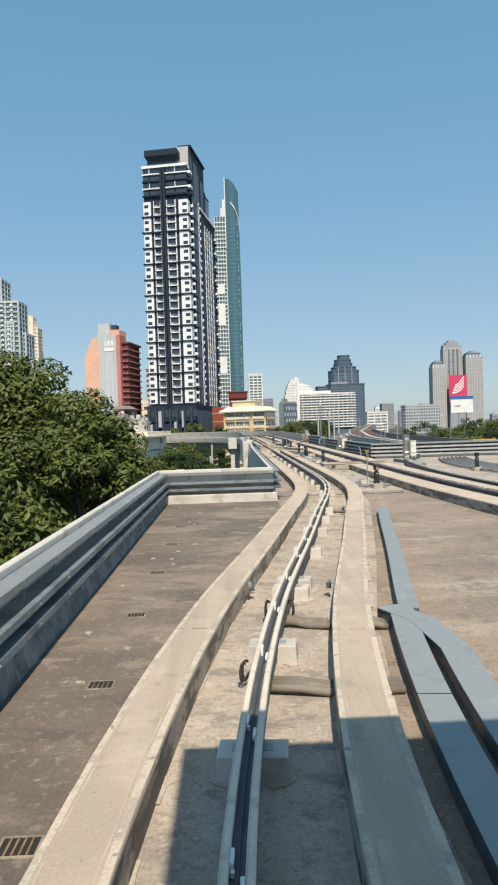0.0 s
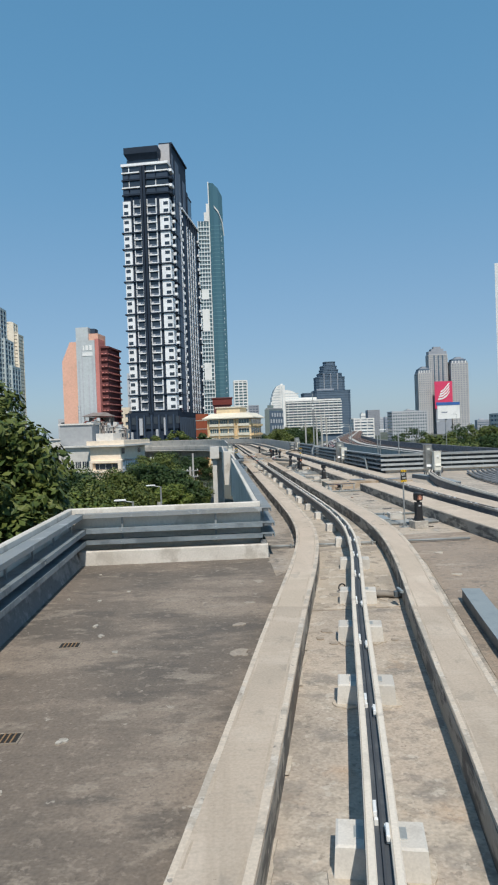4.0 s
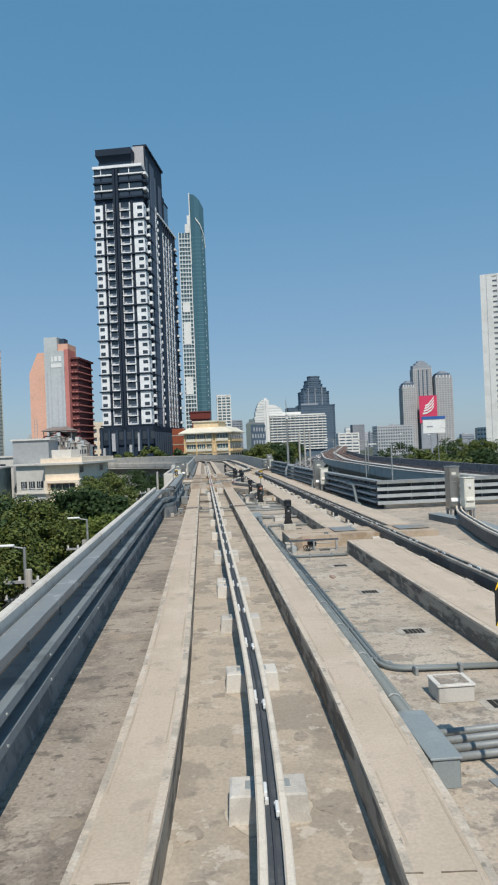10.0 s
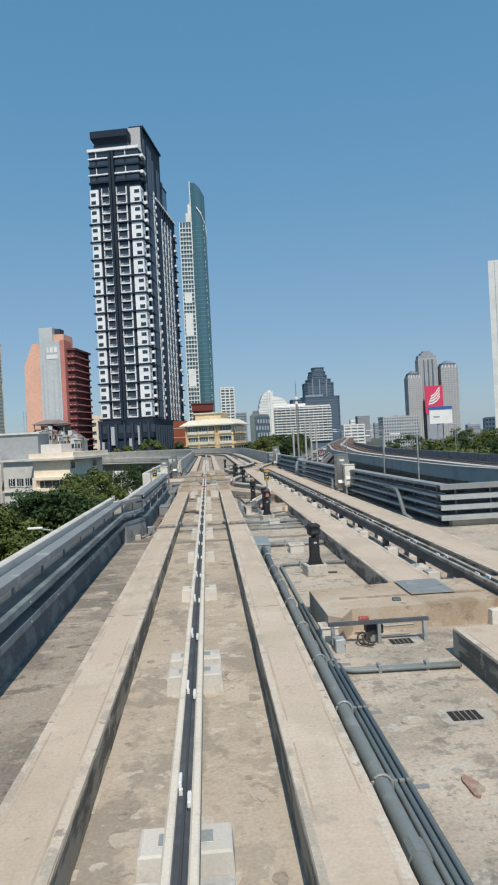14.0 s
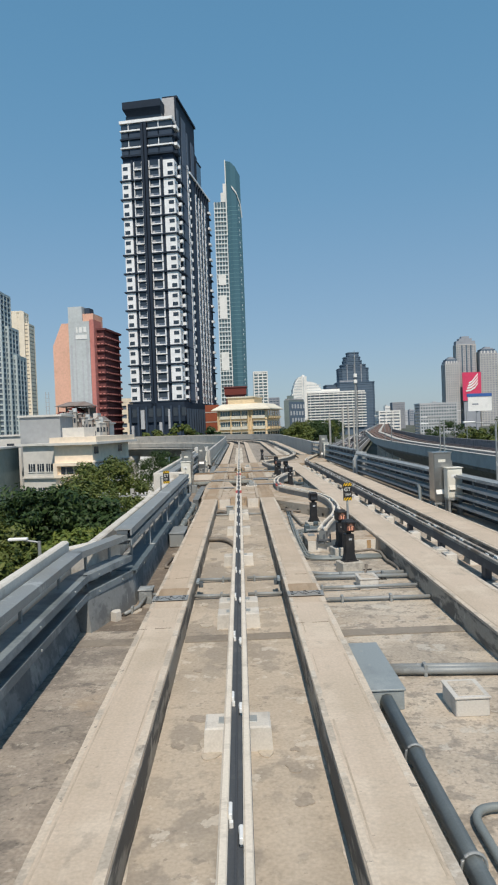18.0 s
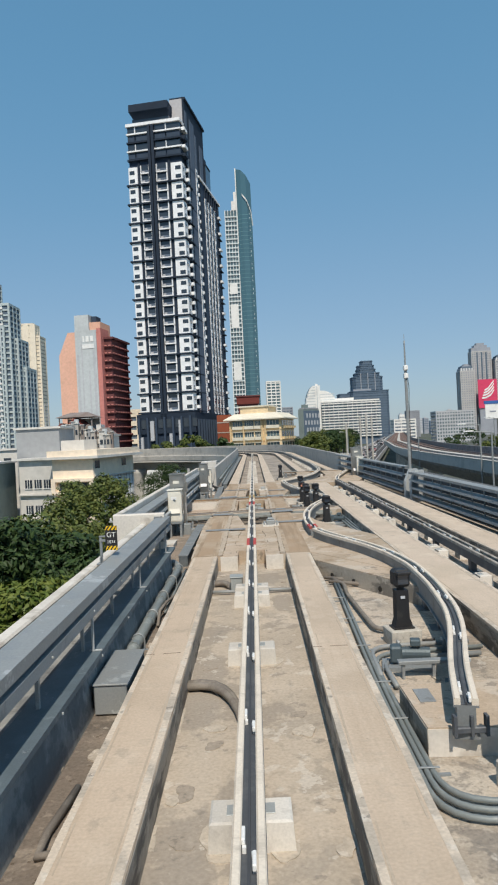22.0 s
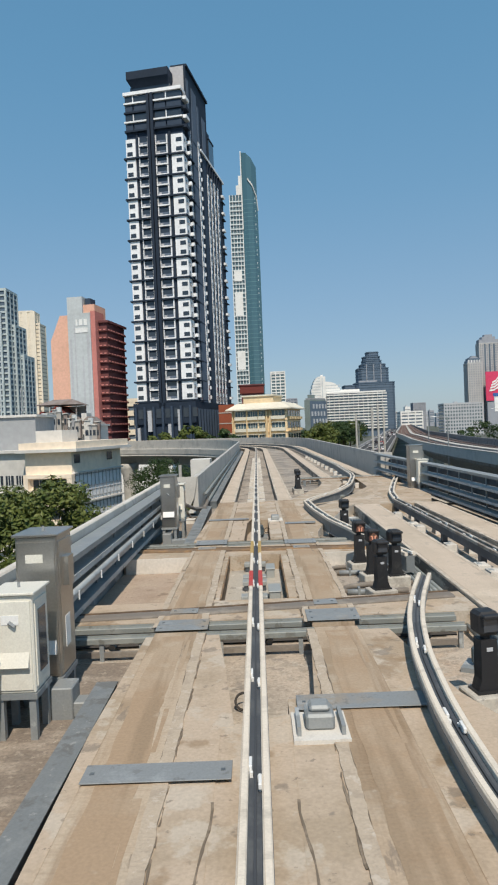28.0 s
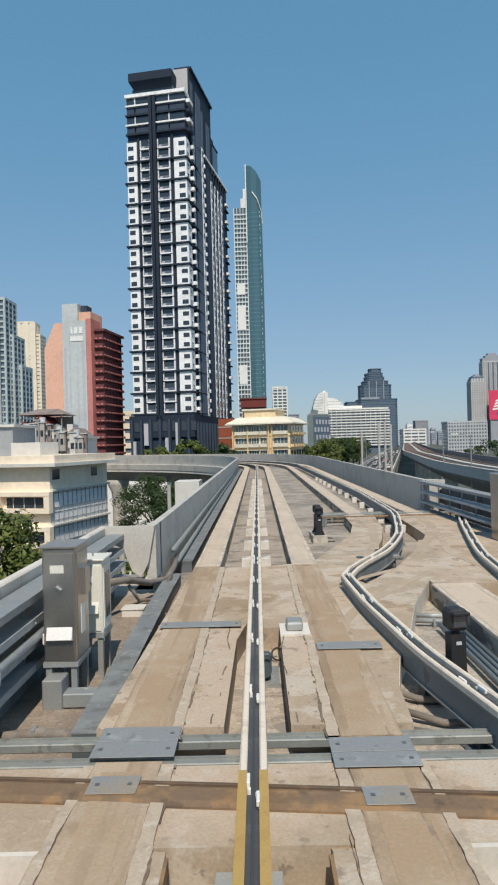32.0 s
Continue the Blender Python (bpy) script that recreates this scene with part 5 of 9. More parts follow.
def tree(x, y, top, spread, mat="leaf", n=5000, size=0.22, seed=1, base=-13.0, label="broad-leaved street tree with a dense green crown"):
    rng = random.Random(seed)
    t = thing("tree", label, "tree", "street trees", at=(x, y, base))
    h = top - base
    bm = bmesh.new()
    tube(bm, [(0, 0, 0), (0.15, 0.1, h * 0.3), (0.1, 0.3, (h - spread) * 0.9)], 0.32, 8)
    for k in range(7):
        a = k * 0.9 + rng.random()
        r = spread * rng.uniform(0.3, 0.5)
        tip = h - spread * rng.uniform(0.8, 1.1)
        tube(bm, [(0.1, 0.2, tip * 0.62), (r * 0.5 * math.cos(a), r * 0.5 * math.sin(a), tip * 0.85), (r * math.cos(a), r * math.sin(a), tip)], 0.1, 6)
    part("trunk", bm, "bark", t, smooth=True)
    data = ([], [])
    clumps = 95 if n > 5000 else 30
    for k in range(clumps):
        a, rr = rng.random() * 6.28, spread * math.sqrt(rng.random()) * 0.88
        zc = h - spread * 0.22 - (rr / spread) ** 2 * spread * 0.8 - rng.random() ** 1.6 * spread * 0.8
        c = spread * rng.uniform(0.13, 0.26)
        leaves(data, (rr * math.cos(a), rr * math.sin(a), zc), (c, c, c * 0.7), n // clumps, size, rng)
    me = bpy.data.meshes.new("crown")
    me.from_pydata(data[0], [], data[1])
    me.materials.append(M[mat])
    ob = new("crown", me)
    ob.parent = t
    return t


for k, (x, y, top, r, mat, n) in enumerate(((-13.2, 26, 6.5, 5.6, "leaf", 28000), (-18.5, 29, 8.2, 6.5, "leaf", 16000), (-9.4, 24, 3.6, 3.4, "leaf", 13000), (-12.5, 14, 3.6, 5.0, "leaf", 12000), (-10.4, 5, 1.8, 4.0, "leaf_dark", 6000),
                                            (-9.0, 32, 0.9, 3.4, "leaf_light", 9000), (-13, 38, 0.9, 4.4, "leaf", 9000), (-20, 40, 1.6, 5.4, "leaf", 8000), (-8.4, 38, -3.6, 3.2, "leaf_light", 8000), (-6.8, 43, -5.0, 2.4, "leaf_light", 6000), (-12.5, 44, -0.6, 3.6, "leaf_light", 8000),
                                            (-13, 48, 0.2, 4.4, "leaf", 8000), (-20, 50, 0.6, 5.5, "leaf_dark", 6000))):
    tree(x, y, top, r, mat, int(n * 1.5), 0.135, 1 + k)
for k, (x, y, top, r, mat) in enumerate(((-12.0, 55, 0.1, 3.8, "leaf"), (-14.5, 59, 0.5, 4.6, "leaf_dark"), (-11.9, 64, 0.0, 3.6, "leaf"), (-14.5, 66, 0.0, 5.0, "leaf_dark"), (-10.0, 69, 0.6, 3.6, "leaf_dark"), (-20, 62, 0.4, 5, "leaf_dark"),
                                         (-17, 75, 0.0, 5.0, "leaf"), (-11.5, 78, -0.9, 4.2, "leaf_dark"), (-20, 88, -1.0, 5, "leaf_dark"), (-11.0, 91, 0.9, 4.0, "leaf"), (-6.4, 55, -6.5, 2.4, "leaf_dark"), (-7.6, 67, -1.6, 2.6, "leaf_light"), (-9.5, 74, 0.2, 4.4, "leaf"), (-7.2, 70, -0.6, 3.2, "leaf_dark"), (-7.0, 80, -1.6, 3.2, "leaf"),
                                         (-10, 96, -3.5, 4.5, "leaf"), (-15, 104, -3.8, 4.5, "leaf"), (-9, 108, -4.2, 4, "leaf_light"), (-9, 128, -4.5, 4, "leaf"), (-13, 150, -0.4, 5, "leaf_dark"),
                                         (-8, 141, -0.9, 4.6, "leaf_dark"), (-30, 172, 0.0, 6, "leaf"))):
    tree(x, y, top, r, mat, 15000, 0.14, 20 + k)
for k, (x, y, top, r) in enumerate(((-16, 228, 4.5, 7), (-8, 226, 3.5, 6), (-24, 230, 3, 6), (14, 290, 3, 9), (22, 330, 3.5, 9), (30, 370, 4, 9), (40, 410, 4, 9), (48, 450, 4.5, 9), (56, 500, 5, 10), (68, 550, 5, 10),
                                    (80, 260, 3, 9), (95, 280, 4, 10), (110, 300, 4, 11), (125, 290, 4, 10), (140, 270, 4, 11), (90, 330, 4, 12), (110, 230, 3, 9), (130, 240, 3, 9), (70, 220, 0, 8), (85, 200, -1, 8), (150, 230, 5, 11), (160, 260, 6, 12),
                                    (60, 170, -1, 7), (75, 165, 0, 8), (50, 130, -2, 6))):
    tree(x, y, top, r, "leaf_dark" if k % 2 else "leaf", 2600, 0.55, 60 + k, label="distant dark green tree beside the avenue")


for k, (x, y, top, r) in enumerate(((24, 300, 4, 6), (28, 338, 4.5, 7), (34, 345, 4, 6), (35, 380, 5, 7), (42, 386, 4.5, 7), (44, 418, 5, 7), (51, 428, 5, 7), (55, 458, 5.5, 8), (62, 480, 5.5, 8), (20, 270, 3, 6), (100, 200, 2.5, 8), (118, 215, 4, 9), (92, 240, 3, 8), (135, 262, 5, 10), (74, 195, 0.5, 7), (148, 300, 6, 10))):
    tree(x, y, top, r, "leaf_dark" if k % 3 else "leaf", 6000, 0.36, 90 + k, label="dense dark green tree beside the avenue")


# ---- city buildings ----
def sub(name, bm, mat, parent, label=""):
    return part(name, bm, mat, parent, label)


def condo_tower():
    """Dark high-rise with white bays, in its own frame: x along the front, y into the depth."""
    t = thing("apartment_tower", "dark grey high-rise apartment tower with white bays", "tower", at=(-17.3, 251, 0), turn=-10.5)
    W, top0, top1 = 16.6, 11.0, 86.8
    sub("body", boxm(-W, 0, 0, 32, -13, 99), "t_dark", t)
    sub("rear_wing", boxm(-W + 2, 0.4, 32, 47, -13, 88), "t_dark", t)
    core = sub("lift_core", boxm(-4.0, 0.0, 3.5, 27, 86, 107.4), "t_core", t, "pale grey lift core")
    sub("core_side", boxm(0.0, 0.5, 3.6, 27, 87, 107.2), "t_roof", core, "dark side of the lift core")
    for y0, y1, z0, z1 in ((4.0, 6.2, 88, 104), (9.2, 14.4, 88, 103.5), (15.2, 17.0, 88, 101), (20.8, 24.8, 88, 100)):
        sub("core_panel", boxm(0.5, 0.62, y0, y1, z0, z1), "t_grey", core, "blue-grey panel")
    sub("core_cap", boxm(-3.9, 1.0, 3.6, 27.6, 107.2, 107.9), "t_roof", core)
    sub("roof_machine", boxm(-8.4, -7.6, 5, 6, 105.0, 107.2), "t_mid", t)
    sub("roof_machine", boxm(-6.9, -4.6, 4, 8, 105.0, 106.0), "t_core", t)
    bm = bmesh.new()
    lo = [bm.verts.new(p) for p in ((-W + 2.0, 0.2, 101.2), (-3.6, 0.2, 101.2), (-3.6, 12, 101.2), (-W + 2.0, 12, 101.2))]
    mi = [bm.verts.new(p) for p in ((-W + 1.0, -1.4, 103.0), (-3.2, -1.4, 103.0), (-3.2, 12, 103.0), (-W + 1.0, 12, 103.0))]
    hi = [bm.verts.new(p) for p in ((-W + 1.0, -1.4, 105.2), (-3.2, -1.4, 105.2), (-3.2, 12, 105.2), (-W + 1.0, 12, 105.2))]
    for a, b in ((lo, mi), (mi, hi)):
        for k in range(4):
            bm.faces.new((a[k], a[(k + 1) % 4], b[(k + 1) % 4], b[k]))
    bm.faces.new(hi)
    sub("crown_slab", bm, "t_roof", t, "dark flared roof crown")
    sub("crown_glass", boxm(-W + 1.5, -3.4, 0.3, 11, 98.5, 101.4), "glass", t)
    mod = (top1 - top0) / 13.0
    bays = ((-W - 0.25, -W + 2.6, -W + 0.1, -W + 1.7), (-W + 13.3, 0.2, -1.9, -0.2))
    for k in range(13):
        z = top0 + k * mod
        for x0, x1, w0, w1 in bays:
            b = sub("white_bay", boxm(x0, x1, -0.5, 3.2, z + 0.3, z + mod - 0.3), "t_white", t, "white rendered bay")
            for zz in (z + 0.75, z + mod / 2 + 0.4):
                sub("window", boxm(w0, w1, -0.56, -0.45, zz, zz + 1.15), "glass", b)
                if x0 > -8:
                    sub("window", boxm(x1 - 0.05, x1 + 0.06, 0.7, 1.9, zz, zz + 1.2), "glass", b)
        sub("floor_band", boxm(-W - 0.9, 0.6, -0.95, 4.6, z - 0.22, z + 0.22), "t_roof", t, "dark projecting ledge")
        for half in (0, 1):
            zz = z + 0.3 + half * mod / 2
            for x0, x1 in ((-W + 3.7, -W + 6.5), (-W + 8.7, -W + 12.1)):
                bal = sub("balcony", boxm(x0 - 0.1, x1 + 0.1, -0.6, 0.05, zz - 0.05, zz + 0.32), "t_white", t, "white balcony slab")
                sub("balcony_glass", boxm(x0 + 0.25, x1 - 0.25, -0.14, -0.02, zz + 0.3, zz + 2.3), "glass", bal)
                sub("balcony_rail", boxm(x0 + 0.1, x1 - 0.1, -0.44, -0.36, zz + 0.25, zz + 1.05), "t_grey", bal, "grey balcony front")
                sub("balcony_jamb", boxm(x1 - 0.25, x1 + 0.1, -0.6, 0.0, zz + 0.32, zz + 2.6), "t_white", bal)
                sub("balcony_jamb", boxm(x0 - 0.1, x0 + 0.12, -0.6, 0.0, zz + 0.32, zz + 2.6), "t_white", bal)
                sub("air_unit", boxm(x0 + 0.3, x0 + 1.2, -0.5, -0.2, zz + 0.32, zz + 0.9), "t_core", bal)
    for x, w, d in ((-W + 2.75, 0.6, 0.3), (-W + 6.6, 0.8, 1.5), (-W + 7.7, 0.8, 1.5), (-W + 12.4, 0.7, 0.3)):
        sub("front_fin", boxm(x, x + w, -d, 0.1, top0 - 2, 98.4 if d > 1 else 88), "t_roof", t, "dark vertical fin")
    for k in range(26):
        z = top0 + (k + 0.5) * mod / 2
        sub("corner_balcony", boxm(0.2, 1.2, 3.3, 4.3, z - 0.6, z + 0.35), "t_white", t, "white corner balcony")
        sub("side_balcony", boxm(0.3, 0.9, 17.0, 17.7, z - 0.6, z + 0.4), "t_white", t, "white side balcony")
    for k, z in enumerate((88.6, 91.2, 93.9, 96.5)):
        lit = k % 2
        sub("upper_band", boxm(-W - 0.3, -W + 6.6, -0.9, 4.5, z - 0.2, z + 0.25), "t_white" if lit else "t_roof", t)
        sub("upper_band", boxm(-W + 8.5, 0.4, -0.9, 4.5, z - 0.2, z + 0.25), "t_white" if lit else "t_roof", t)
        for x0, x1 in ((-W, -W + 2.2), (-W + 2.6, -W + 6.4), (-W + 8.7, -4.6), (-4.2, 0)):
            sub("upper_glass", boxm(x0, x1, -0.45, 0, z + 0.5, z + 2.2), "glass" if lit else "t_mid", t, "dark upper glazing")
        if lit:
            for x in (-W + 2.3, -4.5):
                sub("upper_mullion", boxm(x, x + 0.25, -0.6, -0.1, z + 0.25, z + 2.3), "t_white", t)
        sub("upper_balcony", boxm(0.2, 1.3, 0.4, 3.6, z - 0.15, z + 0.8), "t_white" if k % 2 else "t_roof", t)
    sub("parapet_band", boxm(-W - 0.4, 0.3, -1.0, 4.0, 98.8, 99.7), "t_white", t)
    for y0, y1, mat in ((4.4, 5.4, "t_roof"), (5.4, 7.2, "t_core"), (7.4, 8.5, "t_roof"), (8.6, 14.6, "t_grey"), (14.8, 16.6, "t_white"), (16.8, 20.4, "t_roof"), (20.6, 25.0, "t_mid"),
                        (25.2, 27.0, "t_white"), (27.2, 29.2, "t_roof"), (29.4, 31.2, "t_white"), (31.4, 33.6, "t_roof"), (33.8, 35.6, "t_white"), (35.8, 38.0, "t_roof"), (38.2, 40.0, "t_white"), (40.2, 46.8, "t_roof")):
        h = 84 if y0 > 25 else (97 if mat == "t_grey" else 90)
        d = 0.25 if mat == "t_white" else 0.12
        s = sub("side_strip", boxm(0.3 if y0 < 32 else 0.4, 0.4 + d, y0, y1, top0 - 2, h), mat, t)
        if mat in ("t_white", "t_core"):
            w0 = None
            for k in range(26):
                z = top0 + k * (h - top0) / 26 + 0.3
                if w0 is None:
                    w0 = sub("window", boxm(0.4 + d - 0.05, 0.4 + d + 0.06, y0 + (0.1 if mat == "t_white" else 0.5), y1 - 0.5, 0, 1.7), "glass", s)
                    w0.matrix_basis = pose(0, 0, z)
                else:
                    again(w0, 0, 0, z)
        if mat == "t_grey":
            for k in range(13):
                sub("panel_joint", boxm(0.5, 0.56, y0, y1, top0 + k * mod, top0 + k * mod + 0.3), "t_roof", s)
    for k in range(13):
        z = top0 + k * mod
        sub("side_ledge", boxm(0.3, 1.1, 4.3, 8.5, z - 0.15, z + 0.15), "t_roof", t)
        sub("side_ledge", boxm(0.3, 1.2, 43, 47.4, z - 0.15, z + 0.15), "t_roof", t)
        sub("rear_balcony", boxm(0.4, 1.3, 44, 46.5, z + 1.6, z + 2.4), "t_white", t, "white rear balcony")
    sub("side_parapet", boxm(-1, 1.0, 17, 47.2, 88.0, 88.7), "t_white", t)
    for k in range(7):
        sub("side_post", boxm(0.5, 0.9, 25 + k * 3.1, 25.4 + k * 3.1, 84, 88), "t_roof", t)
    fr = sub("side_frame", boxm(-0.5, 0.8, 27.6, 34, 88.7, 96), "glass", t)
    sub("frame_edge", boxm(-0.6, 0.95, 27.4, 34.2, 96, 96.5), "t_roof", fr)
    pod = sub("podium", boxm(-W - 1.2, 0.8, -1.5, 40, 4.5, 10.6), "t_roof", t, "charcoal podium")
    for k in range(7):
        sub("podium_column", boxm(-W - 0.6 + k * 2.7, -W + k * 2.7, -2.4, -1.4, -13, 9.5), "t_mid", pod)
        sub("podium_window", boxm(-W + 0.3 + k * 2.7, -W + 1.7 + k * 2.7, -1.62, -1.5, 6.2, 8.8), "glass", pod)
    for x, z0, z1 in ((-W - 0.4, -6, 3.6), (-W + 3.2, 2.4, 8.4), (-7.4, -4, 4.4), (-4.4, 2.2, 8.4)):
        sub("screen_panel", boxm(x, x + 1.2, -2.2, -1.5, z0, z1), "haze_light", pod, "light grey screen panel")
    for k in range(12):
        sub("side_fin", boxm(0.8, 1.4, 1 + k * 3.2, 1.5 + k * 3.2, -13, 8.5), "t_mid", pod)
    sub("lower_wall", boxm(-W - 0.8, 0.4, -0.9, 40, -13, 4.5), "t_dark", pod)
    return t


condo_tower()


def glass_tower():
    t = thing("glass_tower", "slender teal glass skyscraper with a curved crown", "tower", at=(0, 566, 0))
    outline = [(-3.2, 0), (0.6, -1.8), (4.4, -1.4), (8, 2.5), (8, 16), (-3.2, 16)]
    levels = [(-13, 0.97), (40, 0.99), (80, 1.01), (115, 1.02), (145, 1.01), (170, 1.0)]
    bm = bmesh.new()

    def ring(z, f):
        return [(-3.2 + (x + 3.2) * f, y, z) for x, y in outline]
    rings = [[bm.verts.new(p) for p in ring(z, f)] for z, f in levels]
    n = len(outline)
    for lo, hi in zip(rings, rings[1:]):
        for i in range(n):
            bm.faces.new((lo[i], lo[(i + 1) % n], hi[(i + 1) % n], hi[i]))
    bm.faces.new(rings[-1])
    shaft = sub("shaft", bm, "glass_green", t)
    bm = bmesh.new()
    lo = [bm.verts.new((x, y, 170)) for x, y in outline]
    hi = [bm.verts.new((x * 0.98, y, 207 - 0.085 * (x + 3.2) ** 2)) for x, y in outline]
    for i in range(n):
        bm.faces.new((lo[i], lo[(i + 1) % n], hi[(i + 1) % n], hi[i]))
    bm.faces.new(hi)
    sub("crown", bm, "glass_green", t)
    sub("edge_fin", boxm(-3.7, -3.0, -1, 3, 150, 207.5), "office_white", t)
    sub("crown_band", sweep(bmesh.new(), [(1, -2.2, 186), (4.5, -1.8, 181), (7.4, 1.4, 173), (8.3, 2.6, 164)], rect(-0.2, 0.4, 0, 1.4)), "office_white", t)
    w = sub("balcony_wing", boxm(-12.8, -3.2, 1, 15, -13, 176), "glass_blue", t, "pale balcony wing")
    sub("wing_crown", boxm(-7.5, -3.4, 0.5, 10, 176, 183), "office_white", t)
    sub("wing_peak", prism(bmesh.new(), [(-5.6, 0.5), (-3.4, 0.5), (-3.4, 9), (-5.6, 9)], 183, 190), "office_white", t)
    for x, wd in ((-12.9, 0.5), (-10.6, 0.35), (-8.2, 0.35), (-6.0, 0.35), (-3.9, 0.6)):
        sub("wing_column", boxm(x, x + wd, 0.1, 1.3, -13, 176), "office_white", w)
    for k in range(50):
        z = 4 + k * 3.4
        sub("balcony", boxm(-12.9, -3.3, 0.2, 1.2, z, z + 0.9), "cond_white", w)
    for z0, z1 in ((86, 104), (46, 60), (112, 120)):
        sub("blank_panel", boxm(-11.6, -6.0, 0.0, 0.8, z0, z1), "office_white", w, "white blank panel")
    for k in range(54):
        z = 2 + k * 3.2
        f = float(np.interp(z, [q[0] for q in levels], [q[1] for q in levels]))
        sub("floor_line", prism(bmesh.new(), [(x + (-0.03 if x < 0 else 0.03), y - 0.04) for x, y, _ in ring(z, f)], z, z + 0.2), "teal_line", t)
        if k % 3:
            x = -3.2 + (5.9 + 3.2) * f
            sub("white_panel", boxm(x, x + 0.5, 0.4, 1.6, z + 0.6, z + 1.9), "cond_white", shaft)
    return t


glass_tower()


def hotel():
    t = thing("hotel_building", "salmon hotel block with a grey stripe and dark balconies", "building", at=(-42, 245, 0), turn=-9)
    sub("body", boxm(-9.3, -1.2, 0, 16, -13, 35), "salmon", t)
    bm = bmesh.new()
    for y0, y1 in ((-0.05, 16),):
        lo = [bm.verts.new(p) for p in ((-14.6, y0, -13), (-9.3, y0, -13), (-9.3, y0, 35.8), (-11.6, y0, 35.8), (-14.6, y0, 29))]
        hi = [bm.verts.new((v.co.x, y1, v.co.z)) for v in lo]
        for i in range(5):
            bm.faces.new((lo[i], lo[(i + 1) % 5], hi[(i + 1) % 5], hi[i]))
        bm.faces.new(lo), bm.faces.new(hi)
    sub("side_wing", bm, "salmon", t)
    g = sub("stair_tower", boxm(-9.0, -2.4, -0.9, 5, -13, 36), "hotel_grey", t, "bare grey rendered stair tower")
    sub("stair_head", boxm(-9.0, -4.6, -0.8, 5, 36, 40.6), "hotel_grey", g)
    for x, w, z0, z1 in ((-8.6, 0.7, -5, 29), (-7.2, 0.4, 6, 33), (-5.1, 0.5, -9, 24), (-3.6, 0.8, 2, 30)):
        sub("rain_streak", boxm(x, x + w, -0.93, -0.88, z0, z1), "haze_light", g, "paler rain-washed streak")
    sub("lift_head", boxm(-4.2, -2.6, 0.5, 4, 38.4, 40.2), "t_mid", t)
    for x, w in ((-6.6, 0.5), (-5.6, 0.9), (-4.2, 0.9)):
        sub("sign_bar", boxm(x, x + w, -1.02, -0.9, 32.6, 34.3), "signwhite", g, "faded white sign bar")
    sub("sign_bar", boxm(-6.8, -3.2, -1.02, -0.9, 30.6, 31.9), "signwhite", g, "faded white sign bar")
    sub("pink_edge", boxm(-2.4, -1.1, -0.5, 6, -13, 36.5), "hotel_pink", t, "pink corner strip")
    sub("roof_house", boxm(-4.6, -1.3, 0, 8, 35, 38.4), "salmon", t)
    b = sub("balcony_side", boxm(-1.2, 1.2, 2.0, 16, -13, 33.4), "hotel_dark", t, "deep red balcony side")
    sub("roof_edge", boxm(-1.2, 1.9, 1.4, 16.5, 33.4, 34.0), "hotel_dark", b)
    for k in range(18):
        z = -6.4 + k * 2.2
        sl = sub("balcony", boxm(-1.1, 1.6, 1.4, 16.4, z, z + 0.55), "hotel_dark", b)
        for j in range(2):
            sub("rail_panel", boxm(-0.8 + j * 1.2, -0.1 + j * 1.2, 1.28, 1.4, z + 0.25, z + 0.6), "hotel_pink", sl)
        for j in range(7):
            sub("rail_panel", boxm(1.58, 1.72, 1.8 + j * 2.1, 2.9 + j * 2.1, z + 0.25, z + 0.6), "hotel_pink", sl)
    return t


hotel()


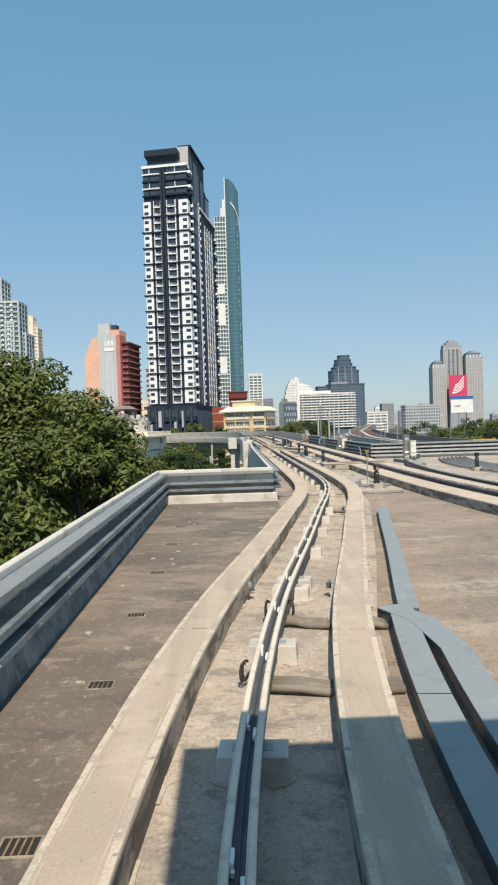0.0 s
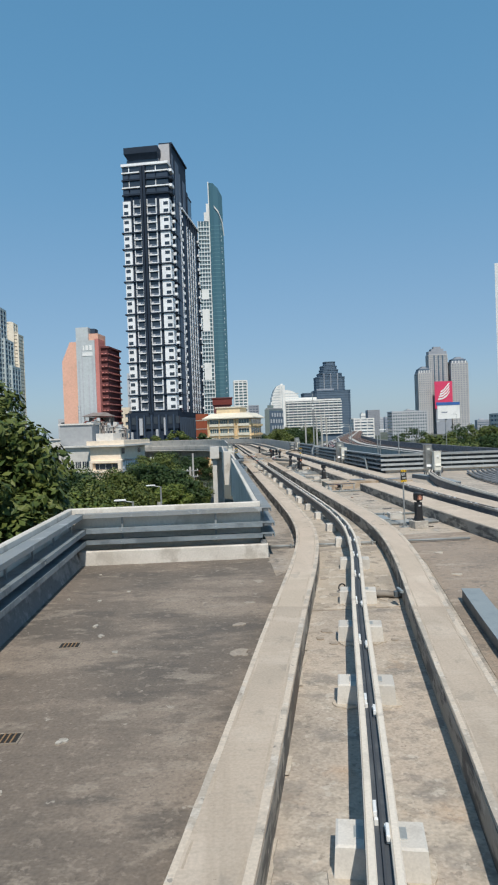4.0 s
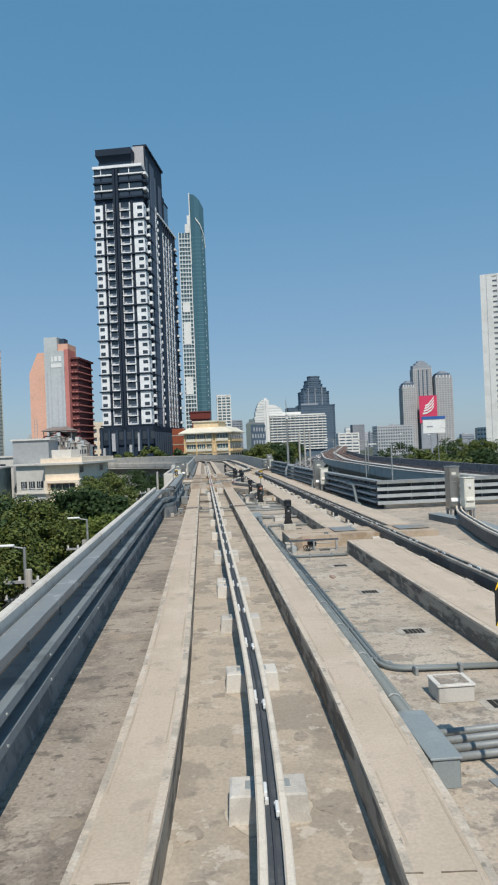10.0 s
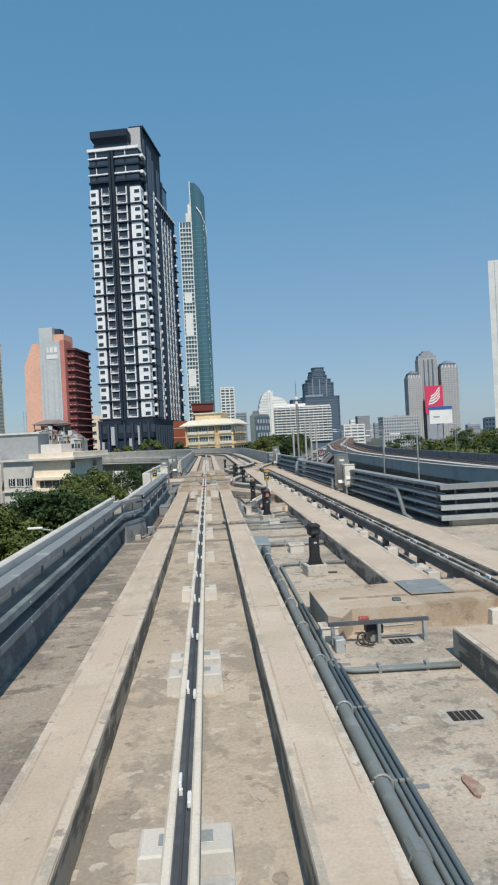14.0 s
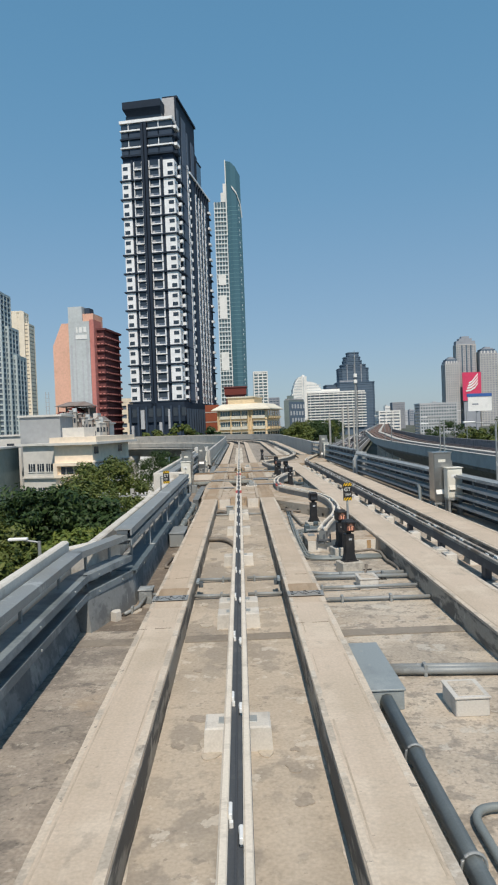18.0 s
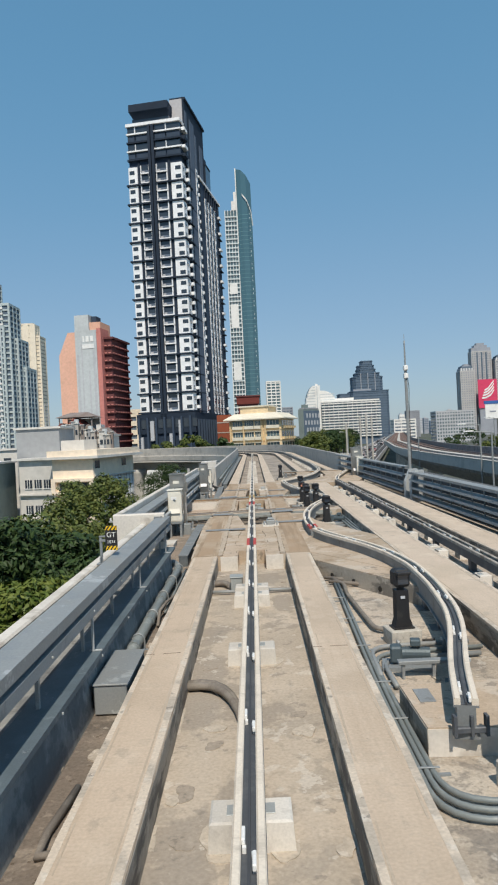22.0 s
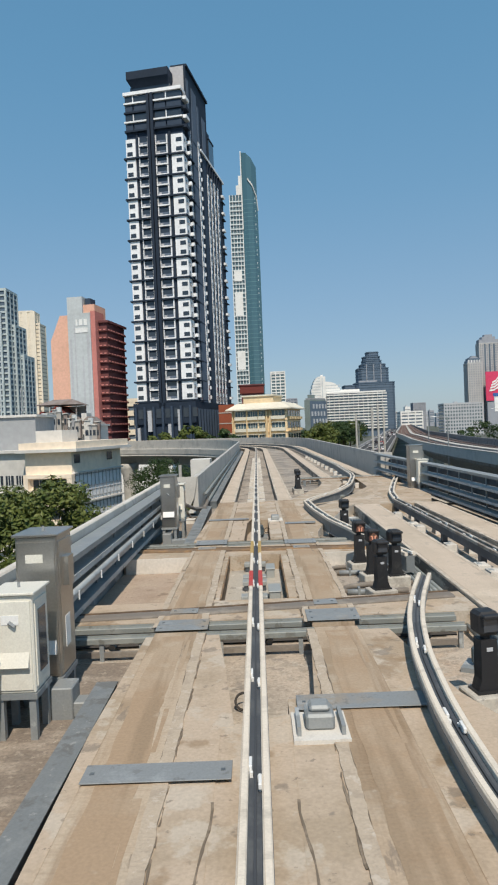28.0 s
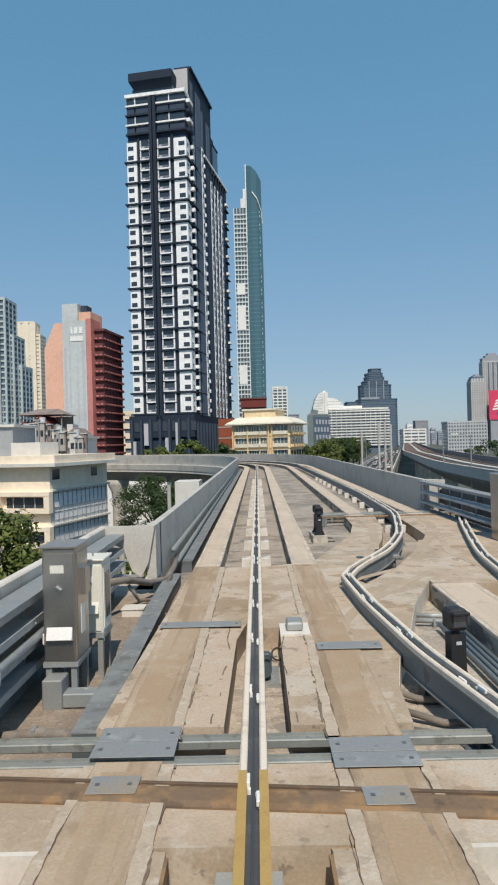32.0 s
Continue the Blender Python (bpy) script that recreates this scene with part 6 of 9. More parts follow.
def yellow_block():
    t = thing("apartment_building", "cream-yellow four-storey apartment building with pale eaves", "building", at=(-6.4, 243, 0), turn=-15)
    W, D = 15.4, 18.0
    sub("body", boxm(0, W, 0, D, -13, 7.4), "yel_pale", t)
    bm = bmesh.new()
    lo = [bm.verts.new(p) for p in ((-1.3, -1.6, 7.4), (W + 1.2, -1.6, 7.4), (W + 1.2, D + 1, 7.4), (-1.3, D + 1, 7.4))]
    hi = [bm.verts.new(p) for p in ((1.2, 1.2, 9.0), (W - 1.2, 1.2, 9.0), (W - 1.2, D - 1, 9.0), (1.2, D - 1, 9.0))]
    for k in range(4):
        bm.faces.new((lo[k], lo[(k + 1) % 4], hi[(k + 1) % 4], hi[k]))
    bm.faces.new(hi), bm.faces.new(lo)
    sub("roof", bm, "eave", t, "pale low-pitched roof")
    sub("eave", boxm(-1.4, W + 1.3, -1.7, D + 1.1, 7.05, 7.4), "eave", t, "pale overhanging eave")
    sub("attic", boxm(3.0, 11.4, 1.5, 12, 8.6, 10.8), "yel_pale", t)
    sub("attic_eave", boxm(2.6, 11.8, 1.1, 12.5, 10.8, 11.2), "eave", t)
    for k in range(6):
        z = -11.8 + k * 3.2
        sub("floor_band", boxm(-0.15, W + 0.15, -0.2, D + 0.2, z - 0.15, z + 0.15), "yel", t)
        for x0, x1 in ((1.0, 3.9), (4.6, 7.2), (7.7, 9.3), (11.2, 14.8)):
            w = sub("window", boxm(x0, x1, -0.1, 0.02, z + 1.15, z + 2.55), "glass_blue", t)
            sub("window_sill", boxm(x0 - 0.15, x1 + 0.15, -0.7, 0, z + 0.2, z + 1.1), "eave", w, "pale balcony front")
            sub("shade", boxm(x0 - 0.1, x1 + 0.1, -0.6, 0, z + 2.55, z + 2.7), "eave", w)
            for j in range(1, 4):
                xx = x0 + (x1 - x0) * j / 4
                sub("mullion", boxm(xx - 0.05, xx + 0.05, -0.16, -0.08, z + 1.15, z + 2.55), "eave", w)
        for j in range(5):
            sw_ = sub("side_window", boxm(W - 0.05, W + 0.1, 0.9 + j * 3.5, 3.1 + j * 3.5, z + 0.9, z + 2.5), "glass", t)
            sub("side_balcony", boxm(W, W + 0.8, 0.7 + j * 3.5, 3.3 + j * 3.5, z + 0.1, z + 0.8), "yel", sw_)
    for x in (0.1, 4.1, 9.7, 10.6):
        sub("pilaster", boxm(x, x + 0.35, -0.55, 0, -13, 7.05), "yel", t)
    return t


yellow_block()
house = thing("roof_house", "dark red roof house behind the yellow block", "building", at=(-4, 268, 0))
sub("body", boxm(0, 6.5, 0, 8, -13, 13), "hotel_dark", house)
sub("roof", prism(bmesh.new(), [(-0.5, -0.5), (7, -0.5), (7, 8.5), (-0.5, 8.5)], 13, 15.5), "roofred", house)
sub("roof_rail", boxm(-0.8, 7.3, -0.8, 9, 15.4, 15.8), "hotel_dark", house)
bk = thing("brick_block", "red brick stair block beside the apartment tower", "building", at=(-11, 262, 0))
sub("body", boxm(0, 4.6, 0, 8, -13, 9.6), "brick_red", bk)
for k in range(6):
    sub("band", boxm(-0.05, 4.65, -0.1, 0.1, -9 + k * 3.2, -8.7 + k * 3.2), "shop", bk)


def slab_block(name, label, x0, x1, y0, y1, z1, mat, band, step=3.2, z0=-13, win="glass_blue", bandh=1.2, cols=0, side=True, pier=0.5, turn=0.0):
    """A building with floor bands over recessed window rows and piers."""
    t = thing(name, label, "building", at=(x0, y0, 0), turn=turn)
    w, d = x1 - x0, y1 - y0
    sub("body", boxm(0, w, 0, d, z0, z1), win, t)
    z = z0 + 1
    while z < z1 - bandh:
        sub("floor_band", boxm(-0.5, w + 0.5, -0.5, d + 0.5, z, z + bandh), band, t)
        z += step
    sub("roof", boxm(-0.6, w + 0.6, -0.6, d + 0.6, z1 - 0.9, z1 + 0.6), mat, t)
    for k in range(cols + 1):
        x = w * k / max(1, cols)
        sub("pier", boxm(x - pier, x + pier, -0.7, 0.3, z0, z1), mat, t)
        if side:
            y = d * k / max(1, cols)
            sub("pier", boxm(w - 0.3, w + 0.7, y - 0.5, y + 0.5, z0, z1), mat, t)
            sub("pier", boxm(-0.7, 0.3, y - 0.5, y + 0.5, z0, z1), mat, t)
    return t


ob_ = thing("office_building", "dark office block with staggered pale window panels", "building", at=(19.8, 330, 0), turn=-36)
sub("body", boxm(0, 2.4, 0, 13, -13, 12.6), "green_old", ob_)
sub("dark_side", boxm(2.4, 2.7, 0.3, 13, -13, 12.0), "dusk_mid", ob_, "dark blue-grey side")
for k in range(8):
    for j in range(5):
        y = 0.8 + j * 2.4 + (1.2 if k % 2 else 0.0)
        sub("pale_panel", boxm(2.7, 2.85, y, y + 1.1, -12 + k * 3.0, -10.2 + k * 3.0), "haze_light", ob_)
sub("roof_rail", boxm(0.4, 2.5, 0.4, 12.6, 12.6, 13.2), "house_grey", ob_)
sub("stair_head", boxm(0.4, 2.0, 2, 5, 12.6, 14.6), "green_old", ob_)
slab_block("white_tower", "slim white distant apartment tower", 18.6, 33.5, 800, 815, 62, "office_white", "office_white", 3.4, cols=3)
terr = thing("hotel_tower", "white terraced hotel with long balcony rows", "building", at=(83, 842, 0), turn=-3)
# body coloured dark to deepen the shadow gaps between balcony rows
sub("body", boxm(0, 66, 0, 24, -13, 37.5), "dusk_mid", terr)
for k in range(13):
    z = -4 + k * 3.25
    row = sub("balcony", boxm(-0.5, 66.5, -2.2, 0.5, z, z + 1.35), "office_white", terr)
    sub("balcony_end", prism(bmesh.new(), [(66.5, -2.2), (68.2, -1.2), (68.8, 1.5), (68.2, 4.0), (66.5, 5.0)], z, z + 1.35), "office_white", row)
    for j in range(12):
        sub("room_wall", boxm(2.5 + j * 5.5, 2.9 + j * 5.5, -1.6, 0.3, z + 1.35, z + 3.25), "office_white", row)
sub("roof", boxm(-0.6, 67, -2.0, 24, 37.2, 39.0), "office_white", terr)
sub("roof_house", boxm(0, 38, 4, 20, 39.0, 42.0), "office_white", terr)
wing = thing("hotel_wing", "white curved wings of the terraced hotel", "building", at=(0, 842, 0))
for k in range(9):
    f = (k + 1) / 9.0
    x = 64.0 + 12.0 * k / 9
    z1 = 20 + 38 * math.sqrt(max(0.0, 1 - (1 - f) ** 2))
    sl = sub("curved_slice", boxm(x, x + 1.34, 0, 24, -13, z1), "office_white", wing)
    for j in range(int((z1 + 5) / 3.3)):
        sub("window_strip", boxm(x + 0.2, x + 1.34, -0.12, 0.02, -4 + j * 3.3, -2.9 + j * 3.3), "hotel_grey", sl)
sl = sub("lift_shaft", boxm(76, 82, -0.5, 24, -13, 58), "office_white", wing)
sub("shaft_groove", boxm(77.8, 78.6, -0.6, -0.4, -13, 57), "hotel_grey", sl)
sub("roof_mast", boxm(77, 80, 4, 10, 58, 60), "office_white", sl)
for k in range(8):
    f = k / 8.0
    x = 82 + 17.0 * f
    z1 = 39 + 13 * math.sqrt(max(0.0, 1 - f ** 2))
    sl = sub("curved_slice", boxm(x, x + 2.13, 3, 24, -13, z1), "office_white", wing)
    for j in range(3):
        sub("window_strip", boxm(x + 0.4, x + 2.1, 2.88, 3.02, 40.2 + j * 3.3, 41.4 + j * 3.3), "hotel_grey", sl)
# blue-grey tones include the distance haze, painted into tiers and bands
def dark_tower():
    t = thing("dark_tower", "dark blue-grey stepped office tower with rounded corners", "building", at=(0, 1100, 0))

    def oct_(x0, x1, y0, y1, c, z0, z1):
        return prism(bmesh.new(), [(x0 + c, y0), (x1 - c, y0), (x1, y0 + c), (x1, y1 - c), (x1 - c, y1), (x0 + c, y1), (x0, y1 - c), (x0, y0 + c)], z0, z1)
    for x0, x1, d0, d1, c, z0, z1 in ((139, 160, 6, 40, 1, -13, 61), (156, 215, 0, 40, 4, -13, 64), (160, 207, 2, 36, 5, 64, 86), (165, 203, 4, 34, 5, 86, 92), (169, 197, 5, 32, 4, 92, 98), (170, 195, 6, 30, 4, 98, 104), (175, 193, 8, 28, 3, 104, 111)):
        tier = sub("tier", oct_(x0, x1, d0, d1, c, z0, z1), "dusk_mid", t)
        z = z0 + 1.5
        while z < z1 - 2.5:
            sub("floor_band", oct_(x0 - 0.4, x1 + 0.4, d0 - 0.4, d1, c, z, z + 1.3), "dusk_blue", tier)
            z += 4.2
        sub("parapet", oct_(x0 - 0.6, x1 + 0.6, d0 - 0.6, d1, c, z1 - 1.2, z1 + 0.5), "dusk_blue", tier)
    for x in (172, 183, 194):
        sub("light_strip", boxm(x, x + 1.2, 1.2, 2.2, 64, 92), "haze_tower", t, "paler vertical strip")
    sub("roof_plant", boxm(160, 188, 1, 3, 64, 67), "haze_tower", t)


dark_tower()
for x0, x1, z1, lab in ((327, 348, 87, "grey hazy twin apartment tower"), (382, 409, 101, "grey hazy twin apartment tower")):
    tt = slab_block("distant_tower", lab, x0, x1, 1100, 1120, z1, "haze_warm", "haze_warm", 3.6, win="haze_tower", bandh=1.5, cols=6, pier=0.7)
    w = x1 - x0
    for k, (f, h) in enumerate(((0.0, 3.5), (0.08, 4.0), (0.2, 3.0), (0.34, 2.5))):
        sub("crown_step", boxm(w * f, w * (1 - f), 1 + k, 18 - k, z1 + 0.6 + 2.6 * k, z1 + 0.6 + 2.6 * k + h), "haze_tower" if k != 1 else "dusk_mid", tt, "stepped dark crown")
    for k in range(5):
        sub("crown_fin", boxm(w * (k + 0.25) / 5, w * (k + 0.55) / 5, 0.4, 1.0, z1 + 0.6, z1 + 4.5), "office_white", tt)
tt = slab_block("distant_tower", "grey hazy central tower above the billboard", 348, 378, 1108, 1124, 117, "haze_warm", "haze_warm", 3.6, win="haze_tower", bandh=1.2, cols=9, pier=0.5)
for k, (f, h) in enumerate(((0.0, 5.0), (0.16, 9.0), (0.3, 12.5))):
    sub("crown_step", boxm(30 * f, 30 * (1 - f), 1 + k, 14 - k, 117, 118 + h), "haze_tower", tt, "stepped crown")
for k in range(3):
    sub("dark_bay", boxm(7 + 7 * k, 9.5 + 7 * k, -0.9, -0.6, 70, 116), "dusk_mid", tt)
bb = thing("billboard", "tall pink billboard with a white wing shape", "billboard", at=(350, 1090, 0))
sub("board", boxm(0, 29, 0, 1.5, 28, 72), "pinkboard", bb)
sub("support_frame", boxm(2, 27, 1.5, 4, -13, 40), "haze_tower", bb)
for k in range(4):
    sub("wing_shape", sweep(bmesh.new(), [(5 + k * 1.5, -0.4, 42 + k * 4), (12 + k, -0.4, 43 + k * 4.6), (19, -0.4, 47 + k * 5), (24, -0.4, 54 + k * 4.6)], rect(-0.2, 0.2, 0, 2.6)), "signwhite", bb, "white swept wing shape")
slab_block("low_block", "low weathered apartment row", 178, 214, 700, 720, 17, "haze_light", "haze_light", 3.2, bandh=1.5, cols=14, side=False)
b2 = thing("billboard", "white billboard with a blue top strip", "billboard", at=(222, 690, 0))
sub("board", boxm(0, 23, 0, 1, 8, 22), "signwhite", b2)
sub("top_strip", boxm(-1, 23, -0.4, 1, 22, 25), "blueboard", b2)
sub("mast", boxm(8, 10, 1, 2, -13, 9), "haze_tower", b2)
sub("text_bar", boxm(4, 10, -0.15, 0, 14, 15.4), "haze_tower", b2)
slab_block("white_tower", "tall white tower with a blank side", 185.5, 206, 450, 470, 107, "office_white", "office_white", 3.4, win="haze_tower", bandh=2.0, cols=2, pier=1.0, turn=-26)
blank = bpy.data.objects["white_tower.001"]
sub("blank_wall", boxm(-1.0, -0.5, -0.6, 20.6, -13, 107.6), "office_white", blank)
sub("blank_return", boxm(-1.0, 6.5, -1.0, -0.6, -13, 107.6), "office_white", blank)
sub("wall_joint", boxm(2.6, 3.0, -1.06, -1.0, -13, 107), "haze_light", blank)
for x0, x1, y0, z in ((-168, -153, 452, 104), (-153.5, -141, 448, 88), (-149, -144, 446, 74), (-146, -139, 455, 68), (-142, -137, 462, 51)):
    b = slab_block("apartment_building", "grey-green stepped apartment tower with white balconies", x0, x1, y0, y0 + 18, z, "cond_grey", "cond_grey", 3.2, win="dusk_mid", bandh=1.0, cols=3, pier=0.4)
    cols_ = max(1, int((x1 - x0) / 5))
    for j in range(int((z + 2) / 3.2)):
        for c in range(cols_):
            sub("balcony", boxm(1.0 + c * (x1 - x0) / cols_, 2.9 + c * (x1 - x0) / cols_, -1.2, -0.4, -1.5 + j * 3.2, -0.4 + j * 3.2), "office_white", b, "white balcony")
slab_block("apartment_building", "cream high-rise apartment tower", -210, -191, 650, 668, 112, "cond_cream", "cond_cream", 3.4, win="eave", bandh=3.0, cols=3, pier=2.2)
slab_block("apartment_building", "cream high-rise apartment shoulder", -192, -186, 652, 668, 101, "cond_cream", "cond_cream", 3.4, win="shop", bandh=2.4, cols=1)
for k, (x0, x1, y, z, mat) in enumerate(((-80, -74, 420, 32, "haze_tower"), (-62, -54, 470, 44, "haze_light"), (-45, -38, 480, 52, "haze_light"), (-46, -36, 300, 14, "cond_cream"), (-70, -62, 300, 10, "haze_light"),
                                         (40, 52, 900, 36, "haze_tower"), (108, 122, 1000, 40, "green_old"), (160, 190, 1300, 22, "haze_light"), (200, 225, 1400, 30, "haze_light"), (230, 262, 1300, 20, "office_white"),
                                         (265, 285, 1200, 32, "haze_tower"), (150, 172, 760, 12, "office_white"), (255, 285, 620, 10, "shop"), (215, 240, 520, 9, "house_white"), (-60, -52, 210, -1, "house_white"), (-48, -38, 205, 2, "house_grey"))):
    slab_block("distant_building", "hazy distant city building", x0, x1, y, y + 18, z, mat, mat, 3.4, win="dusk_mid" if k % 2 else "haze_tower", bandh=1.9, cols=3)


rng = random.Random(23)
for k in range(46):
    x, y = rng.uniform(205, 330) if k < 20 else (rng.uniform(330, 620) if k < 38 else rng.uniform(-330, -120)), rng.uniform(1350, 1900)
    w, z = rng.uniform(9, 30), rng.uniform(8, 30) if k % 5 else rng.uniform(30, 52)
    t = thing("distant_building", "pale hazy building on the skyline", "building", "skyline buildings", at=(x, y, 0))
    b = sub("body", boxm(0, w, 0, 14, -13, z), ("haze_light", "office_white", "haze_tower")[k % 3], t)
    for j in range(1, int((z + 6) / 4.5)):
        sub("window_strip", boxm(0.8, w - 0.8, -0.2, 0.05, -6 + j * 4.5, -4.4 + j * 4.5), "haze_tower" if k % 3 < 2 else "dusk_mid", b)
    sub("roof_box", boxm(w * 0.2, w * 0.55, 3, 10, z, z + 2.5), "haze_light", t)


def cream_house():
    t = thing("house", "cream three-storey house with a flat roof and gridded side", "house", at=(-21.4, 135, 0), turn=-15.5)
    sub("body", boxm(-6.2, 0, 0, 12.3, -13, 0.5), "cream_house", t)
    wing = sub("rear_wing", boxm(-12.5, -6.2, 1.6, 12.3, -13, 0.5), "house_white", t, "set-back white wing")
    sub("roof_slab", boxm(-6.8, 1.3, -1.1, 13.0, 0.45, 0.8), "house_white", t, "overhanging white roof slab")
    sub("wing_roof", boxm(-13.3, -6.82, 1.0, 13.0, 0.45, 0.75), "house_white", t)
    sub("roof_wall", boxm(-6.6, 1.0, -0.6, 12.6, 0.8, 1.6), "cream_house", t)
    sub("stair_house", boxm(-5.6, -2.0, 1.5, 5, 1.6, 3.0), "house_white", t)
    for z in (-3.3, -6.9, -10.5):
        w = sub("window", boxm(-5.2, -0.5, -0.05, 0.04, z - 0.55, z + 0.55), "glass", t)
        sub("window_sill", boxm(-6.0, 0.3, -0.7, 0.05, z - 1.05, z - 0.6), "cream_house", w)
        sub("corner_pier", boxm(-0.35, 0.3, -0.7, 0.05, z - 0.6, z + 0.75), "cream_house", w)
        sub("side_pier", boxm(-6.1, -5.5, -0.7, 0.05, z - 0.6, z + 0.75), "cream_house", w)
        sub("lintel", boxm(-6.1, 0.3, -0.7, 0.05, z + 0.7, z + 1.15), "cream_house", w)
        for k in range(3):
            sub("mullion", boxm(-4.4 + k * 1.3, -4.34 + k * 1.3, -0.1, -0.04, z - 0.55, z + 0.55), "house_white", w)
        side = sub("side_screen", boxm(0.0, 0.05, 0.3, 12.2, z - 1.1, z - 1.0), "house_grey", t)
        for k in range(13):
            sub("side_post", boxm(0.02, 0.1, 0.5 + k * 0.93, 0.56 + k * 0.93, z - 2.2, z + 1.1), "house_grey", side)
        for zz in (z - 1.9, z - 0.6, z + 0.9):
            sub("side_rail", boxm(0.02, 0.09, 0.3, 12.2, zz, zz + 0.07), "house_grey", side)
        sub("side_ledge", boxm(0.0, 0.35, 0.0, 12.3, z + 1.15, z + 1.35), "house_white", t)
        sub("side_wall_panel", boxm(-0.02, 0.015, 0.2, 12.2, z - 2.2, z + 1.1), "t_white", t, "white rendered side wall")
        for x in (-11.6, -10.1, -8.6):
            ww = sub("wing_window", boxm(x, x + 1.1, 1.52, 1.62, z - 0.2, z + 1.0), "glass", wing)
            sub("window_frame", boxm(x - 0.06, x + 1.16, 1.46, 1.54, z - 0.3, z - 0.2), "signwhite", ww)
            for dx in (0.34, 0.7):
                sub("glazing_bar", boxm(x + dx, x + dx + 0.06, 1.48, 1.53, z - 0.2, z + 1.0), "signwhite", ww)
        sub("wing_ledge", boxm(-12.6, -6.2, 1.2, 1.6, z - 1.2, z - 1.0), "house_white", wing)
    for y in (0.5, 8.5):
        sub("side_window", boxm(0.0, 0.06, y, y + 1.3, -0.95, 0.1), "glass", t)
    return t


cream_house()


def row_house(x, y, w, d, z, mat, label, windows=True):
    t = thing("house", label, "house", "row houses", at=(x, y, 0))
    sub("body", boxm(0, w, 0, d, -13, z), mat, t)
    sub("roof_slab", boxm(-0.3, w + 0.3, -0.3, d + 0.3, z, z + 0.3), "house_white", t)
    if windows:
        n = max(1, int(w / 2.2))
        for k in range(n):
            for zz in range(3):
                ww = sub("window", boxm(0.5 + k * w / n, 0.5 + k * w / n + 1.2, -0.06, 0.05, z - 2.6 - 3.1 * zz, z - 1.2 - 3.1 * zz), "glass", t)
                sub("window_frame", boxm(0.4 + k * w / n, 0.6 + k * w / n + 1.2, -0.12, 0.0, z - 2.75 - 3.1 * zz, z - 2.6 - 3.1 * zz), "house_white", ww)
    return t


row_house(-34.3, 143, 6.3, 8, 4.9, "house_grey", "plain grey rendered rooftop block on a row house", False)
row_house(-44, 134, 9, 10, 0.2, "green_old", "green-grey row house with small windows")
for x, w, z, mat in ((-33.2, 2.3, 4.6, "shop"), (-30.8, 2.1, 5.4, "house_white"), (-28.6, 2.2, 4.2, "house_grey"), (-26.3, 2.3, 3.6, "house_white")):
    h = row_house(x, 158, w, 9, z, mat, "narrow weathered terrace house with a pitched sheet roof")
    sub("pitched_roof", sweep(bmesh.new(), [(w / 2, 0.5), (w / 2, 6.5)], [(-w / 2 - 0.3, z + 0.3), (w / 2 + 0.3, z + 0.3), (0, z + 1.5)]), "sheet" if z < 4.5 else "roofred", h, "rusty pitched sheet roof")
    sub("awning", boxm(-0.2, w + 0.2, -1.0, -0.1, z - 2.9, z - 2.75), "sheet", h)
    sub("water_tank", tube(bmesh.new(), [(w * 0.75, -0.1, z + 0.3), (w * 0.75, -0.1, z + 1.2)], 0.4, 10), "hotel_grey", h)
row_house(-42, 150, 8, 9, 2.0, "house_white", "pale terrace house with small windows")
row_house(-52, 150, 8, 9, 4.5, "house_grey", "grey terrace house with small windows")
row_house(-60, 130, 10, 9, 1.5, "shop", "brown terrace house with small windows")
row_house(-28, 185, 12, 6, -2.2, "signwhite", "long white site wall", False)
sh = thing("roof_shed", "rusty sheet roof shed on a terrace", "shed", at=(-32.4, 159, 5.2))
bm = bmesh.new()
lo = [bm.verts.new(p) for p in ((-0.6, -0.6, 1.8), (6.1, -0.6, 1.8), (6.1, 6, 1.8), (-0.6, 6, 1.8))]
hi = [bm.verts.new(p) for p in ((1.4, 2.2, 2.7), (4.4, 2.2, 2.7))]
bm.faces.new((lo[0], lo[1], hi[1], hi[0])), bm.faces.new((lo[2], lo[3], hi[0], hi[1])), bm.faces.new((lo[1], lo[2], hi[1])), bm.faces.new((lo[3], lo[0], hi[0])), bm.faces.new(lo[::-1])
sub("sheet_roof", bm, "sheet", sh)
for x, y in ((0, 0), (5.5, 0), (0, 5.5), (5.5, 5.5), (2.7, 0)):
    sub("shed_post", boxm(x - 0.08, x + 0.08, y - 0.08, y + 0.08, -1.0, 1.8), "sheet", sh)
sub("back_wall", boxm(0, 5.6, 5.5, 5.7, -1.0, 1.7), "shop", sh)
sub("side_stair", prism(bmesh.new(), [(6.2, 0), (7.0, 0), (7.0, 3), (6.2, 3)], -1.5, 0.4), "house_white", sh)
rng = random.Random(31)
for k in range(16):
    x, y, z = -33 + k * 0.62 + rng.uniform(-0.2, 0.2), 157.4 + rng.uniform(-0.5, 0.2), (4.9, 5.7, 4.5, 3.9)[min(3, int(k / 4))]
    w, h = rng.uniform(0.3, 0.9), rng.uniform(0.3, 1.1)
    t = thing("roof_clutter", "weathered box or tank on a terrace roof", "roof box", "terrace roof clutter", at=(x, y, z))
    sub("box_body", boxm(0, w, 0, 0.7, -2.6, h - 0.6), ("house_white", "house_grey", "shop", "sheet")[k % 4], t)
    sub("small_window", boxm(w * 0.2, w * 0.75, -0.06, 0.02, -1.7, -0.9), "glass", t)
    sub("cap", boxm(-0.1, w + 0.1, -0.15, 0.8, h - 0.6, h - 0.5), "house_white", t)
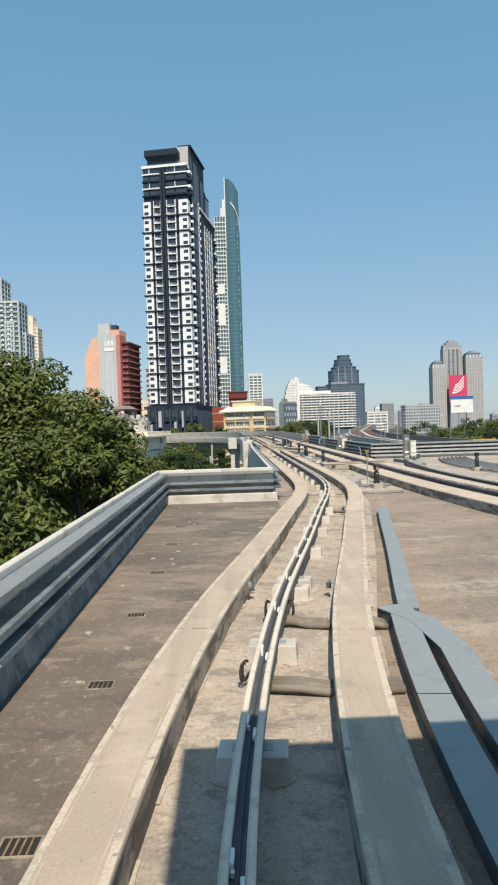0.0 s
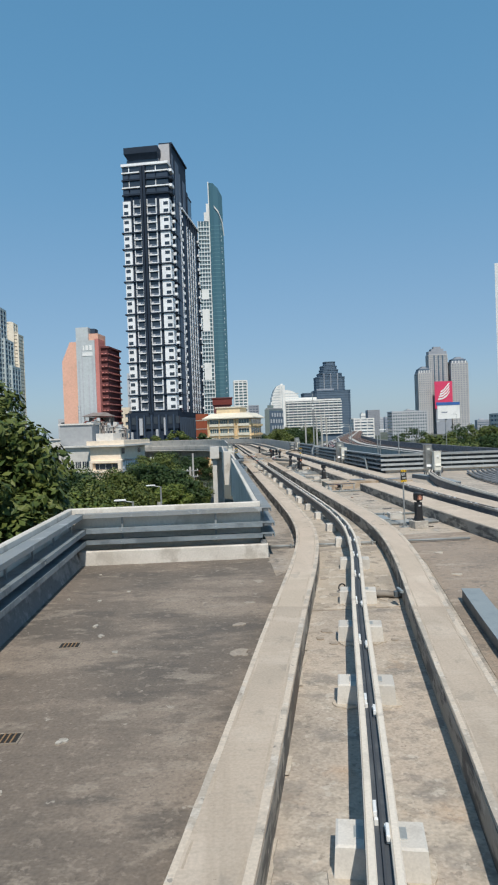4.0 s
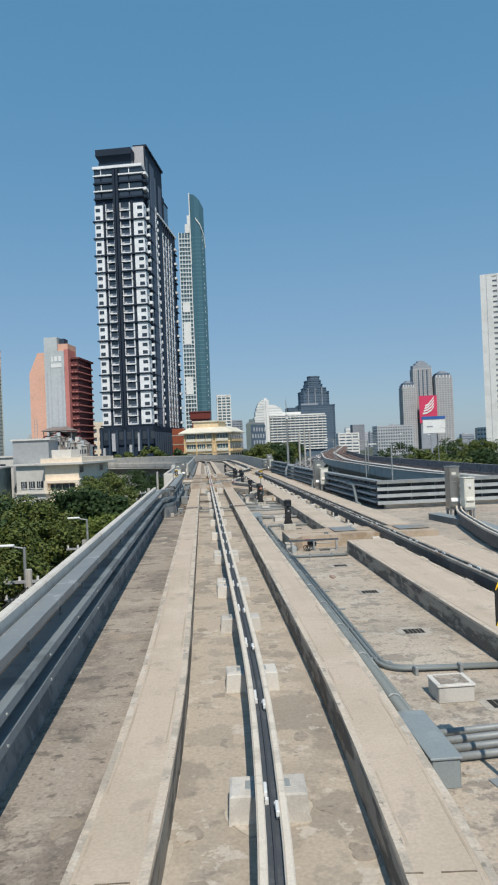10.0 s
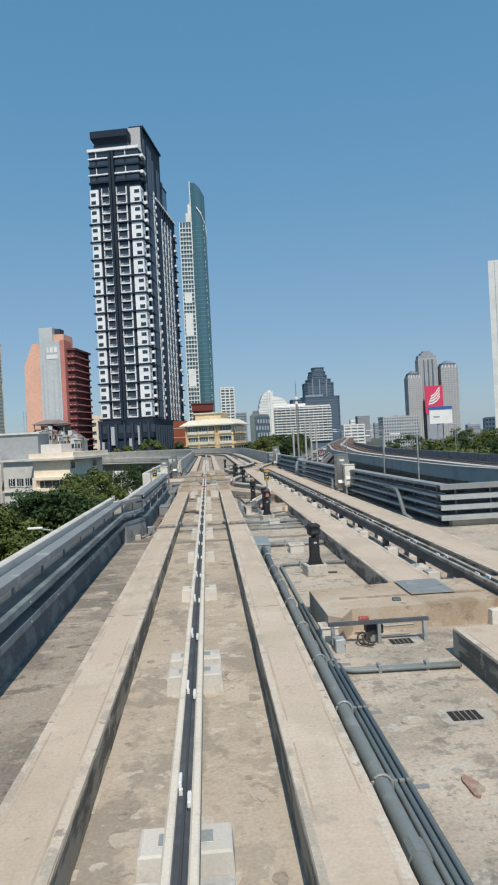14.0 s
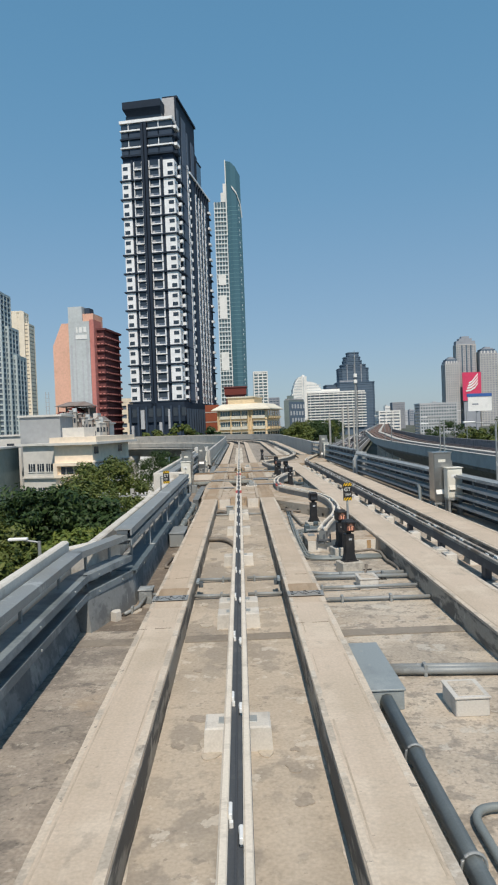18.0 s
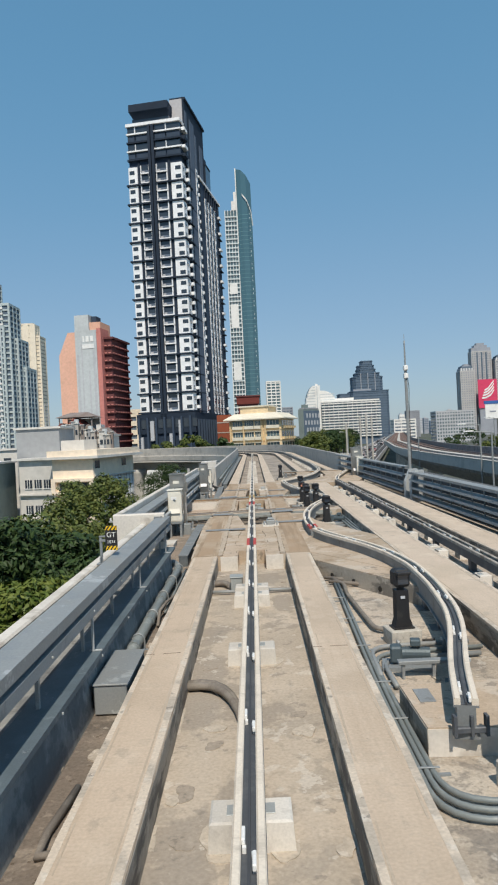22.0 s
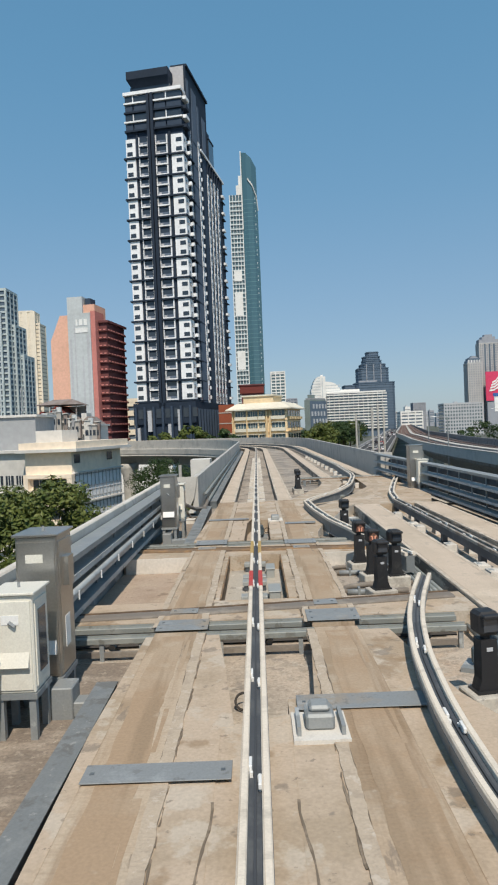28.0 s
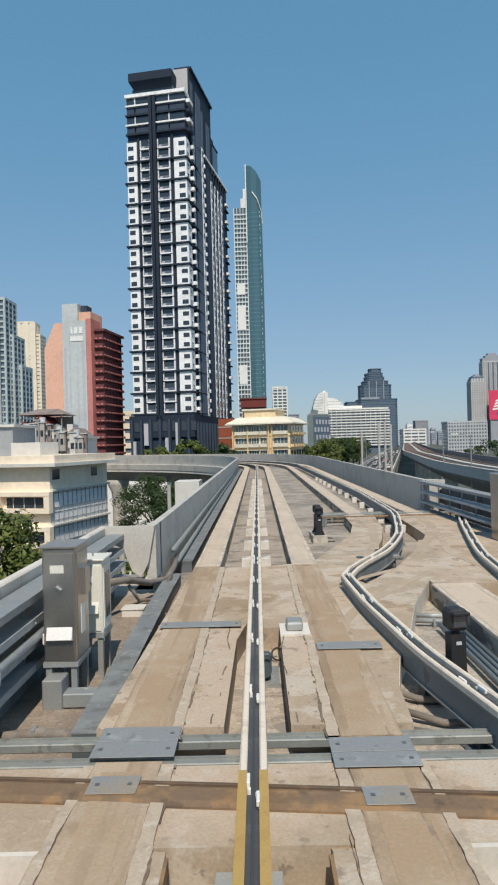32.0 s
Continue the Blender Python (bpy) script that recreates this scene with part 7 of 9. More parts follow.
aerial = thing("roof_aerial", "thin lattice aerial on a terrace roof", "aerial", at=(-31.5, 149, 4.9))
for dx in (-0.25, 0.25):
    sub("aerial_leg", boxm(dx - 0.04, dx + 0.04, -0.04, 0.04, -0.1, 4.2), "house_grey", aerial)
for k in range(6):
    sub("aerial_rung", boxm(-0.25, 0.25, -0.03, 0.03, 0.5 + k * 0.65, 0.56 + k * 0.65), "house_grey", aerial)
kiosk = thing("site_shelter", "white concrete box on a post beside the viaduct", "shelter", at=(-3.6, 101, 0))
sub("shelter_roof", boxm(-0.6, 0.65, -1.0, 1.0, -1.2, 0.42), "house_white", kiosk)
sub("shelter_post", boxm(-0.3, 0.3, -0.3, 0.3, -13, -1.2), "house_white", kiosk)


for x, y, w, d, z, mat in ((-9.6, 45, 3.2, 4.5, -7.0, "roofred"), (-7.0, 49, 2.6, 4.0, -7.6, "sheet"), (-9.4, 53, 2.8, 5.0, -7.2, "house_grey"), (-6.8, 58, 2.4, 5.0, -7.8, "sheet"), (-7.0, 36, 2.4, 5.0, -7.4, "house_grey")):
    t = thing("shop_house", "low street shop with a weathered lean-to roof", "house", "street shops", at=(x, y, 0))
    sub("body", boxm(0, w, 0, d, -13, z - 0.6), "shop", t)
    sub("lean_to_roof", sweep(bmesh.new(), [(w / 2, -0.4), (w / 2, d + 0.4)], [(-w / 2 - 0.3, z - 0.7), (w / 2 + 0.3, z - 0.1), (w / 2 + 0.3, z), (-w / 2 - 0.3, z - 0.6)]), mat, t)
    sub("shop_door", boxm(w * 0.3, w * 0.7, -0.06, 0.05, -13, -10.6), "house_grey", t)


# ---- trackside equipment ----
M["sign_base"] = material("signal_base", (0.50, 0.465, 0.405), 0.92, tones=(((0.33, 0.30, 0.265), 3.0, 0.5, 0.08, 0.75), ((0.60, 0.57, 0.51), 7.0, 0.57, 0.05, 0.6), ((0.20, 0.185, 0.165), 11.0, 0.63, 0.04, 0.6)), grain=30, bump=0.3, swing=0.25)


def signal(x, y, lit, turn=0.0, base=0.2, h=0.47):
    t = thing("track_signal", "black trackside signal with an orange arrow lens" if lit else "black trackside signal seen from its dark side", "signal", "trackside signals", at=(x, y, FLOOR), turn=turn)
    part("base_block", boxm(-0.19, 0.19, -0.17, 0.17, 0, base, bevel=0.012), "sign_base", t, "pale concrete base block")
    part("foot_flange", boxm(-0.13, 0.13, -0.1, 0.1, base, base + 0.02), "black", t)
    bm = bmesh.new()
    prof = [(-0.11, base + 0.02), (0.11, base + 0.02), (0.08, base + 0.12), (0.075, base + h), (-0.075, base + h), (-0.08, base + 0.12)]
    for yy in (-0.07, 0.07):
        vs = [bm.verts.new((px, yy, pz)) for px, pz in prof]
        bm.faces.new(vs)
    bm.verts.ensure_lookup_table()
    for i in range(6):
        bm.faces.new((bm.verts[i], bm.verts[(i + 1) % 6], bm.verts[6 + (i + 1) % 6], bm.verts[6 + i]))
    part("post", bm, "black", t)
    z = base + h
    part("neck", tube(bmesh.new(), [(0, 0, z), (0, 0, z + 0.05)], 0.045, 10), "black", t)
    head = part("signal_head", boxm(-0.10, 0.10, -0.10, 0.10, z + 0.04, z + 0.25, bevel=0.03), "black", t)
    part("hood", boxm(-0.085, 0.085, -0.16, -0.09, z + 0.20, z + 0.235, bevel=0.008), "black", head)
    if lit:
        part("lens", boxm(-0.07, 0.07, -0.106, -0.098, z + 0.07, z + 0.20), "signal_face", head, "pale glassy lens")
        bm = bmesh.new()
        for dx in (-0.022, 0.022):
            box(bm, dx - 0.010, dx + 0.010, -0.112, -0.105, z + 0.076, z + 0.15)
        bm.faces.new([bm.verts.new((u, -0.113, z + w)) for u, w in ((-0.052, 0.132), (0, 0.152), (0.052, 0.132), (0.052, 0.150), (0.008, 0.197), (-0.008, 0.197), (-0.052, 0.150))])
        part("arrow", bm, "lens", head, "salmon double arrow")
    else:
        part("lens", boxm(-0.065, 0.065, -0.106, -0.098, z + 0.08, z + 0.20), "glass", head)
    part("label_plate", boxm(-0.028, 0.028, -0.079, -0.069, z - 0.1, z - 0.068), "haze_light", t)
    part("cable", tube(bmesh.new(), [(0.1, 0.02, base + 0.1), (0.16, 0.0, 0.12), (0.22, -0.02, 0.03), (0.4, -0.02, 0.02)], 0.014, 6), "rubber", t)
    return t


M["signal_face"] = material("signal_face", (0.16, 0.075, 0.06), 0.3, bump=0.0)
for x, y, lit, turn in ((2.05, 23.5, True, 10), (2.06, 39.25, False, 8), (2.0, 48.9, True, 12), (1.93, 47.5, True, 14), (1.85, 52.42, False, 8), (1.81, 68.48, True, 8), (1.88, 67.55, True, 8), (1.82, 66.5, False, 12), (2.2, 67.35, False, 12),
                        (2.0, 71.95, False, 10), (2.05, 62.65, False, 10), (1.62, 82.7, False, 5), (1.62, 83.3, False, 5), (8.6, 30.5, False, 0)):
    signal(x, y, lit, turn)


def words(text, size, parent, mat, at, label):
    cu = bpy.data.curves.new("lettering", 'FONT')
    cu.body, cu.size, cu.align_x, cu.extrude = text, size, 'CENTER', 0.001
    tmp = bpy.data.objects.new("lettering", cu)
    scene.collection.objects.link(tmp)
    dg = bpy.context.evaluated_depsgraph_get()
    me = bpy.data.meshes.new_from_object(tmp.evaluated_get(dg))
    bpy.data.objects.remove(tmp)
    me.materials.clear()
    me.materials.append(M[mat])
    ob = new("lettering", me)
    ob.parent = parent
    ob.matrix_basis = pose(*at, 90, 0, 0)
    ob["label"] = label
    return ob


def marker(x, y, z0, zc, number, turn=0.0, foot=True, aside=0.0):
    t = thing("marker_board", "black marker board with yellow hazard stripes on a pole", "sign", "marker boards", at=(x, y, 0), turn=turn)
    part("pole", tube(bmesh.new(), [(aside, 0.02, z0), (aside, 0.02, zc + (0.12 if foot else 0.03))], 0.02, 10), "zinc", t)
    if aside:
        part("arm", boxm(aside - 0.02, 0.02, -0.004, 0.03, zc - 0.05, zc - 0.02, bevel=0.004), "zinc", t)
        part("arm", boxm(aside - 0.02, 0.02, -0.004, 0.03, zc + 0.01, zc + 0.03, bevel=0.004), "zinc", t)
        part("foot_plate", boxm(aside - 0.05, aside + 0.06, -0.06, 0.08, z0, z0 + 0.02, bevel=0.004), "zinc", t)
        part("gusset", boxm(aside - 0.008, aside + 0.008, -0.05, 0.06, z0 + 0.02, z0 + 0.10, bevel=0.003), "zinc", t)
    if foot:
        part("foot_plate", boxm(-0.12, 0.12, -0.08, 0.12, z0, z0 + 0.015), "zinc", t)
        for dx in (-0.045, 0.045):
            part("gusset", sweep(bmesh.new(), [(dx - 0.004, 0.02), (dx + 0.004, 0.02)], [(-0.05, z0), (0.05, z0), (0.02, z0 + 0.12), (-0.02, z0 + 0.12)]), "zinc", t)
    b = part("board", boxm(-0.081, 0.081, -0.012, -0.004, zc - 0.16, zc + 0.16, bevel=0.002), "black", t)
    for zz in (zc + 0.105, zc - 0.16):
        for k in range(4):
            x0 = -0.081 + k * 0.05
            bm = bmesh.new()
            pts = [(max(-0.081, min(0.081, px)), -0.015, pz) for px, pz in ((x0 - 0.02, zz), (x0 + 0.008, zz), (x0 + 0.05, zz + 0.055), (x0 + 0.022, zz + 0.055))]
            bm.faces.new([bm.verts.new(p) for p in pts])
            part("hazard_stripe", bm, "yellow", b, "yellow diagonal stripe")
    words("GT", 0.092, b, "clip", (0, -0.016, zc + 0.012), "white letters GT")
    words(number, 0.058, b, "clip", (0, -0.016, zc - 0.07), "white number " + number)
    return t


marker(1.74, 23.7, FLOOR, 1.05, "1024", 8)
marker(2.02, 48.05, FLOOR, 1.05, "1044", 8)
marker(-1.80, 53.05, 0.74, 1.085, "1031", -3, foot=False, aside=-0.15)


def cabinet(x, y, z0, z1, w, d, mat, label, turn=0.0, legs=True, window=False):
    t = thing("equipment_cabinet", label, "cabinet", "equipment cabinets", at=(x, y, FLOOR), turn=turn)
    body = part("body", boxm(-w / 2, w / 2, -d / 2, d / 2, z0, z1, bevel=0.012), mat, t)
    if legs:
        for lx in (-w / 2 + 0.04, w / 2 - 0.04):
            for ly in (-d / 2 + 0.04, d / 2 - 0.04):
                part("leg", boxm(lx - 0.03, lx + 0.03, ly - 0.03, ly + 0.03, 0, z0), "zinc", t)
        part("base_frame", boxm(-w / 2 - 0.01, w / 2 + 0.01, -d / 2 - 0.01, d / 2 + 0.01, z0 - 0.05, z0), "zinc", t)
    door = part("door", boxm(-w / 2 + 0.02, w / 2 - 0.02, -d / 2 - 0.012, -d / 2, z0 + 0.03, z1 - 0.05, bevel=0.004), mat, t)
    part("handle", tube(bmesh.new(), [(-0.02, -d / 2 - 0.03, (z0 + z1) / 2 + 0.2), (0.03, -d / 2 - 0.03, (z0 + z1) / 2 + 0.16)], 0.018, 8), "zinc", door, "chrome handle")
    part("name_plate", boxm(-w / 4, w / 6, -d / 2 - 0.017, -d / 2 - 0.012, z1 - 0.25, z1 - 0.17), "clip" if window else "cream", door)
    part("vent_hood", sweep(bmesh.new(), [(-w / 2 + 0.04, -d / 2 - 0.012), (w / 2 - 0.04, -d / 2 - 0.012)], [(0, z0 + 0.22), (0, z0 + 0.36), (0.05, z0 + 0.24)]), "clip" if not window else mat, door)
    part("roof", boxm(-w / 2 - 0.025, w / 2 + 0.025, -d / 2 - 0.03, d / 2 + 0.025, z1, z1 + 0.025, bevel=0.006), mat, t)
    s = part("side_panel", boxm(w / 2, w / 2 + 0.01, -d / 2 + 0.04, d / 2 - 0.04, z0 + 0.05, z1 - 0.06), mat, t)
    if window:
        part("side_window", boxm(w / 2 + 0.008, w / 2 + 0.016, -d / 4, d / 4, z0 + 0.15, z1 - 0.15, bevel=0.003), "glass", s)
    else:
        part("side_box", boxm(w / 2 + 0.01, w / 2 + 0.07, -d / 4, d / 8, z1 - 0.5, z1 - 0.22), mat, s)
        part("notice", boxm(w / 2 + 0.01, w / 2 + 0.014, -d / 5, d / 10, z0 + 0.25, z0 + 0.55), "clip", s, "white paper notice")
    part("eye_bolt", tube(bmesh.new(), [(0, 0, z1 + 0.02), (0, 0, z1 + 0.07)], 0.012, 6), "zinc", t)
    return t


STEEL = "stainless steel equipment cabinet on a galvanised frame"
CREAM = "cream enamelled cabinet with a side window on legs"
cabinet(-2.06, 62.6, 0.42, 1.27, 0.36, 0.40, "cream", CREAM, window=True)
cabinet(-2.06, 63.35, 0.3, 1.66, 0.40, 0.50, "stainless", STEEL)
cabinet(-1.98, 72.35, 0.42, 1.58, 0.34, 0.50, "stainless", STEEL)
cabinet(-1.86, 73.05, 0.5, 1.32, 0.30, 0.42, "cream", CREAM, window=True)
cabinet(5.65, 54.6, 0.3, 1.66, 0.48, 0.5, "stainless", STEEL)
cabinet(5.85, 54.1, 0.45, 1.26, 0.40, 0.34, "cream", CREAM, window=True)
cabinet(7.9, 39.9, 0.35, 1.3, 0.34, 0.36, "cream", CREAM, window=True)
cabinet(7.6, 40.4, 0.3, 1.65, 0.34, 0.4, "stainless", STEEL)
cabinet(5.6, 80.5, 0.3, 1.76, 0.46, 0.5, "stainless", STEEL)
cabinet(5.72, 80.0, 0.5, 1.28, 0.34, 0.34, "cream", CREAM, window=True)
for x, y in ((-1.98, 73.95), (-1.75, 64.85)):
    bxs = thing("cable_box", "galvanised cable entry box below the cabinet", "box", "cable entry boxes", at=(x, y - 1.9, FLOOR))
    part("box_body", boxm(-0.14, 0.06, -0.15, 0.12, 0, 0.3, bevel=0.01), "zinc", bxs)
    part("box_arm", boxm(0.06, 0.5, -0.14, 0.06, 0.02, 0.16, bevel=0.01), "zinc", bxs)


def steel_box(x0, x1, y0, y1, z0, z1, label="grey steel trunking box on the deck", mat="trough", name="trunking_box"):
    t = thing(name, label, "box", "trunking boxes")
    part("box_body", boxm(x0, x1, y0, y1, z0, z1 - 0.02, bevel=0.01), mat, t)
    part("lid", boxm(x0 - 0.012, x1 + 0.012, y0 - 0.012, y1 + 0.012, z1 - 0.02, z1, bevel=0.005), mat, t)
    if name == "inspection_box":
        part("recess", boxm(x0 + 0.035, x1 - 0.035, y0 + 0.035, y1 - 0.035, z1, z1 + 0.003), "deck_grey", t)
    return t


for y0, y1, x0 in ((57.55, 64.3, -2.5), (70.8, 77.0, -2.45)):
    part("floor_slab", boxm(x0, -1.18, y0, y1, FLOOR, FLOOR + 0.009), "deck_brown", deck, "brown dirty strip beside the slab")
steel_box(-1.52, -1.2, 50.6, 51.65, -0.28, 0.02, "pale galvanised box beside the pad", "zinc")
steel_box(1.2, 1.5, 41.8, 43.1, FLOOR, -0.1)
steel_box(-1.5, -1.3, 45.9, 46.15, FLOOR, -0.08, "small grey junction box by the cable rack", "zinc", "junction_box")
steel_box(1.15, 1.37, 23.72, 24.6, FLOOR, -0.06)
steel_box(-0.36, -0.16, 55.5, 55.75, FLOOR, -0.02, "small grey junction box with flexible conduits", "beige_box", "junction_box")
steel_box(0.19, 0.36, 66.6, 67.08, -0.3, -0.10, "grey switch control box in the pit", "beige_box", "junction_box")
part("floor_slab", boxm(-2.45, -1.28, 65.9, 69.04, FLOOR, FLOOR + 0.012), "pit_brown", sw, "brown stained pit floor")
part("floor_slab", boxm(-0.48, 0.43, 65.9, 69.04, FLOOR, FLOOR + 0.012), "pit_floor", sw, "pale grey pit floor")
for x0, x1, y0, y1 in ((-2.4, -1.17, 69.055, 69.097), (1.2, 2.75, 69.055, 69.097), (-0.62, -0.28, 57.455, 57.497), (0.28, 0.62, 57.455, 57.497)):
    part("step_face", boxm(x0, x1, y0, y1, FLOOR, -0.022), "white_wall", sw, "pale lime-washed step face")
part("rust_stain", boxm(0.45, 0.66, 69.05, 69.09, FLOOR + 0.02, -0.03), "rust_face", sw, "rust-stained step face")
part("floor_slab", boxm(1.175, 2.78, 65.9, 69.04, FLOOR, FLOOR + 0.011), "deck_left", sw, "grey-brown recessed floor by the signals")
part("slab_side", boxm(1.1685, 1.1735, 65.88, 69.03, FLOOR, -0.03), "mould_side", sw, "stained slab side")
for x in (-0.49, 0.44):
    ang = thing("pit_angle", "rusty steel angle along the pit side", "angle", "pit angles")
    part("angle_leg", boxm(x - 0.012, x + 0.012, 65.9, 69.0, -0.12, -0.014), "rust_pipe", ang)
for y in (66.45, 67.4, 67.75, 68.85):
    cr = thing("beam_chair", "dark steel cross chair under the guide beam", "bracket", "beam chairs")
    part("cross_plate", boxm(-0.22, 0.165, y, y + 0.2, -0.20, -0.13, bevel=0.006), "beige_box", cr)
    for x in (-0.2, 0.09):
        part("chair_leg", boxm(x, x + 0.06, y + 0.02, y + 0.18, FLOOR, -0.20), "web", cr)
steel_box(0.17, 0.31, 68.3, 68.75, -0.3, -0.12, "grey switch control box in the pit", "beige_box", "junction_box")
steel_box(-2.05, -1.72, 75.5, 75.8, FLOOR, -0.17, "white concrete block on the deck", "block", "concrete_block")
steel_box(-2.25, -1.9, 60.45, 61.15, FLOOR, -0.17, "white concrete block on the deck", "block", "concrete_block")
for x0, x1, y0, y1 in ((1.76, 2.12, 25.3, 25.62), (1.9, 2.2, 41.6, 42.0), (1.88, 2.17, 46.2, 46.6), (1.5, 1.75, 35.25, 35.5)):
    steel_box(x0, x1, y0, y1, FLOOR, -0.12, "square concrete inspection box with a pale rim", "block", "inspection_box")
bigb = thing("buffer_block", "concrete buffer block under the switch rail end", "block")
part("block_body", prism(bmesh.new(), [(1.415, 49.5), (2.79, 49.44), (2.79, 50.5), (1.39, 50.42)], FLOOR, -0.06), "slab", bigb)
part("front_face", prism(bmesh.new(), [(1.413, 49.494), (2.79, 49.434), (2.79, 49.44), (1.413, 49.5)], FLOOR, -0.075), "white_wall", bigb, "pale lime-streaked front face")
part("side_face", prism(bmesh.new(), [(1.384, 50.42), (1.409, 49.5), (1.415, 49.5), (1.39, 50.42)], FLOOR, -0.075), "mould_side", bigb, "mould-stained side")
part("top_plate", boxm(1.48, 1.62, 50.0, 50.3, -0.06, -0.052), "plate", bigb, "blue-grey steel plate")
part("rust_run", boxm(2.6, 2.68, 49.424, 49.436, -0.25, -0.09), "rust_face", bigb, "rust run down the front")
part("rail_shoe", boxm(1.60, 1.85, 49.37, 49.42, -0.07, -0.02, bevel=0.008), "web", bigb, "dark steel shoe holding the rail end")
for x in (1.59, 1.72, 1.84):
    part("shoe_fin", boxm(x, x + 0.025, 49.36, 49.43, -0.09, 0.07), "web", bigb)
pb = thing("switch_lock_box", "galvanised switch lock box on a pale plate", "switch machine")
part("base_plate", boxm(0.28, 0.7, 61.55, 62.05, -0.012, 0.02), "block", pb)
part("lock_body", boxm(0.38, 0.6, 61.7, 61.95, 0.02, 0.14, bevel=0.02), "zinc", pb)
part("lock_cap", boxm(0.41, 0.57, 61.74, 61.91, 0.14, 0.19, bevel=0.02), "zinc", pb)
for dx in (0.31, 0.64):
    part("bracket", boxm(dx, dx + 0.03, 61.62, 61.98, 0.02, 0.09), "zinc", pb)
pb2 = thing("switch_lock_box", "galvanised switch lock box on a pale plate", "switch machine")
part("base_plate", boxm(0.3, 0.66, 73.3, 73.8, -0.012, 0.015), "block", pb2)
part("lock_body", boxm(0.38, 0.58, 73.4, 73.7, 0.015, 0.12, bevel=0.02), "zinc", pb2)


def motor(x, y, turn):
    t = thing("switch_motor", "blue-grey ribbed electric switch motor", "motor", "switch motors", at=(x, y, FLOOR), turn=turn)
    part("barrel", tube(bmesh.new(), [(0, -0.16, 0.16), (0, 0.14, 0.16)], 0.068, 14), "motor", t, smooth=False)
    for k in range(7):
        part("fin", tube(bmesh.new(), [(0, -0.12 + k * 0.035, 0.16), (0, -0.108 + k * 0.035, 0.16)], 0.078, 14), "motor", t)
    part("gearbox", boxm(-0.08, 0.08, 0.14, 0.27, 0.07, 0.25, bevel=0.02), "motor", t)
    part("terminal_box", boxm(-0.06, 0.06, -0.06, 0.05, 0.25, 0.32, bevel=0.01), "motor", t)
    part("bed_frame", boxm(-0.16, 0.16, -0.2, 0.36, 0.0, 0.05), "zinc", t)
    return t


motor(1.80, 51.55, 80)
bench = thing("switch_bench", "galvanised bench frame beside the switch motor", "frame")
part("top_rail", boxm(1.54, 2.3, 51.18, 51.28, -0.14, -0.10, bevel=0.006), "zinc", bench)
for x in (1.58, 1.9, 2.25):
    part("leg", boxm(x, x + 0.03, 51.2, 51.25, FLOOR, -0.14), "zinc", bench)
motor(2.5, 63.6, 60)
motor(2.6, 35.9, 80)
motor(0.1, 72.6, 0)
motor(2.05, 78.6, 30)


def trough(line, s0, s1, z1, label, mat="trough"):
    t = thing("cable_trough", label, "cable trough", "cable troughs")
    part("channel", sweep(bmesh.new(), line, rect(s0, s1, FLOOR, z1 - 0.015)), "zinc_dark", t)
    n = max(1, len(line) // 6)
    for k in range(0, len(line) - 1, 6):
        part("cover", sweep(bmesh.new(), line[k:k + 7], rect(s0 - 0.012, s1 + 0.012, z1 - 0.012, z1)), mat, t, "grey painted cover plate")
    return t


near = [p for p in A_NEAR if -12 <= p[1] <= 6.0]
mid_ = [p for p in A_NEAR if 6.0 <= p[1] <= 16.6]
trough(near, 1.42, 1.70, -0.1, "blue-grey steel cable trough beside the running pad")
trough([(x + 2.01, y) for x, y in near if y < 4.4] + [(-1.33, 5.1), (-1.62, 5.75)], -0.15, 0.15, -0.095, "blue-grey steel cable trough beside the running pad")
trough(mid_, 1.55, 1.80, -0.12, "blue-grey steel cable trough beside the running pad")
trough([(-1.425, 58.1), (-1.43, 60), (-1.43, 61.5), (-1.43, 63.1)], -0.09, 0.09, -0.06, "galvanised cable trough beside the slab", "worn_cover")
trough([(-1.40, 70.8), (-1.43, 72.5), (-1.5, 76.5), (-1.5, 77.7)], -0.12, 0.11, -0.06, "galvanised cable trough beside the slab", "worn_cover")
trough([(-1.45, 79), (-1.45, 90), (-1.45, 110), (-1.45, 127)], -0.14, 0.14, -0.06, "galvanised cable trough along the parapet", "worn_cover")
trough([(7.0, 34.6), (7.2, 38), (6.9, 40.2)], -0.2, 0.2, -0.1, "grey steel cable trough on the deck", "trough")


def conduit(lines, r, label, mat="pipe", clamps=(), name="conduit"):
    t = thing(name, label, "conduit", "conduits")
    for ln in lines:
        part("pipe", tube(bmesh.new(), ln, r, 8), mat, t, smooth=True)
    for x, y in clamps:
        part("clamp", boxm(x - 0.018, x + 0.018, y - 0.05, y + 0.05, FLOOR, FLOOR + 2 * r + 0.05, bevel=0.004), "zinc", t)
    return t


def strap(x, y, z, r, parent, mat="zinc"):
    """A steel strap over a pipe that runs along y, with two feet on the deck."""
    pts = [(x - r - 0.008, y, FLOOR + 0.012)] + [(x - (r + 0.008) * math.cos(a), y, z + (r + 0.008) * math.sin(a)) for a in np.linspace(0, math.pi, 9)] + [(x + r + 0.008, y, FLOOR + 0.012)]
    part("strap", tube(bmesh.new(), pts, 0.011, 6), mat, parent)
    part("strap_foot", boxm(x - r - 0.05, x + r + 0.05, y - 0.02, y + 0.02, FLOOR, FLOOR + 0.012), mat, parent)


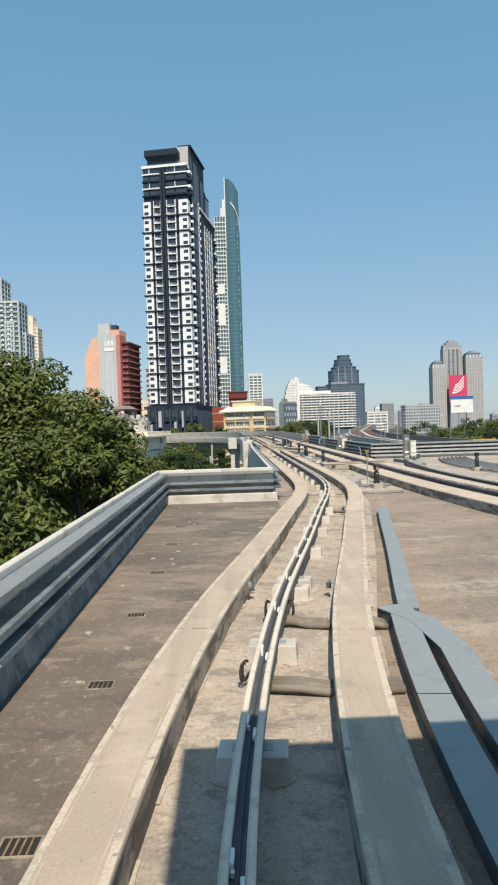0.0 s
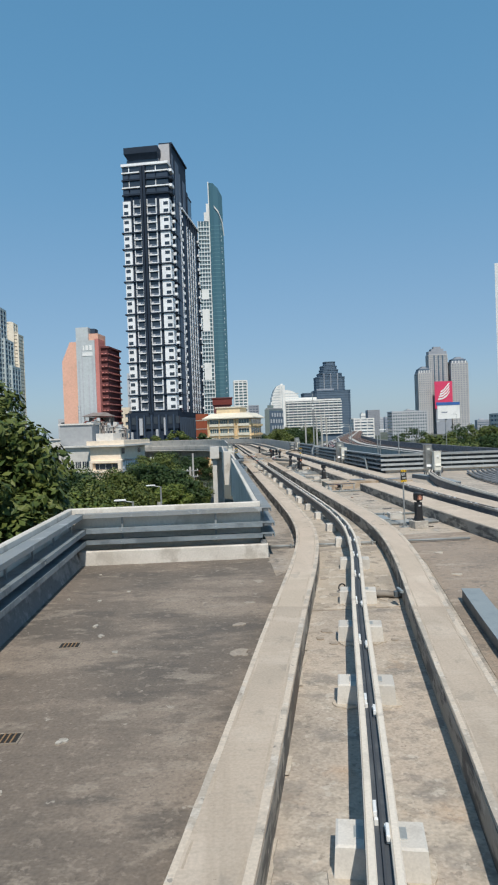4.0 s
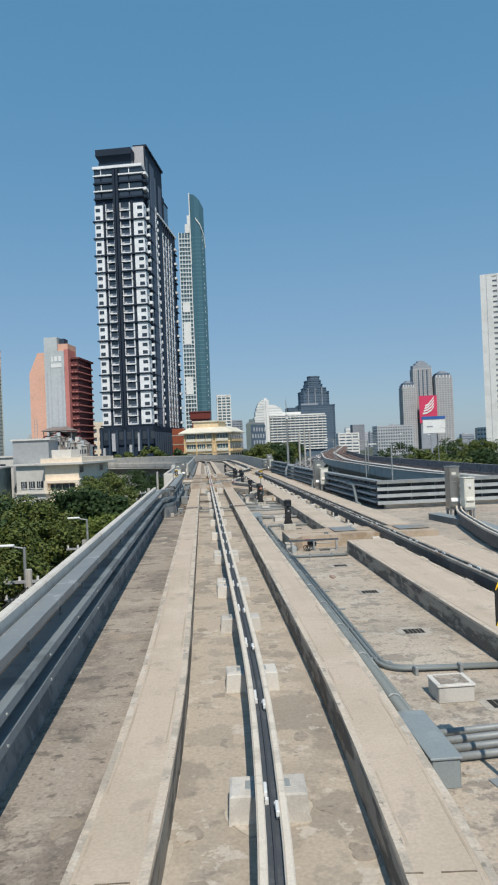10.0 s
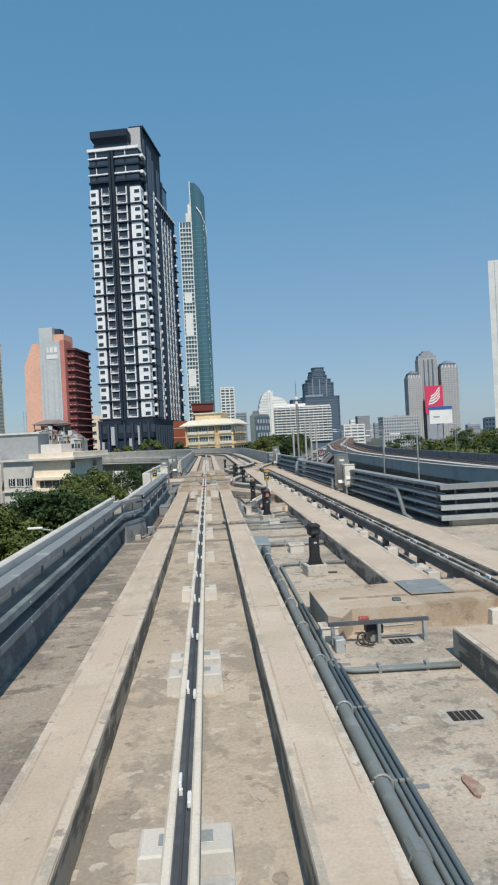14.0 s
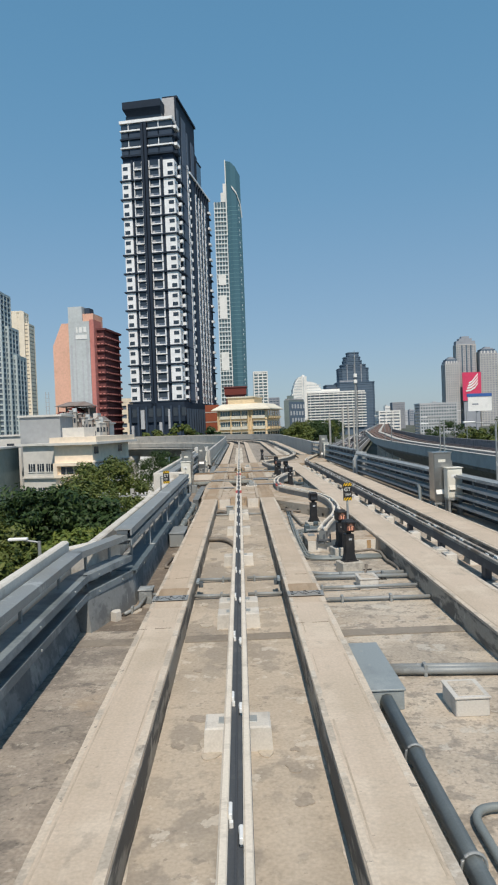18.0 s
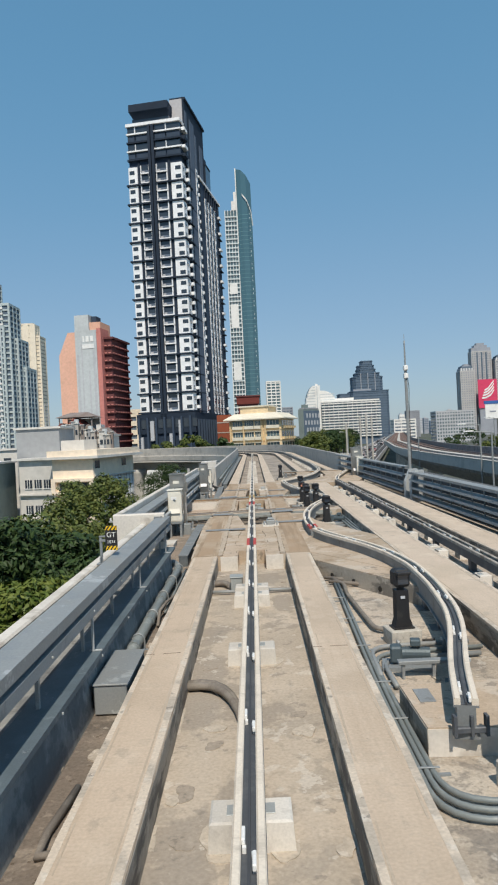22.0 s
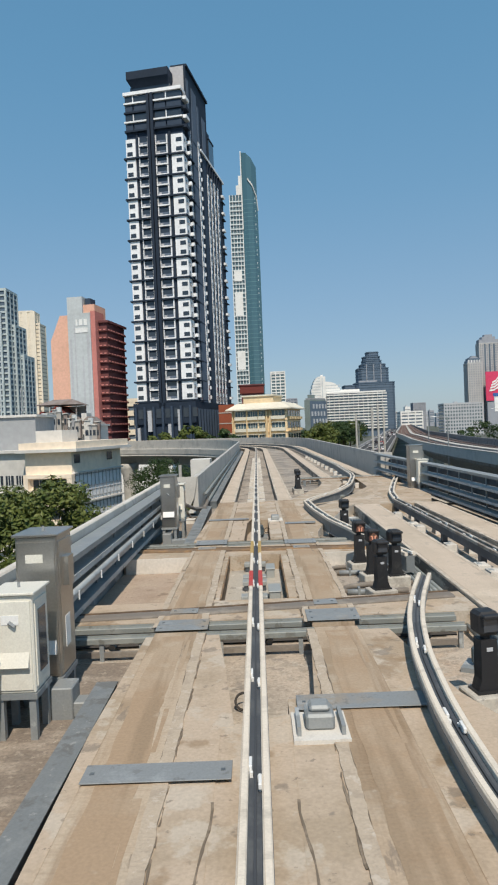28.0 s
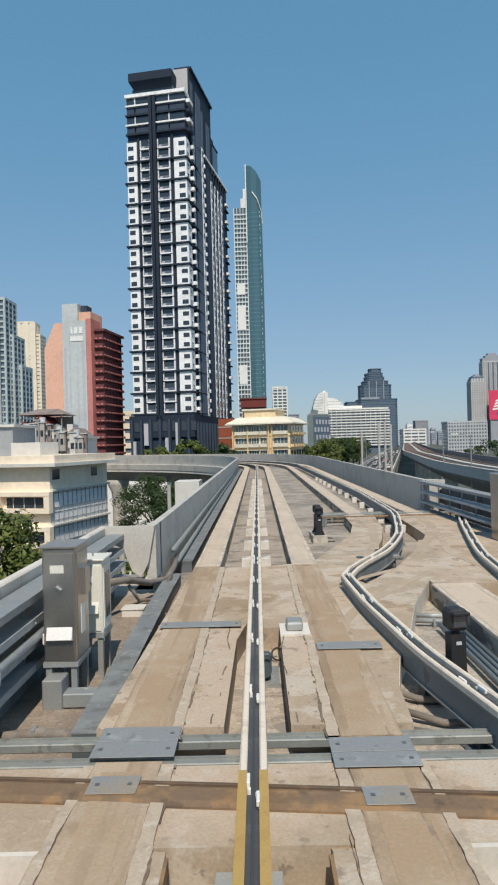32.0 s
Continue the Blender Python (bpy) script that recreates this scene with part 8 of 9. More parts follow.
def bend(pts, z, r=0.2):
    """A flat pipe run with rounded corners."""
    out = []
    for i, p in enumerate(pts):
        if 0 < i < len(pts) - 1:
            p = Vector(p)
            a, b = Vector(pts[i - 1]) - p, Vector(pts[i + 1]) - p
            rr = min(r, a.length / 2, b.length / 2)
            a, b = p + a.normalized() * rr, p + b.normalized() * rr
            for f in (0, 0.17, 0.34, 0.5, 0.66, 0.83, 1):
                out.append(tuple(a * (1 - f) ** 2 + p * 2 * f * (1 - f) + b * f * f) + (z,))
        else:
            out.append(tuple(p) + (z,))
    return out


big = conduit([[(1.29, 24.5, -0.2), (1.3, 30, -0.2), (1.31, 36, -0.2), (1.34, 41.9, -0.2)]], 0.062, "thick grey conduit along the running pad")
for k in range(13):
    y = 25.2 + 1.3 * k
    x = 1.285 + 0.003 * (y - 24.5)
    strap(x, y, -0.2, 0.062, big)
    if k % 3 == 1:
        part("coupling", tube(bmesh.new(), [(x, y + 0.45, -0.2), (x, y + 0.6, -0.2)], 0.070, 10), "pipe", big)
struts = thing("conduit_strut", "short galvanised strut rails under the thin conduits", "strut", "conduit struts")
for k in range(7):
    y = 26.6 + 1.3 * k
    part("strut_rail", boxm(1.36, 1.66, y - 0.02, y + 0.02, FLOOR, -0.279), "zinc", struts)
    for x in (1.42, 1.47, 1.52):
        part("saddle", boxm(x - 0.03, x + 0.03, y - 0.014, y + 0.014, -0.235, -0.224), "zinc", struts)
conduit([bend([(1.46 + 0.05 * k, 37.0), (1.44 + 0.055 * k, 34.15 - 0.06 * k), (2.75, 34.1 - 0.06 * k)], -0.255) for k in range(2)], 0.022, "pair of thin grey conduits turning across the deck", clamps=((1.9, 34.1), (2.4, 34.1)))
conduit([bend([(1.42 + 0.05 * k, 34.3), (1.42 + 0.05 * k, 26.2 + 0.05 * k), (2.8, 26.1 + 0.05 * k)], -0.255, 0.35) for k in (1, 2)] + [[(1.42, 34.3, -0.255), (1.42, 30, -0.255), (1.41, 25.0, -0.255)]], 0.024, "three thin grey conduits along the pad", clamps=((1.8, 26.15), (2.3, 26.15)))
conduit([bend([(1.38, 24.1 + 0.15 * k), (2.8, 24.22 + 0.15 * k)], -0.25) for k in range(4)], 0.032, "bank of galvanised conduits crossing the deck", "zinc", clamps=((2.1, 24.4),))
conduit([bend([(1.5, 37.0), (1.52, 40.15), (2.8, 40.1)], -0.25)], 0.03, "single bent grey conduit on clamps", clamps=((1.9, 40.1), (2.3, 40.1)))
conduit([bend([(1.5, 42.62 + 0.1 * k), (2.85, 42.5 + 0.1 * k)], -0.24) for k in range(2)], 0.04, "pair of galvanised conduits crossing the deck", "zinc", clamps=((1.9, 42.6),))
passing = conduit([bend([(1.42 + 0.052 * k, 55.9), (1.34 + 0.05 * k, 53.2), (1.265 + 0.052 * k, 50.6), (1.265 + 0.052 * k, 48.52 + 0.11 * k), (2.75, 48.5 + 0.11 * k)], -0.255, 0.42) for k in (0, 1)] + [bend([(2.7, 52.05), (1.42, 51.95), (1.365, 51.3), (1.365, 48.74), (2.75, 48.74)], -0.255, 0.42)], 0.024, "three grey conduits bending past the buffer block", clamps=((1.75, 48.6), (2.2, 48.62)))
for y in (49.2, 50.1, 51.0, 52.2, 53.4, 54.6):
    part("strut_rail", boxm(1.22, 1.5, y - 0.018, y + 0.018, FLOOR, -0.28), "zinc", passing)
    part("saddle", boxm(1.235, 1.42, y - 0.012, y + 0.012, -0.234, -0.224, bevel=0.003), "zinc", passing)
conduit([bend([(1.40, 56.0), (1.56, 55.55), (1.50, 54.9), (1.56, 53.5), (1.60, 52.82), (2.05, 52.74)], -0.235, 0.3)], 0.033, "thick grey conduit curving to the signal base", "hose")
conduit([bend([(1.28, 56.15), (1.86, 55.72)], -0.235), bend([(1.33, 55.8), (1.86, 55.48)], -0.235)], 0.032, "short pipes entering the slab side holes", "hose")
conduit([bend([(1.36, 51.2), (1.40, 52.18), (2.6, 52.25)], -0.25, 0.3), bend([(1.46, 50.9), (1.46, 51.72), (2.6, 51.8)], -0.25, 0.3)], 0.028, "pair of bent conduits behind the buffer block", "zinc", clamps=((1.75, 52.2), (2.3, 52.24)))
conduit([bend([(1.2, 47.3), (1.5, 47.15), (2.85, 47.1)], -0.24), bend([(1.2, 46.95), (2.85, 46.85)], -0.24)], 0.035, "galvanised conduits crossing the deck", "zinc", clamps=((1.7, 47.0), (2.4, 47.0)))
conduit([[(1.15, 45.55, -0.25), (2.9, 45.5, -0.25)]], 0.03, "galvanised conduit crossing the deck", "zinc", clamps=((1.5, 45.53), (2.2, 45.5)))
duct = conduit([[(-1.44, 51.7, -0.17), (-1.44, 54, -0.17), (-1.43, 57.2, -0.17), (-1.47, 57.5, -0.16), (-1.6, 57.7, -0.12)]], 0.07, "thick grey pipe along the cable rack")
for y in (52.3, 53.5, 54.7, 55.9, 57.0):
    part("coupling", tube(bmesh.new(), [(-1.44, y, -0.17), (-1.44, y + 0.12, -0.17)], 0.080, 12), "pipe", duct)
    strap(-1.44, y + 0.35, -0.17, 0.07, duct)
conduit([[(-1.33, 53.6, -0.26), (-1.35, 54.0, -0.15), (-1.30, 54.4, -0.12), (-1.25, 55.2, -0.2), (-1.24, 56.2, -0.24)]], 0.022, "brown flexible conduit looping over the thin pipes", "hose")
for y, x in ((59.45, -1.34), (59.62, -1.34), (60.25, -1.34), (60.4, -1.34), (62.55, -1.34), (62.7, -1.34)):
    conduit([[(x - 0.01, y, -0.15), (x + 0.10, y + 0.01, -0.16), (x + 0.16, y + 0.02, -0.2)]], 0.024, "short ribbed cable entry from the trough", "hose", name="cable_entry")
for y in (70.95, 71.2, 72.6, 73.5, 74.4, 75.1):
    conduit([[(-1.33, y, -0.16), (-1.23, y + 0.01, -0.17), (-1.18, y + 0.02, -0.2)]], 0.022, "short ribbed cable entry from the trough", "hose", name="cable_entry")
conduit([[(-1.40, 45.9, -0.2), (-1.46, 45.6, -0.255), (-1.60, 45.25, -0.255)]], 0.026, "short grey conduit below the junction box", "zinc", clamps=((-1.52, 45.42),))
conduit([[(-1.32, 46.02, -0.19), (-1.16, 46.03, -0.19)]], 0.026, "short grey conduit stub into the pad", "zinc")
conduit([[(-1.62, 45.25, -0.27), (-1.72, 45.2, -0.26), (-1.78, 45.35, -0.16), (-1.80, 45.5, 0.02)]], 0.012, "black cable rising to the tray", "rubber")
conduit([[(-1.27, 48.4, -0.27), (-1.36, 48.35, -0.26), (-1.38, 48.6, -0.26), (-1.32, 49.2, -0.26)]], 0.03, "grey hose tail beside the pad", "hose")
conduit([[(2.2, 48.92, -0.22), (2.6, 49.0, -0.2), (2.74, 48.8, -0.22), (2.72, 48.2, -0.25), (2.78, 47.6, -0.25), (2.72, 47.2, -0.25), (2.3, 47.05, -0.25)]], 0.026, "dusty flexible conduit winding round the signals", "hose")
conduit([[(2.02, 47.2, -0.25), (2.12, 47.05, -0.24), (2.16, 47.15, -0.1)]], 0.03, "short hose entering the signal base", "hose")
conduit([[(6.0, 49.4, 0.45), (5.95, 47.6, 0.42), (5.86, 46.9, 0.1), (5.8, 46.4, -0.2), (5.75, 45.6, -0.24)]], 0.06, "bent grey pipe running down from the tray rack", "pipe")
conduit([[(5.75, 57.4, 0.2), (5.7, 57.0, 0.15), (5.6, 56.6, -0.2), (5.4, 56.0, -0.25)]], 0.05, "bent grey pipe running down from the tray rack", "pipe")
conduit([[(-1.31 + 0.05 * k, 54.2, -0.23), (-1.31 + 0.05 * k, 57.5, -0.23)] for k in range(3)], 0.02, "thin grey conduits along the pad")
run = conduit([[(-2.2, 58.4, 0.40), (-2.2, 66, 0.40), (-2.2, 75.2, 0.40)]], 0.042, "round pale pipe along the cable rack", "tray_pale")
for k in range(14):
    y = 58.9 + 1.2 * k
    part("hanger", boxm(-2.163, -2.148, y, y + 0.03, 0.30, 0.41, bevel=0.003), "signwhite", run, "short white pipe hanger")
conduit([[(-2.2, 75.2, 0.30), (-2.0, 75.8, 0.22), (-1.8, 76.6, 0.0), (-1.6, 77.3, -0.08), (-1.55, 78.0, 0.0), (-1.6, 79, 0.05)]], 0.055, "ribbed brown flexible conduit sagging to the trough", "hose")
conduit([[(-2.0, 75.9, 0.1), (-1.9, 76.2, -0.2), (-1.75, 76.4, -0.24), (-1.6, 76.6, -0.2), (-1.5, 77.2, 0.0)]], 0.03, "looped grey cable by the parapet end", "hose")
conduit([[(-1.55, 78.5, 0.02), (-1.6, 90, 0.02), (-1.6, 127, 0.02)], [(-1.62, 78.5, 0.25), (-1.64, 90, 0.25), (-1.64, 127, 0.25)]], 0.05, "grey pipes along the viaduct parapet")
conduit([[(-2.3, 71.1, -0.22), (-1.9, 71.15, -0.2), (-1.5, 71.1, -0.22)]], 0.05, "thick grey flexible conduit on the deck", "hose", clamps=((-1.95, 71.15),))
conduit([bend([(2.7, 68.78), (1.36, 68.80), (1.28, 68.30), (1.75, 68.26), (2.7, 68.24)], -0.245, 0.2)], 0.038, "bent flexible conduit loop behind the signals", "hose", clamps=((1.62, 68.8),))
conduit([[(1.42, 68.28, -0.235), (1.78, 68.26, -0.235)], [(2.05, 68.26, -0.235), (2.5, 68.24, -0.235)]], 0.041, "bright steel pipe pieces over the flexible conduit", "zinc", clamps=((1.6, 68.27), (2.2, 68.25)), name="pipe_sleeve")
conduit([bend([(2.7, 67.36), (1.75, 67.38), (1.36, 67.22), (1.32, 66.92), (1.75, 66.9), (2.3, 66.9)], -0.235, 0.25)], 0.042, "dusty flexible conduit loop behind the signals", "hose", clamps=((1.9, 67.38),))
conduit([[(1.38, 66.91, -0.235), (1.72, 66.9, -0.235)]], 0.046, "bright steel pipe piece over the flexible conduit", "zinc", clamps=((1.55, 66.9),), name="pipe_sleeve")
conduit([bend([(2.6, 63.2), (1.8, 63.0)], -0.24), bend([(2.6, 62.75), (1.9, 62.55)], -0.24)], 0.04, "galvanised conduits reaching the signal base", "zinc", clamps=((2.2, 62.65),))
conduit([[(2.75 + 0.09 * k, 58.6 + 0.2 * k, -0.2), (2.6 + 0.09 * k, 62, -0.2), (2.55 + 0.09 * k, 66, -0.2)] for k in range(4)], 0.03, "bank of grey conduits beside the second track")
conduit([[(2.50 + 0.075 * k, 66.6, -0.2), (2.49 + 0.075 * k, 70.5, -0.2), (2.47 + 0.075 * k, 74.35, -0.2)] for k in range(4)], 0.03, "bank of grey conduits along the second track pad")
conduit([[(2.2, 74.66, -0.22), (2.72, 74.55, -0.22)], [(2.26, 74.95, -0.22), (2.74, 74.85, -0.22)]], 0.035, "pair of galvanised pipes reaching the slab side", "zinc", clamps=((2.46, 74.6),))
conduit([[(1.38, 72.0, -0.2), (1.6, 71.85, -0.24), (2.0, 71.8, -0.25), (2.45, 71.7, -0.22)], [(1.34, 71.5, -0.2), (1.7, 71.3, -0.25), (2.45, 71.2, -0.22)], [(1.34, 71.1, -0.22), (1.8, 70.95, -0.25), (2.4, 70.9, -0.22)]], 0.035, "dark hoses under the curved beam", "hose")
for y, spans in ((21.3, ((-2.0, -1.16), (-0.67, -0.1), (0.1, 0.67), (1.16, 2.8))), (46.0, ((-0.67, -0.14), (0.14, 0.7))), (47.1, ((-0.67, -0.14), (0.14, 0.67))), (55.4, ((-0.66, -0.12), (0.14, 0.67))), (46.2, ((1.17, 2.9),))):
    x, a = line_at(A_NEAR, y)
    for x0, x1 in ([(u + x, v + x) if abs(u) < 1.9 else (u, v + x) for u, v in spans] if y < 40 else spans):
        conduit([[(x0, y, -0.235), (x1, y + 0.01, -0.245)]], 0.027, "galvanised conduit crossing between the pads", "zinc", clamps=((x0 + 0.12 if x0 > 0 else x1 - 0.12, y),))
for pts in ([(-3.05, 5.74), (-2.9, 5.72), (-2.7, 5.64), (-2.42, 5.56)], [(-2.0, 5.5), (-1.85, 5.47), (-1.7, 5.46)], [(-3.38, 3.58), (-3.0, 3.48), (-2.74, 3.44), (-2.0, 3.42)], [(-0.9, 16.55), (-0.6, 16.5), (-0.3, 16.45)], [(-0.69, 51.12), (-0.53, 51.11), (-0.40, 51.04), (-0.29, 50.91), (-0.20, 50.72), (-0.13, 50.48), (-0.08, 50.2)], [(-0.68, 56.0), (-0.59, 56.02), (-0.51, 55.98), (-0.45, 55.92), (-0.40, 55.82), (-0.36, 55.7)]):
    for dz in ((-0.09, 0, 0.09) if pts[0][1] < 6 else (0, 0.07)):
        conduit([[(px, py + dz * 1.2, -0.24 + 0.02 * math.sin(i * (2 if len(pts) < 6 else 0.7))) for i, (px, py) in enumerate(pts)]], 0.042, "dusty brown flexible conduit pair", "hose", clamps=(pts[0],) if dz == 0 else ())
for x, y in ((-1.15, 17.0), (-1.0, 16.2), (-0.14, 62.9), (0.25, 73.3), (1.95, 35.05), (2.05, 35.1), (2.0, 35.0)):
    loop = thing("cable_loop", "black looped cable beside the guide beam", "cable", "cable loops")
    part("cable", tube(bmesh.new(), [(x + 0.06 * math.cos(a), y + 0.10 * math.cos(a * 0.5), -0.22 + 0.05 * math.sin(a)) for a in np.linspace(0, 5.6, 16)], 0.012, 6), "rubber", loop, smooth=True)
for x, y, r in ((-3.14, 5.86, 0.13), (-3.12, 5.90, 0.11), (-3.13, 5.93, 0.12), (-2.97, 5.84, 0.10), (-2.95, 5.88, 0.12), (-3.50, 3.62, 0.09), (-3.48, 3.66, 0.10), (-3.47, 3.70, 0.09)):
    loop = thing("cable_loop", "black looped cable hanging from the guide beam", "cable", "cable loops")
    part("cable", tube(bmesh.new(), [(x + (0.10 if x > -3 else -0.10) * math.sin(a * 0.5), y + r * 0.5 * math.cos(a), -0.13 + r * math.sin(a)) for a in np.linspace(0.9, 6.1, 20)], 0.011, 6), "rubber", loop, smooth=True)
for y, s in ((7.05, -1), (7.05, 1), (45.3 + 0.9, -1), (45.3 + 0.9, 1), (16, 1)):
    x, a = line_at(A_NEAR, y)
    t = thing("pad_bracket", "dark grey steel bracket on the pad side", "bracket", "pad brackets", at=(x + 0.62 * s, y, 0))
    part("angle", boxm(-0.022, 0.022, -0.12, 0.12, -0.07, -0.035), "trough", t)
    part("arm", boxm(-0.07 if s > 0 else 0.0, 0.0 if s > 0 else 0.07, 0.02, 0.1, -0.16, -0.08), "zinc_dark", t)


# ---- deck details ----
def drain(x, y, w=0.26, d=0.2, rim=True, grate=False):
    t = thing("floor_drain", "open square floor drain with a pale mortar rim" if rim else "rusty slotted floor drain", "drain", "floor drains", at=(x, y, FLOOR))
    if rim:
        bm = bmesh.new()
        pts = [((w * 0.95 + 0.03 * math.sin(5 * k + x)) * math.cos(k * math.pi / 8), (d * 1.0 + 0.03 * math.cos(7 * k + y)) * math.sin(k * math.pi / 8)) for k in range(16)]
        prism(bm, pts, 0, 0.009)
        part("mortar_rim", bm, "pale_patch", t)
    part("hole", boxm(-w / 2, w / 2, -d / 2, d / 2, 0, 0.012), "hole", t)
    if rim:
        for k in range(4):
            part("grate_bar", boxm(-w / 2 + (k + 1) * w / 5 - 0.005, -w / 2 + (k + 1) * w / 5 + 0.005, -d / 2, d / 2, 0.012, 0.016), "hose", t)
    if grate:
        for k in range(4):
            part("grate_bar", boxm(-w / 2 + (k + 1) * w / 5 - 0.006, -w / 2 + (k + 1) * w / 5 + 0.008, -d / 2, d / 2, 0.012, 0.018), "rust_pipe", t)
        for x0, x1, y0, y1 in ((-w / 2 - 0.02, w / 2 + 0.02, d / 2, d / 2 + 0.02), (-w / 2 - 0.02, w / 2 + 0.02, -d / 2 - 0.02, -d / 2), (-w / 2 - 0.02, -w / 2, -d / 2, d / 2), (w / 2, w / 2 + 0.02, -d / 2, d / 2)):
            part("grate_frame", boxm(x0, x1, y0, y1, 0, 0.014), "patch", t)
    return t


for x, y in ((2.3, 27.8), (2.36, 25.2), (2.32, 30.3), (2.34, 32.9), (2.41, 35.07), (2.3, 46.9)):
    drain(x, y)
for y in (1.14, 3.86, 6.47, 9.25, 12.25, 14.9, -1.6):
    drain(-5.05, y, 0.24, 0.19, rim=False, grate=True)


def patch(x, y, rx, ry, mat, z=FLOOR, seed=0, parent=None, name="floor_stain", n=26):
    """A flat patch with an uneven outline."""
    rng = random.Random(seed)
    ph = [rng.uniform(0, 6.28) for _ in range(4)]
    amp = [rng.uniform(0.05, 0.22), rng.uniform(0.05, 0.18), rng.uniform(0.03, 0.12), rng.uniform(0.02, 0.08)]
    pts = []
    for k in range(n):
        a = 2 * math.pi * k / n
        r = 1 + sum(m * math.sin((j + 2) * a + p) for j, (m, p) in enumerate(zip(amp, ph))) + rng.uniform(-0.05, 0.05)
        pts.append((x + rx * r * math.cos(a), y + ry * r * math.sin(a)))
    return part(name, prism(bmesh.new(), pts, z, z + 0.0125 + 0.00004 * seed), mat, parent)


rng = random.Random(11)
M["damp"] = material("damp_spot", (0.345, 0.295, 0.24), 0.9, tones=(((0.37, 0.32, 0.265), 7.0, 0.48, 0.1, 0.8), ((0.18, 0.16, 0.135), 12.0, 0.57, 0.06, 0.6)), grain=30, bump=0.3, swing=0.35)
M["red_spill"] = material("red_spill", (0.36, 0.225, 0.17), 0.9, tones=(((0.40, 0.335, 0.27), 9.0, 0.44, 0.06, 0.95), ((0.33, 0.17, 0.12), 20.0, 0.55, 0.05, 0.6)), bump=0.2)
M["mid_patch"] = material("mid_patch", (0.27, 0.235, 0.195), 0.93, tones=(((0.19, 0.165, 0.14), 3.0, 0.5, 0.12, 0.7), ((0.42, 0.37, 0.31), 5.0, 0.62, 0.05, 0.6)), grain=22, bump=0.3)
stains = thing("deck_marks", "damp spots and mortar patches on the deck", "floor", kind="structure")
k = 0
spots = []
for i in range(120):
    y = rng.uniform(14, 43) if i % 9 else rng.uniform(45, 57)
    cx, a = line_at(A_NEAR, y)
    if i % 4 == 3:
        x, r = cx + rng.uniform(-1.75, -1.3), rng.uniform(0.05, 0.13)
    else:
        x, r = cx + rng.choice((-1, 1)) * rng.uniform(0.32, 0.58), rng.uniform(0.03, 0.085)
    if all((x - u) ** 2 + (y - v) ** 2 > (2.4 * (r + q)) ** 2 for u, v, q in spots):
        spots.append((x, y, r))
        k += 1
        patch(x, y, r, r * rng.uniform(0.9, 1.5), "damp", seed=k, parent=stains)
for y in BLOCKS:
    cx, a = line_at(A_NEAR, y)
    for sgn in (-1, 1):
        k += 1
        patch(cx + 0.19 * sgn, y - 0.05, rng.uniform(0.10, 0.15), rng.uniform(0.17, 0.24), "mortar", seed=k, parent=stains, name="mortar_patch")
for i in range(60):
    y = rng.uniform(16, 57)
    cx, a = line_at(A_NEAR, y)
    k += 1
    patch(cx + rng.choice((rng.uniform(-0.6, -0.3), rng.uniform(0.3, 0.6), rng.uniform(-1.9, -1.25), rng.uniform(1.58, 1.98))), y, rng.uniform(0.03, 0.11), rng.uniform(0.04, 0.13), "mortar", z=FLOOR + 0.00102, seed=k, parent=stains, name="mortar_patch")
for i in range(20):
    k += 1
    patch(rng.uniform(-5.6, -4.4), rng.uniform(0, 19.5), rng.uniform(0.02, 0.05), rng.uniform(0.02, 0.07), "pale_patch", seed=k, parent=stains, name="mortar_patch")
for s0, s1, gaps in ((-0.70, -0.655, 0.5), (0.655, 0.70, 0.5), (-1.20, -1.15, 0.9), (1.15, 1.20, 0.7)):
    part("mortar_smear", ragged(A_NEAR, s0, s1, FLOOR, FLOOR + 0.014, 0.022, 0.09, gaps, 57.0), "mortar", stains, "pale mortar smeared along the pad foot")
for y0 in (4.6, 22.4, 36.0, 43.6, 46.2, 51.5):
    cx, a = line_at(A_NEAR, y0)
    for sgn in (-0.915, 0.915):
        c, q = math.cos(radians(a)), math.sin(radians(a))
        ends = [(cx + c * (sgn - 0.235), y0 + q * (sgn - 0.235)), (cx + c * (sgn + 0.235), y0 + q * (sgn + 0.235) + rng.uniform(-0.04, 0.04))]
        part("pad_joint", ragged(ends, -0.005, 0.005, -0.004, 0.0026, 0.004, 0.03, 0.2), "crack", stains, "fine joint across the pad")
for x in (-0.915, 0.915):
    part("tyre_band", ragged([(x, 45.1), (x, 45.62)], -0.2, 0.2, -0.004, 0.0028, 0.012, 0.06, 0.0), "tyre_band", stains, "brown tyre-rubbed patch behind the joint")
    fj = thing("joint_fingers", "dark zigzag slot in the deck joint plate", "expansion joint", "joint fingers")
    part("zigzag_slot", tube(bmesh.new(), [(x - 0.2 + 0.025 * k, 44.98 if k % 4 in (0, 1) else 44.9, 0.0215) for k in range(17)], 0.004, 4), "hole", fj)
    for bx in (x - 0.18, x, x + 0.18):
        for by in (44.85, 45.02):
            part("bolt_head", boxm(bx - 0.02, bx + 0.02, by - 0.014, by + 0.014, 0.021, 0.026, bevel=0.002), "black", fj)
for x0, x1 in ((-2.0, -1.17), (-0.66, 0.66), (1.17, 2.9)):
    part("filled_joint", boxm(x0, x1, 43.95, 44.2, FLOOR, FLOOR + 0.018), "mid_patch", stains, "grey filled joint across the deck")
k += 1
patch(1.97, 31.72, 0.035, 0.07, "red_spill", z=FLOOR + 0.005, seed=k + 1, parent=stains)
patch(1.95, 31.75, 0.05, 0.13, "red_spill", z=FLOOR + 0.004, seed=k, parent=stains)
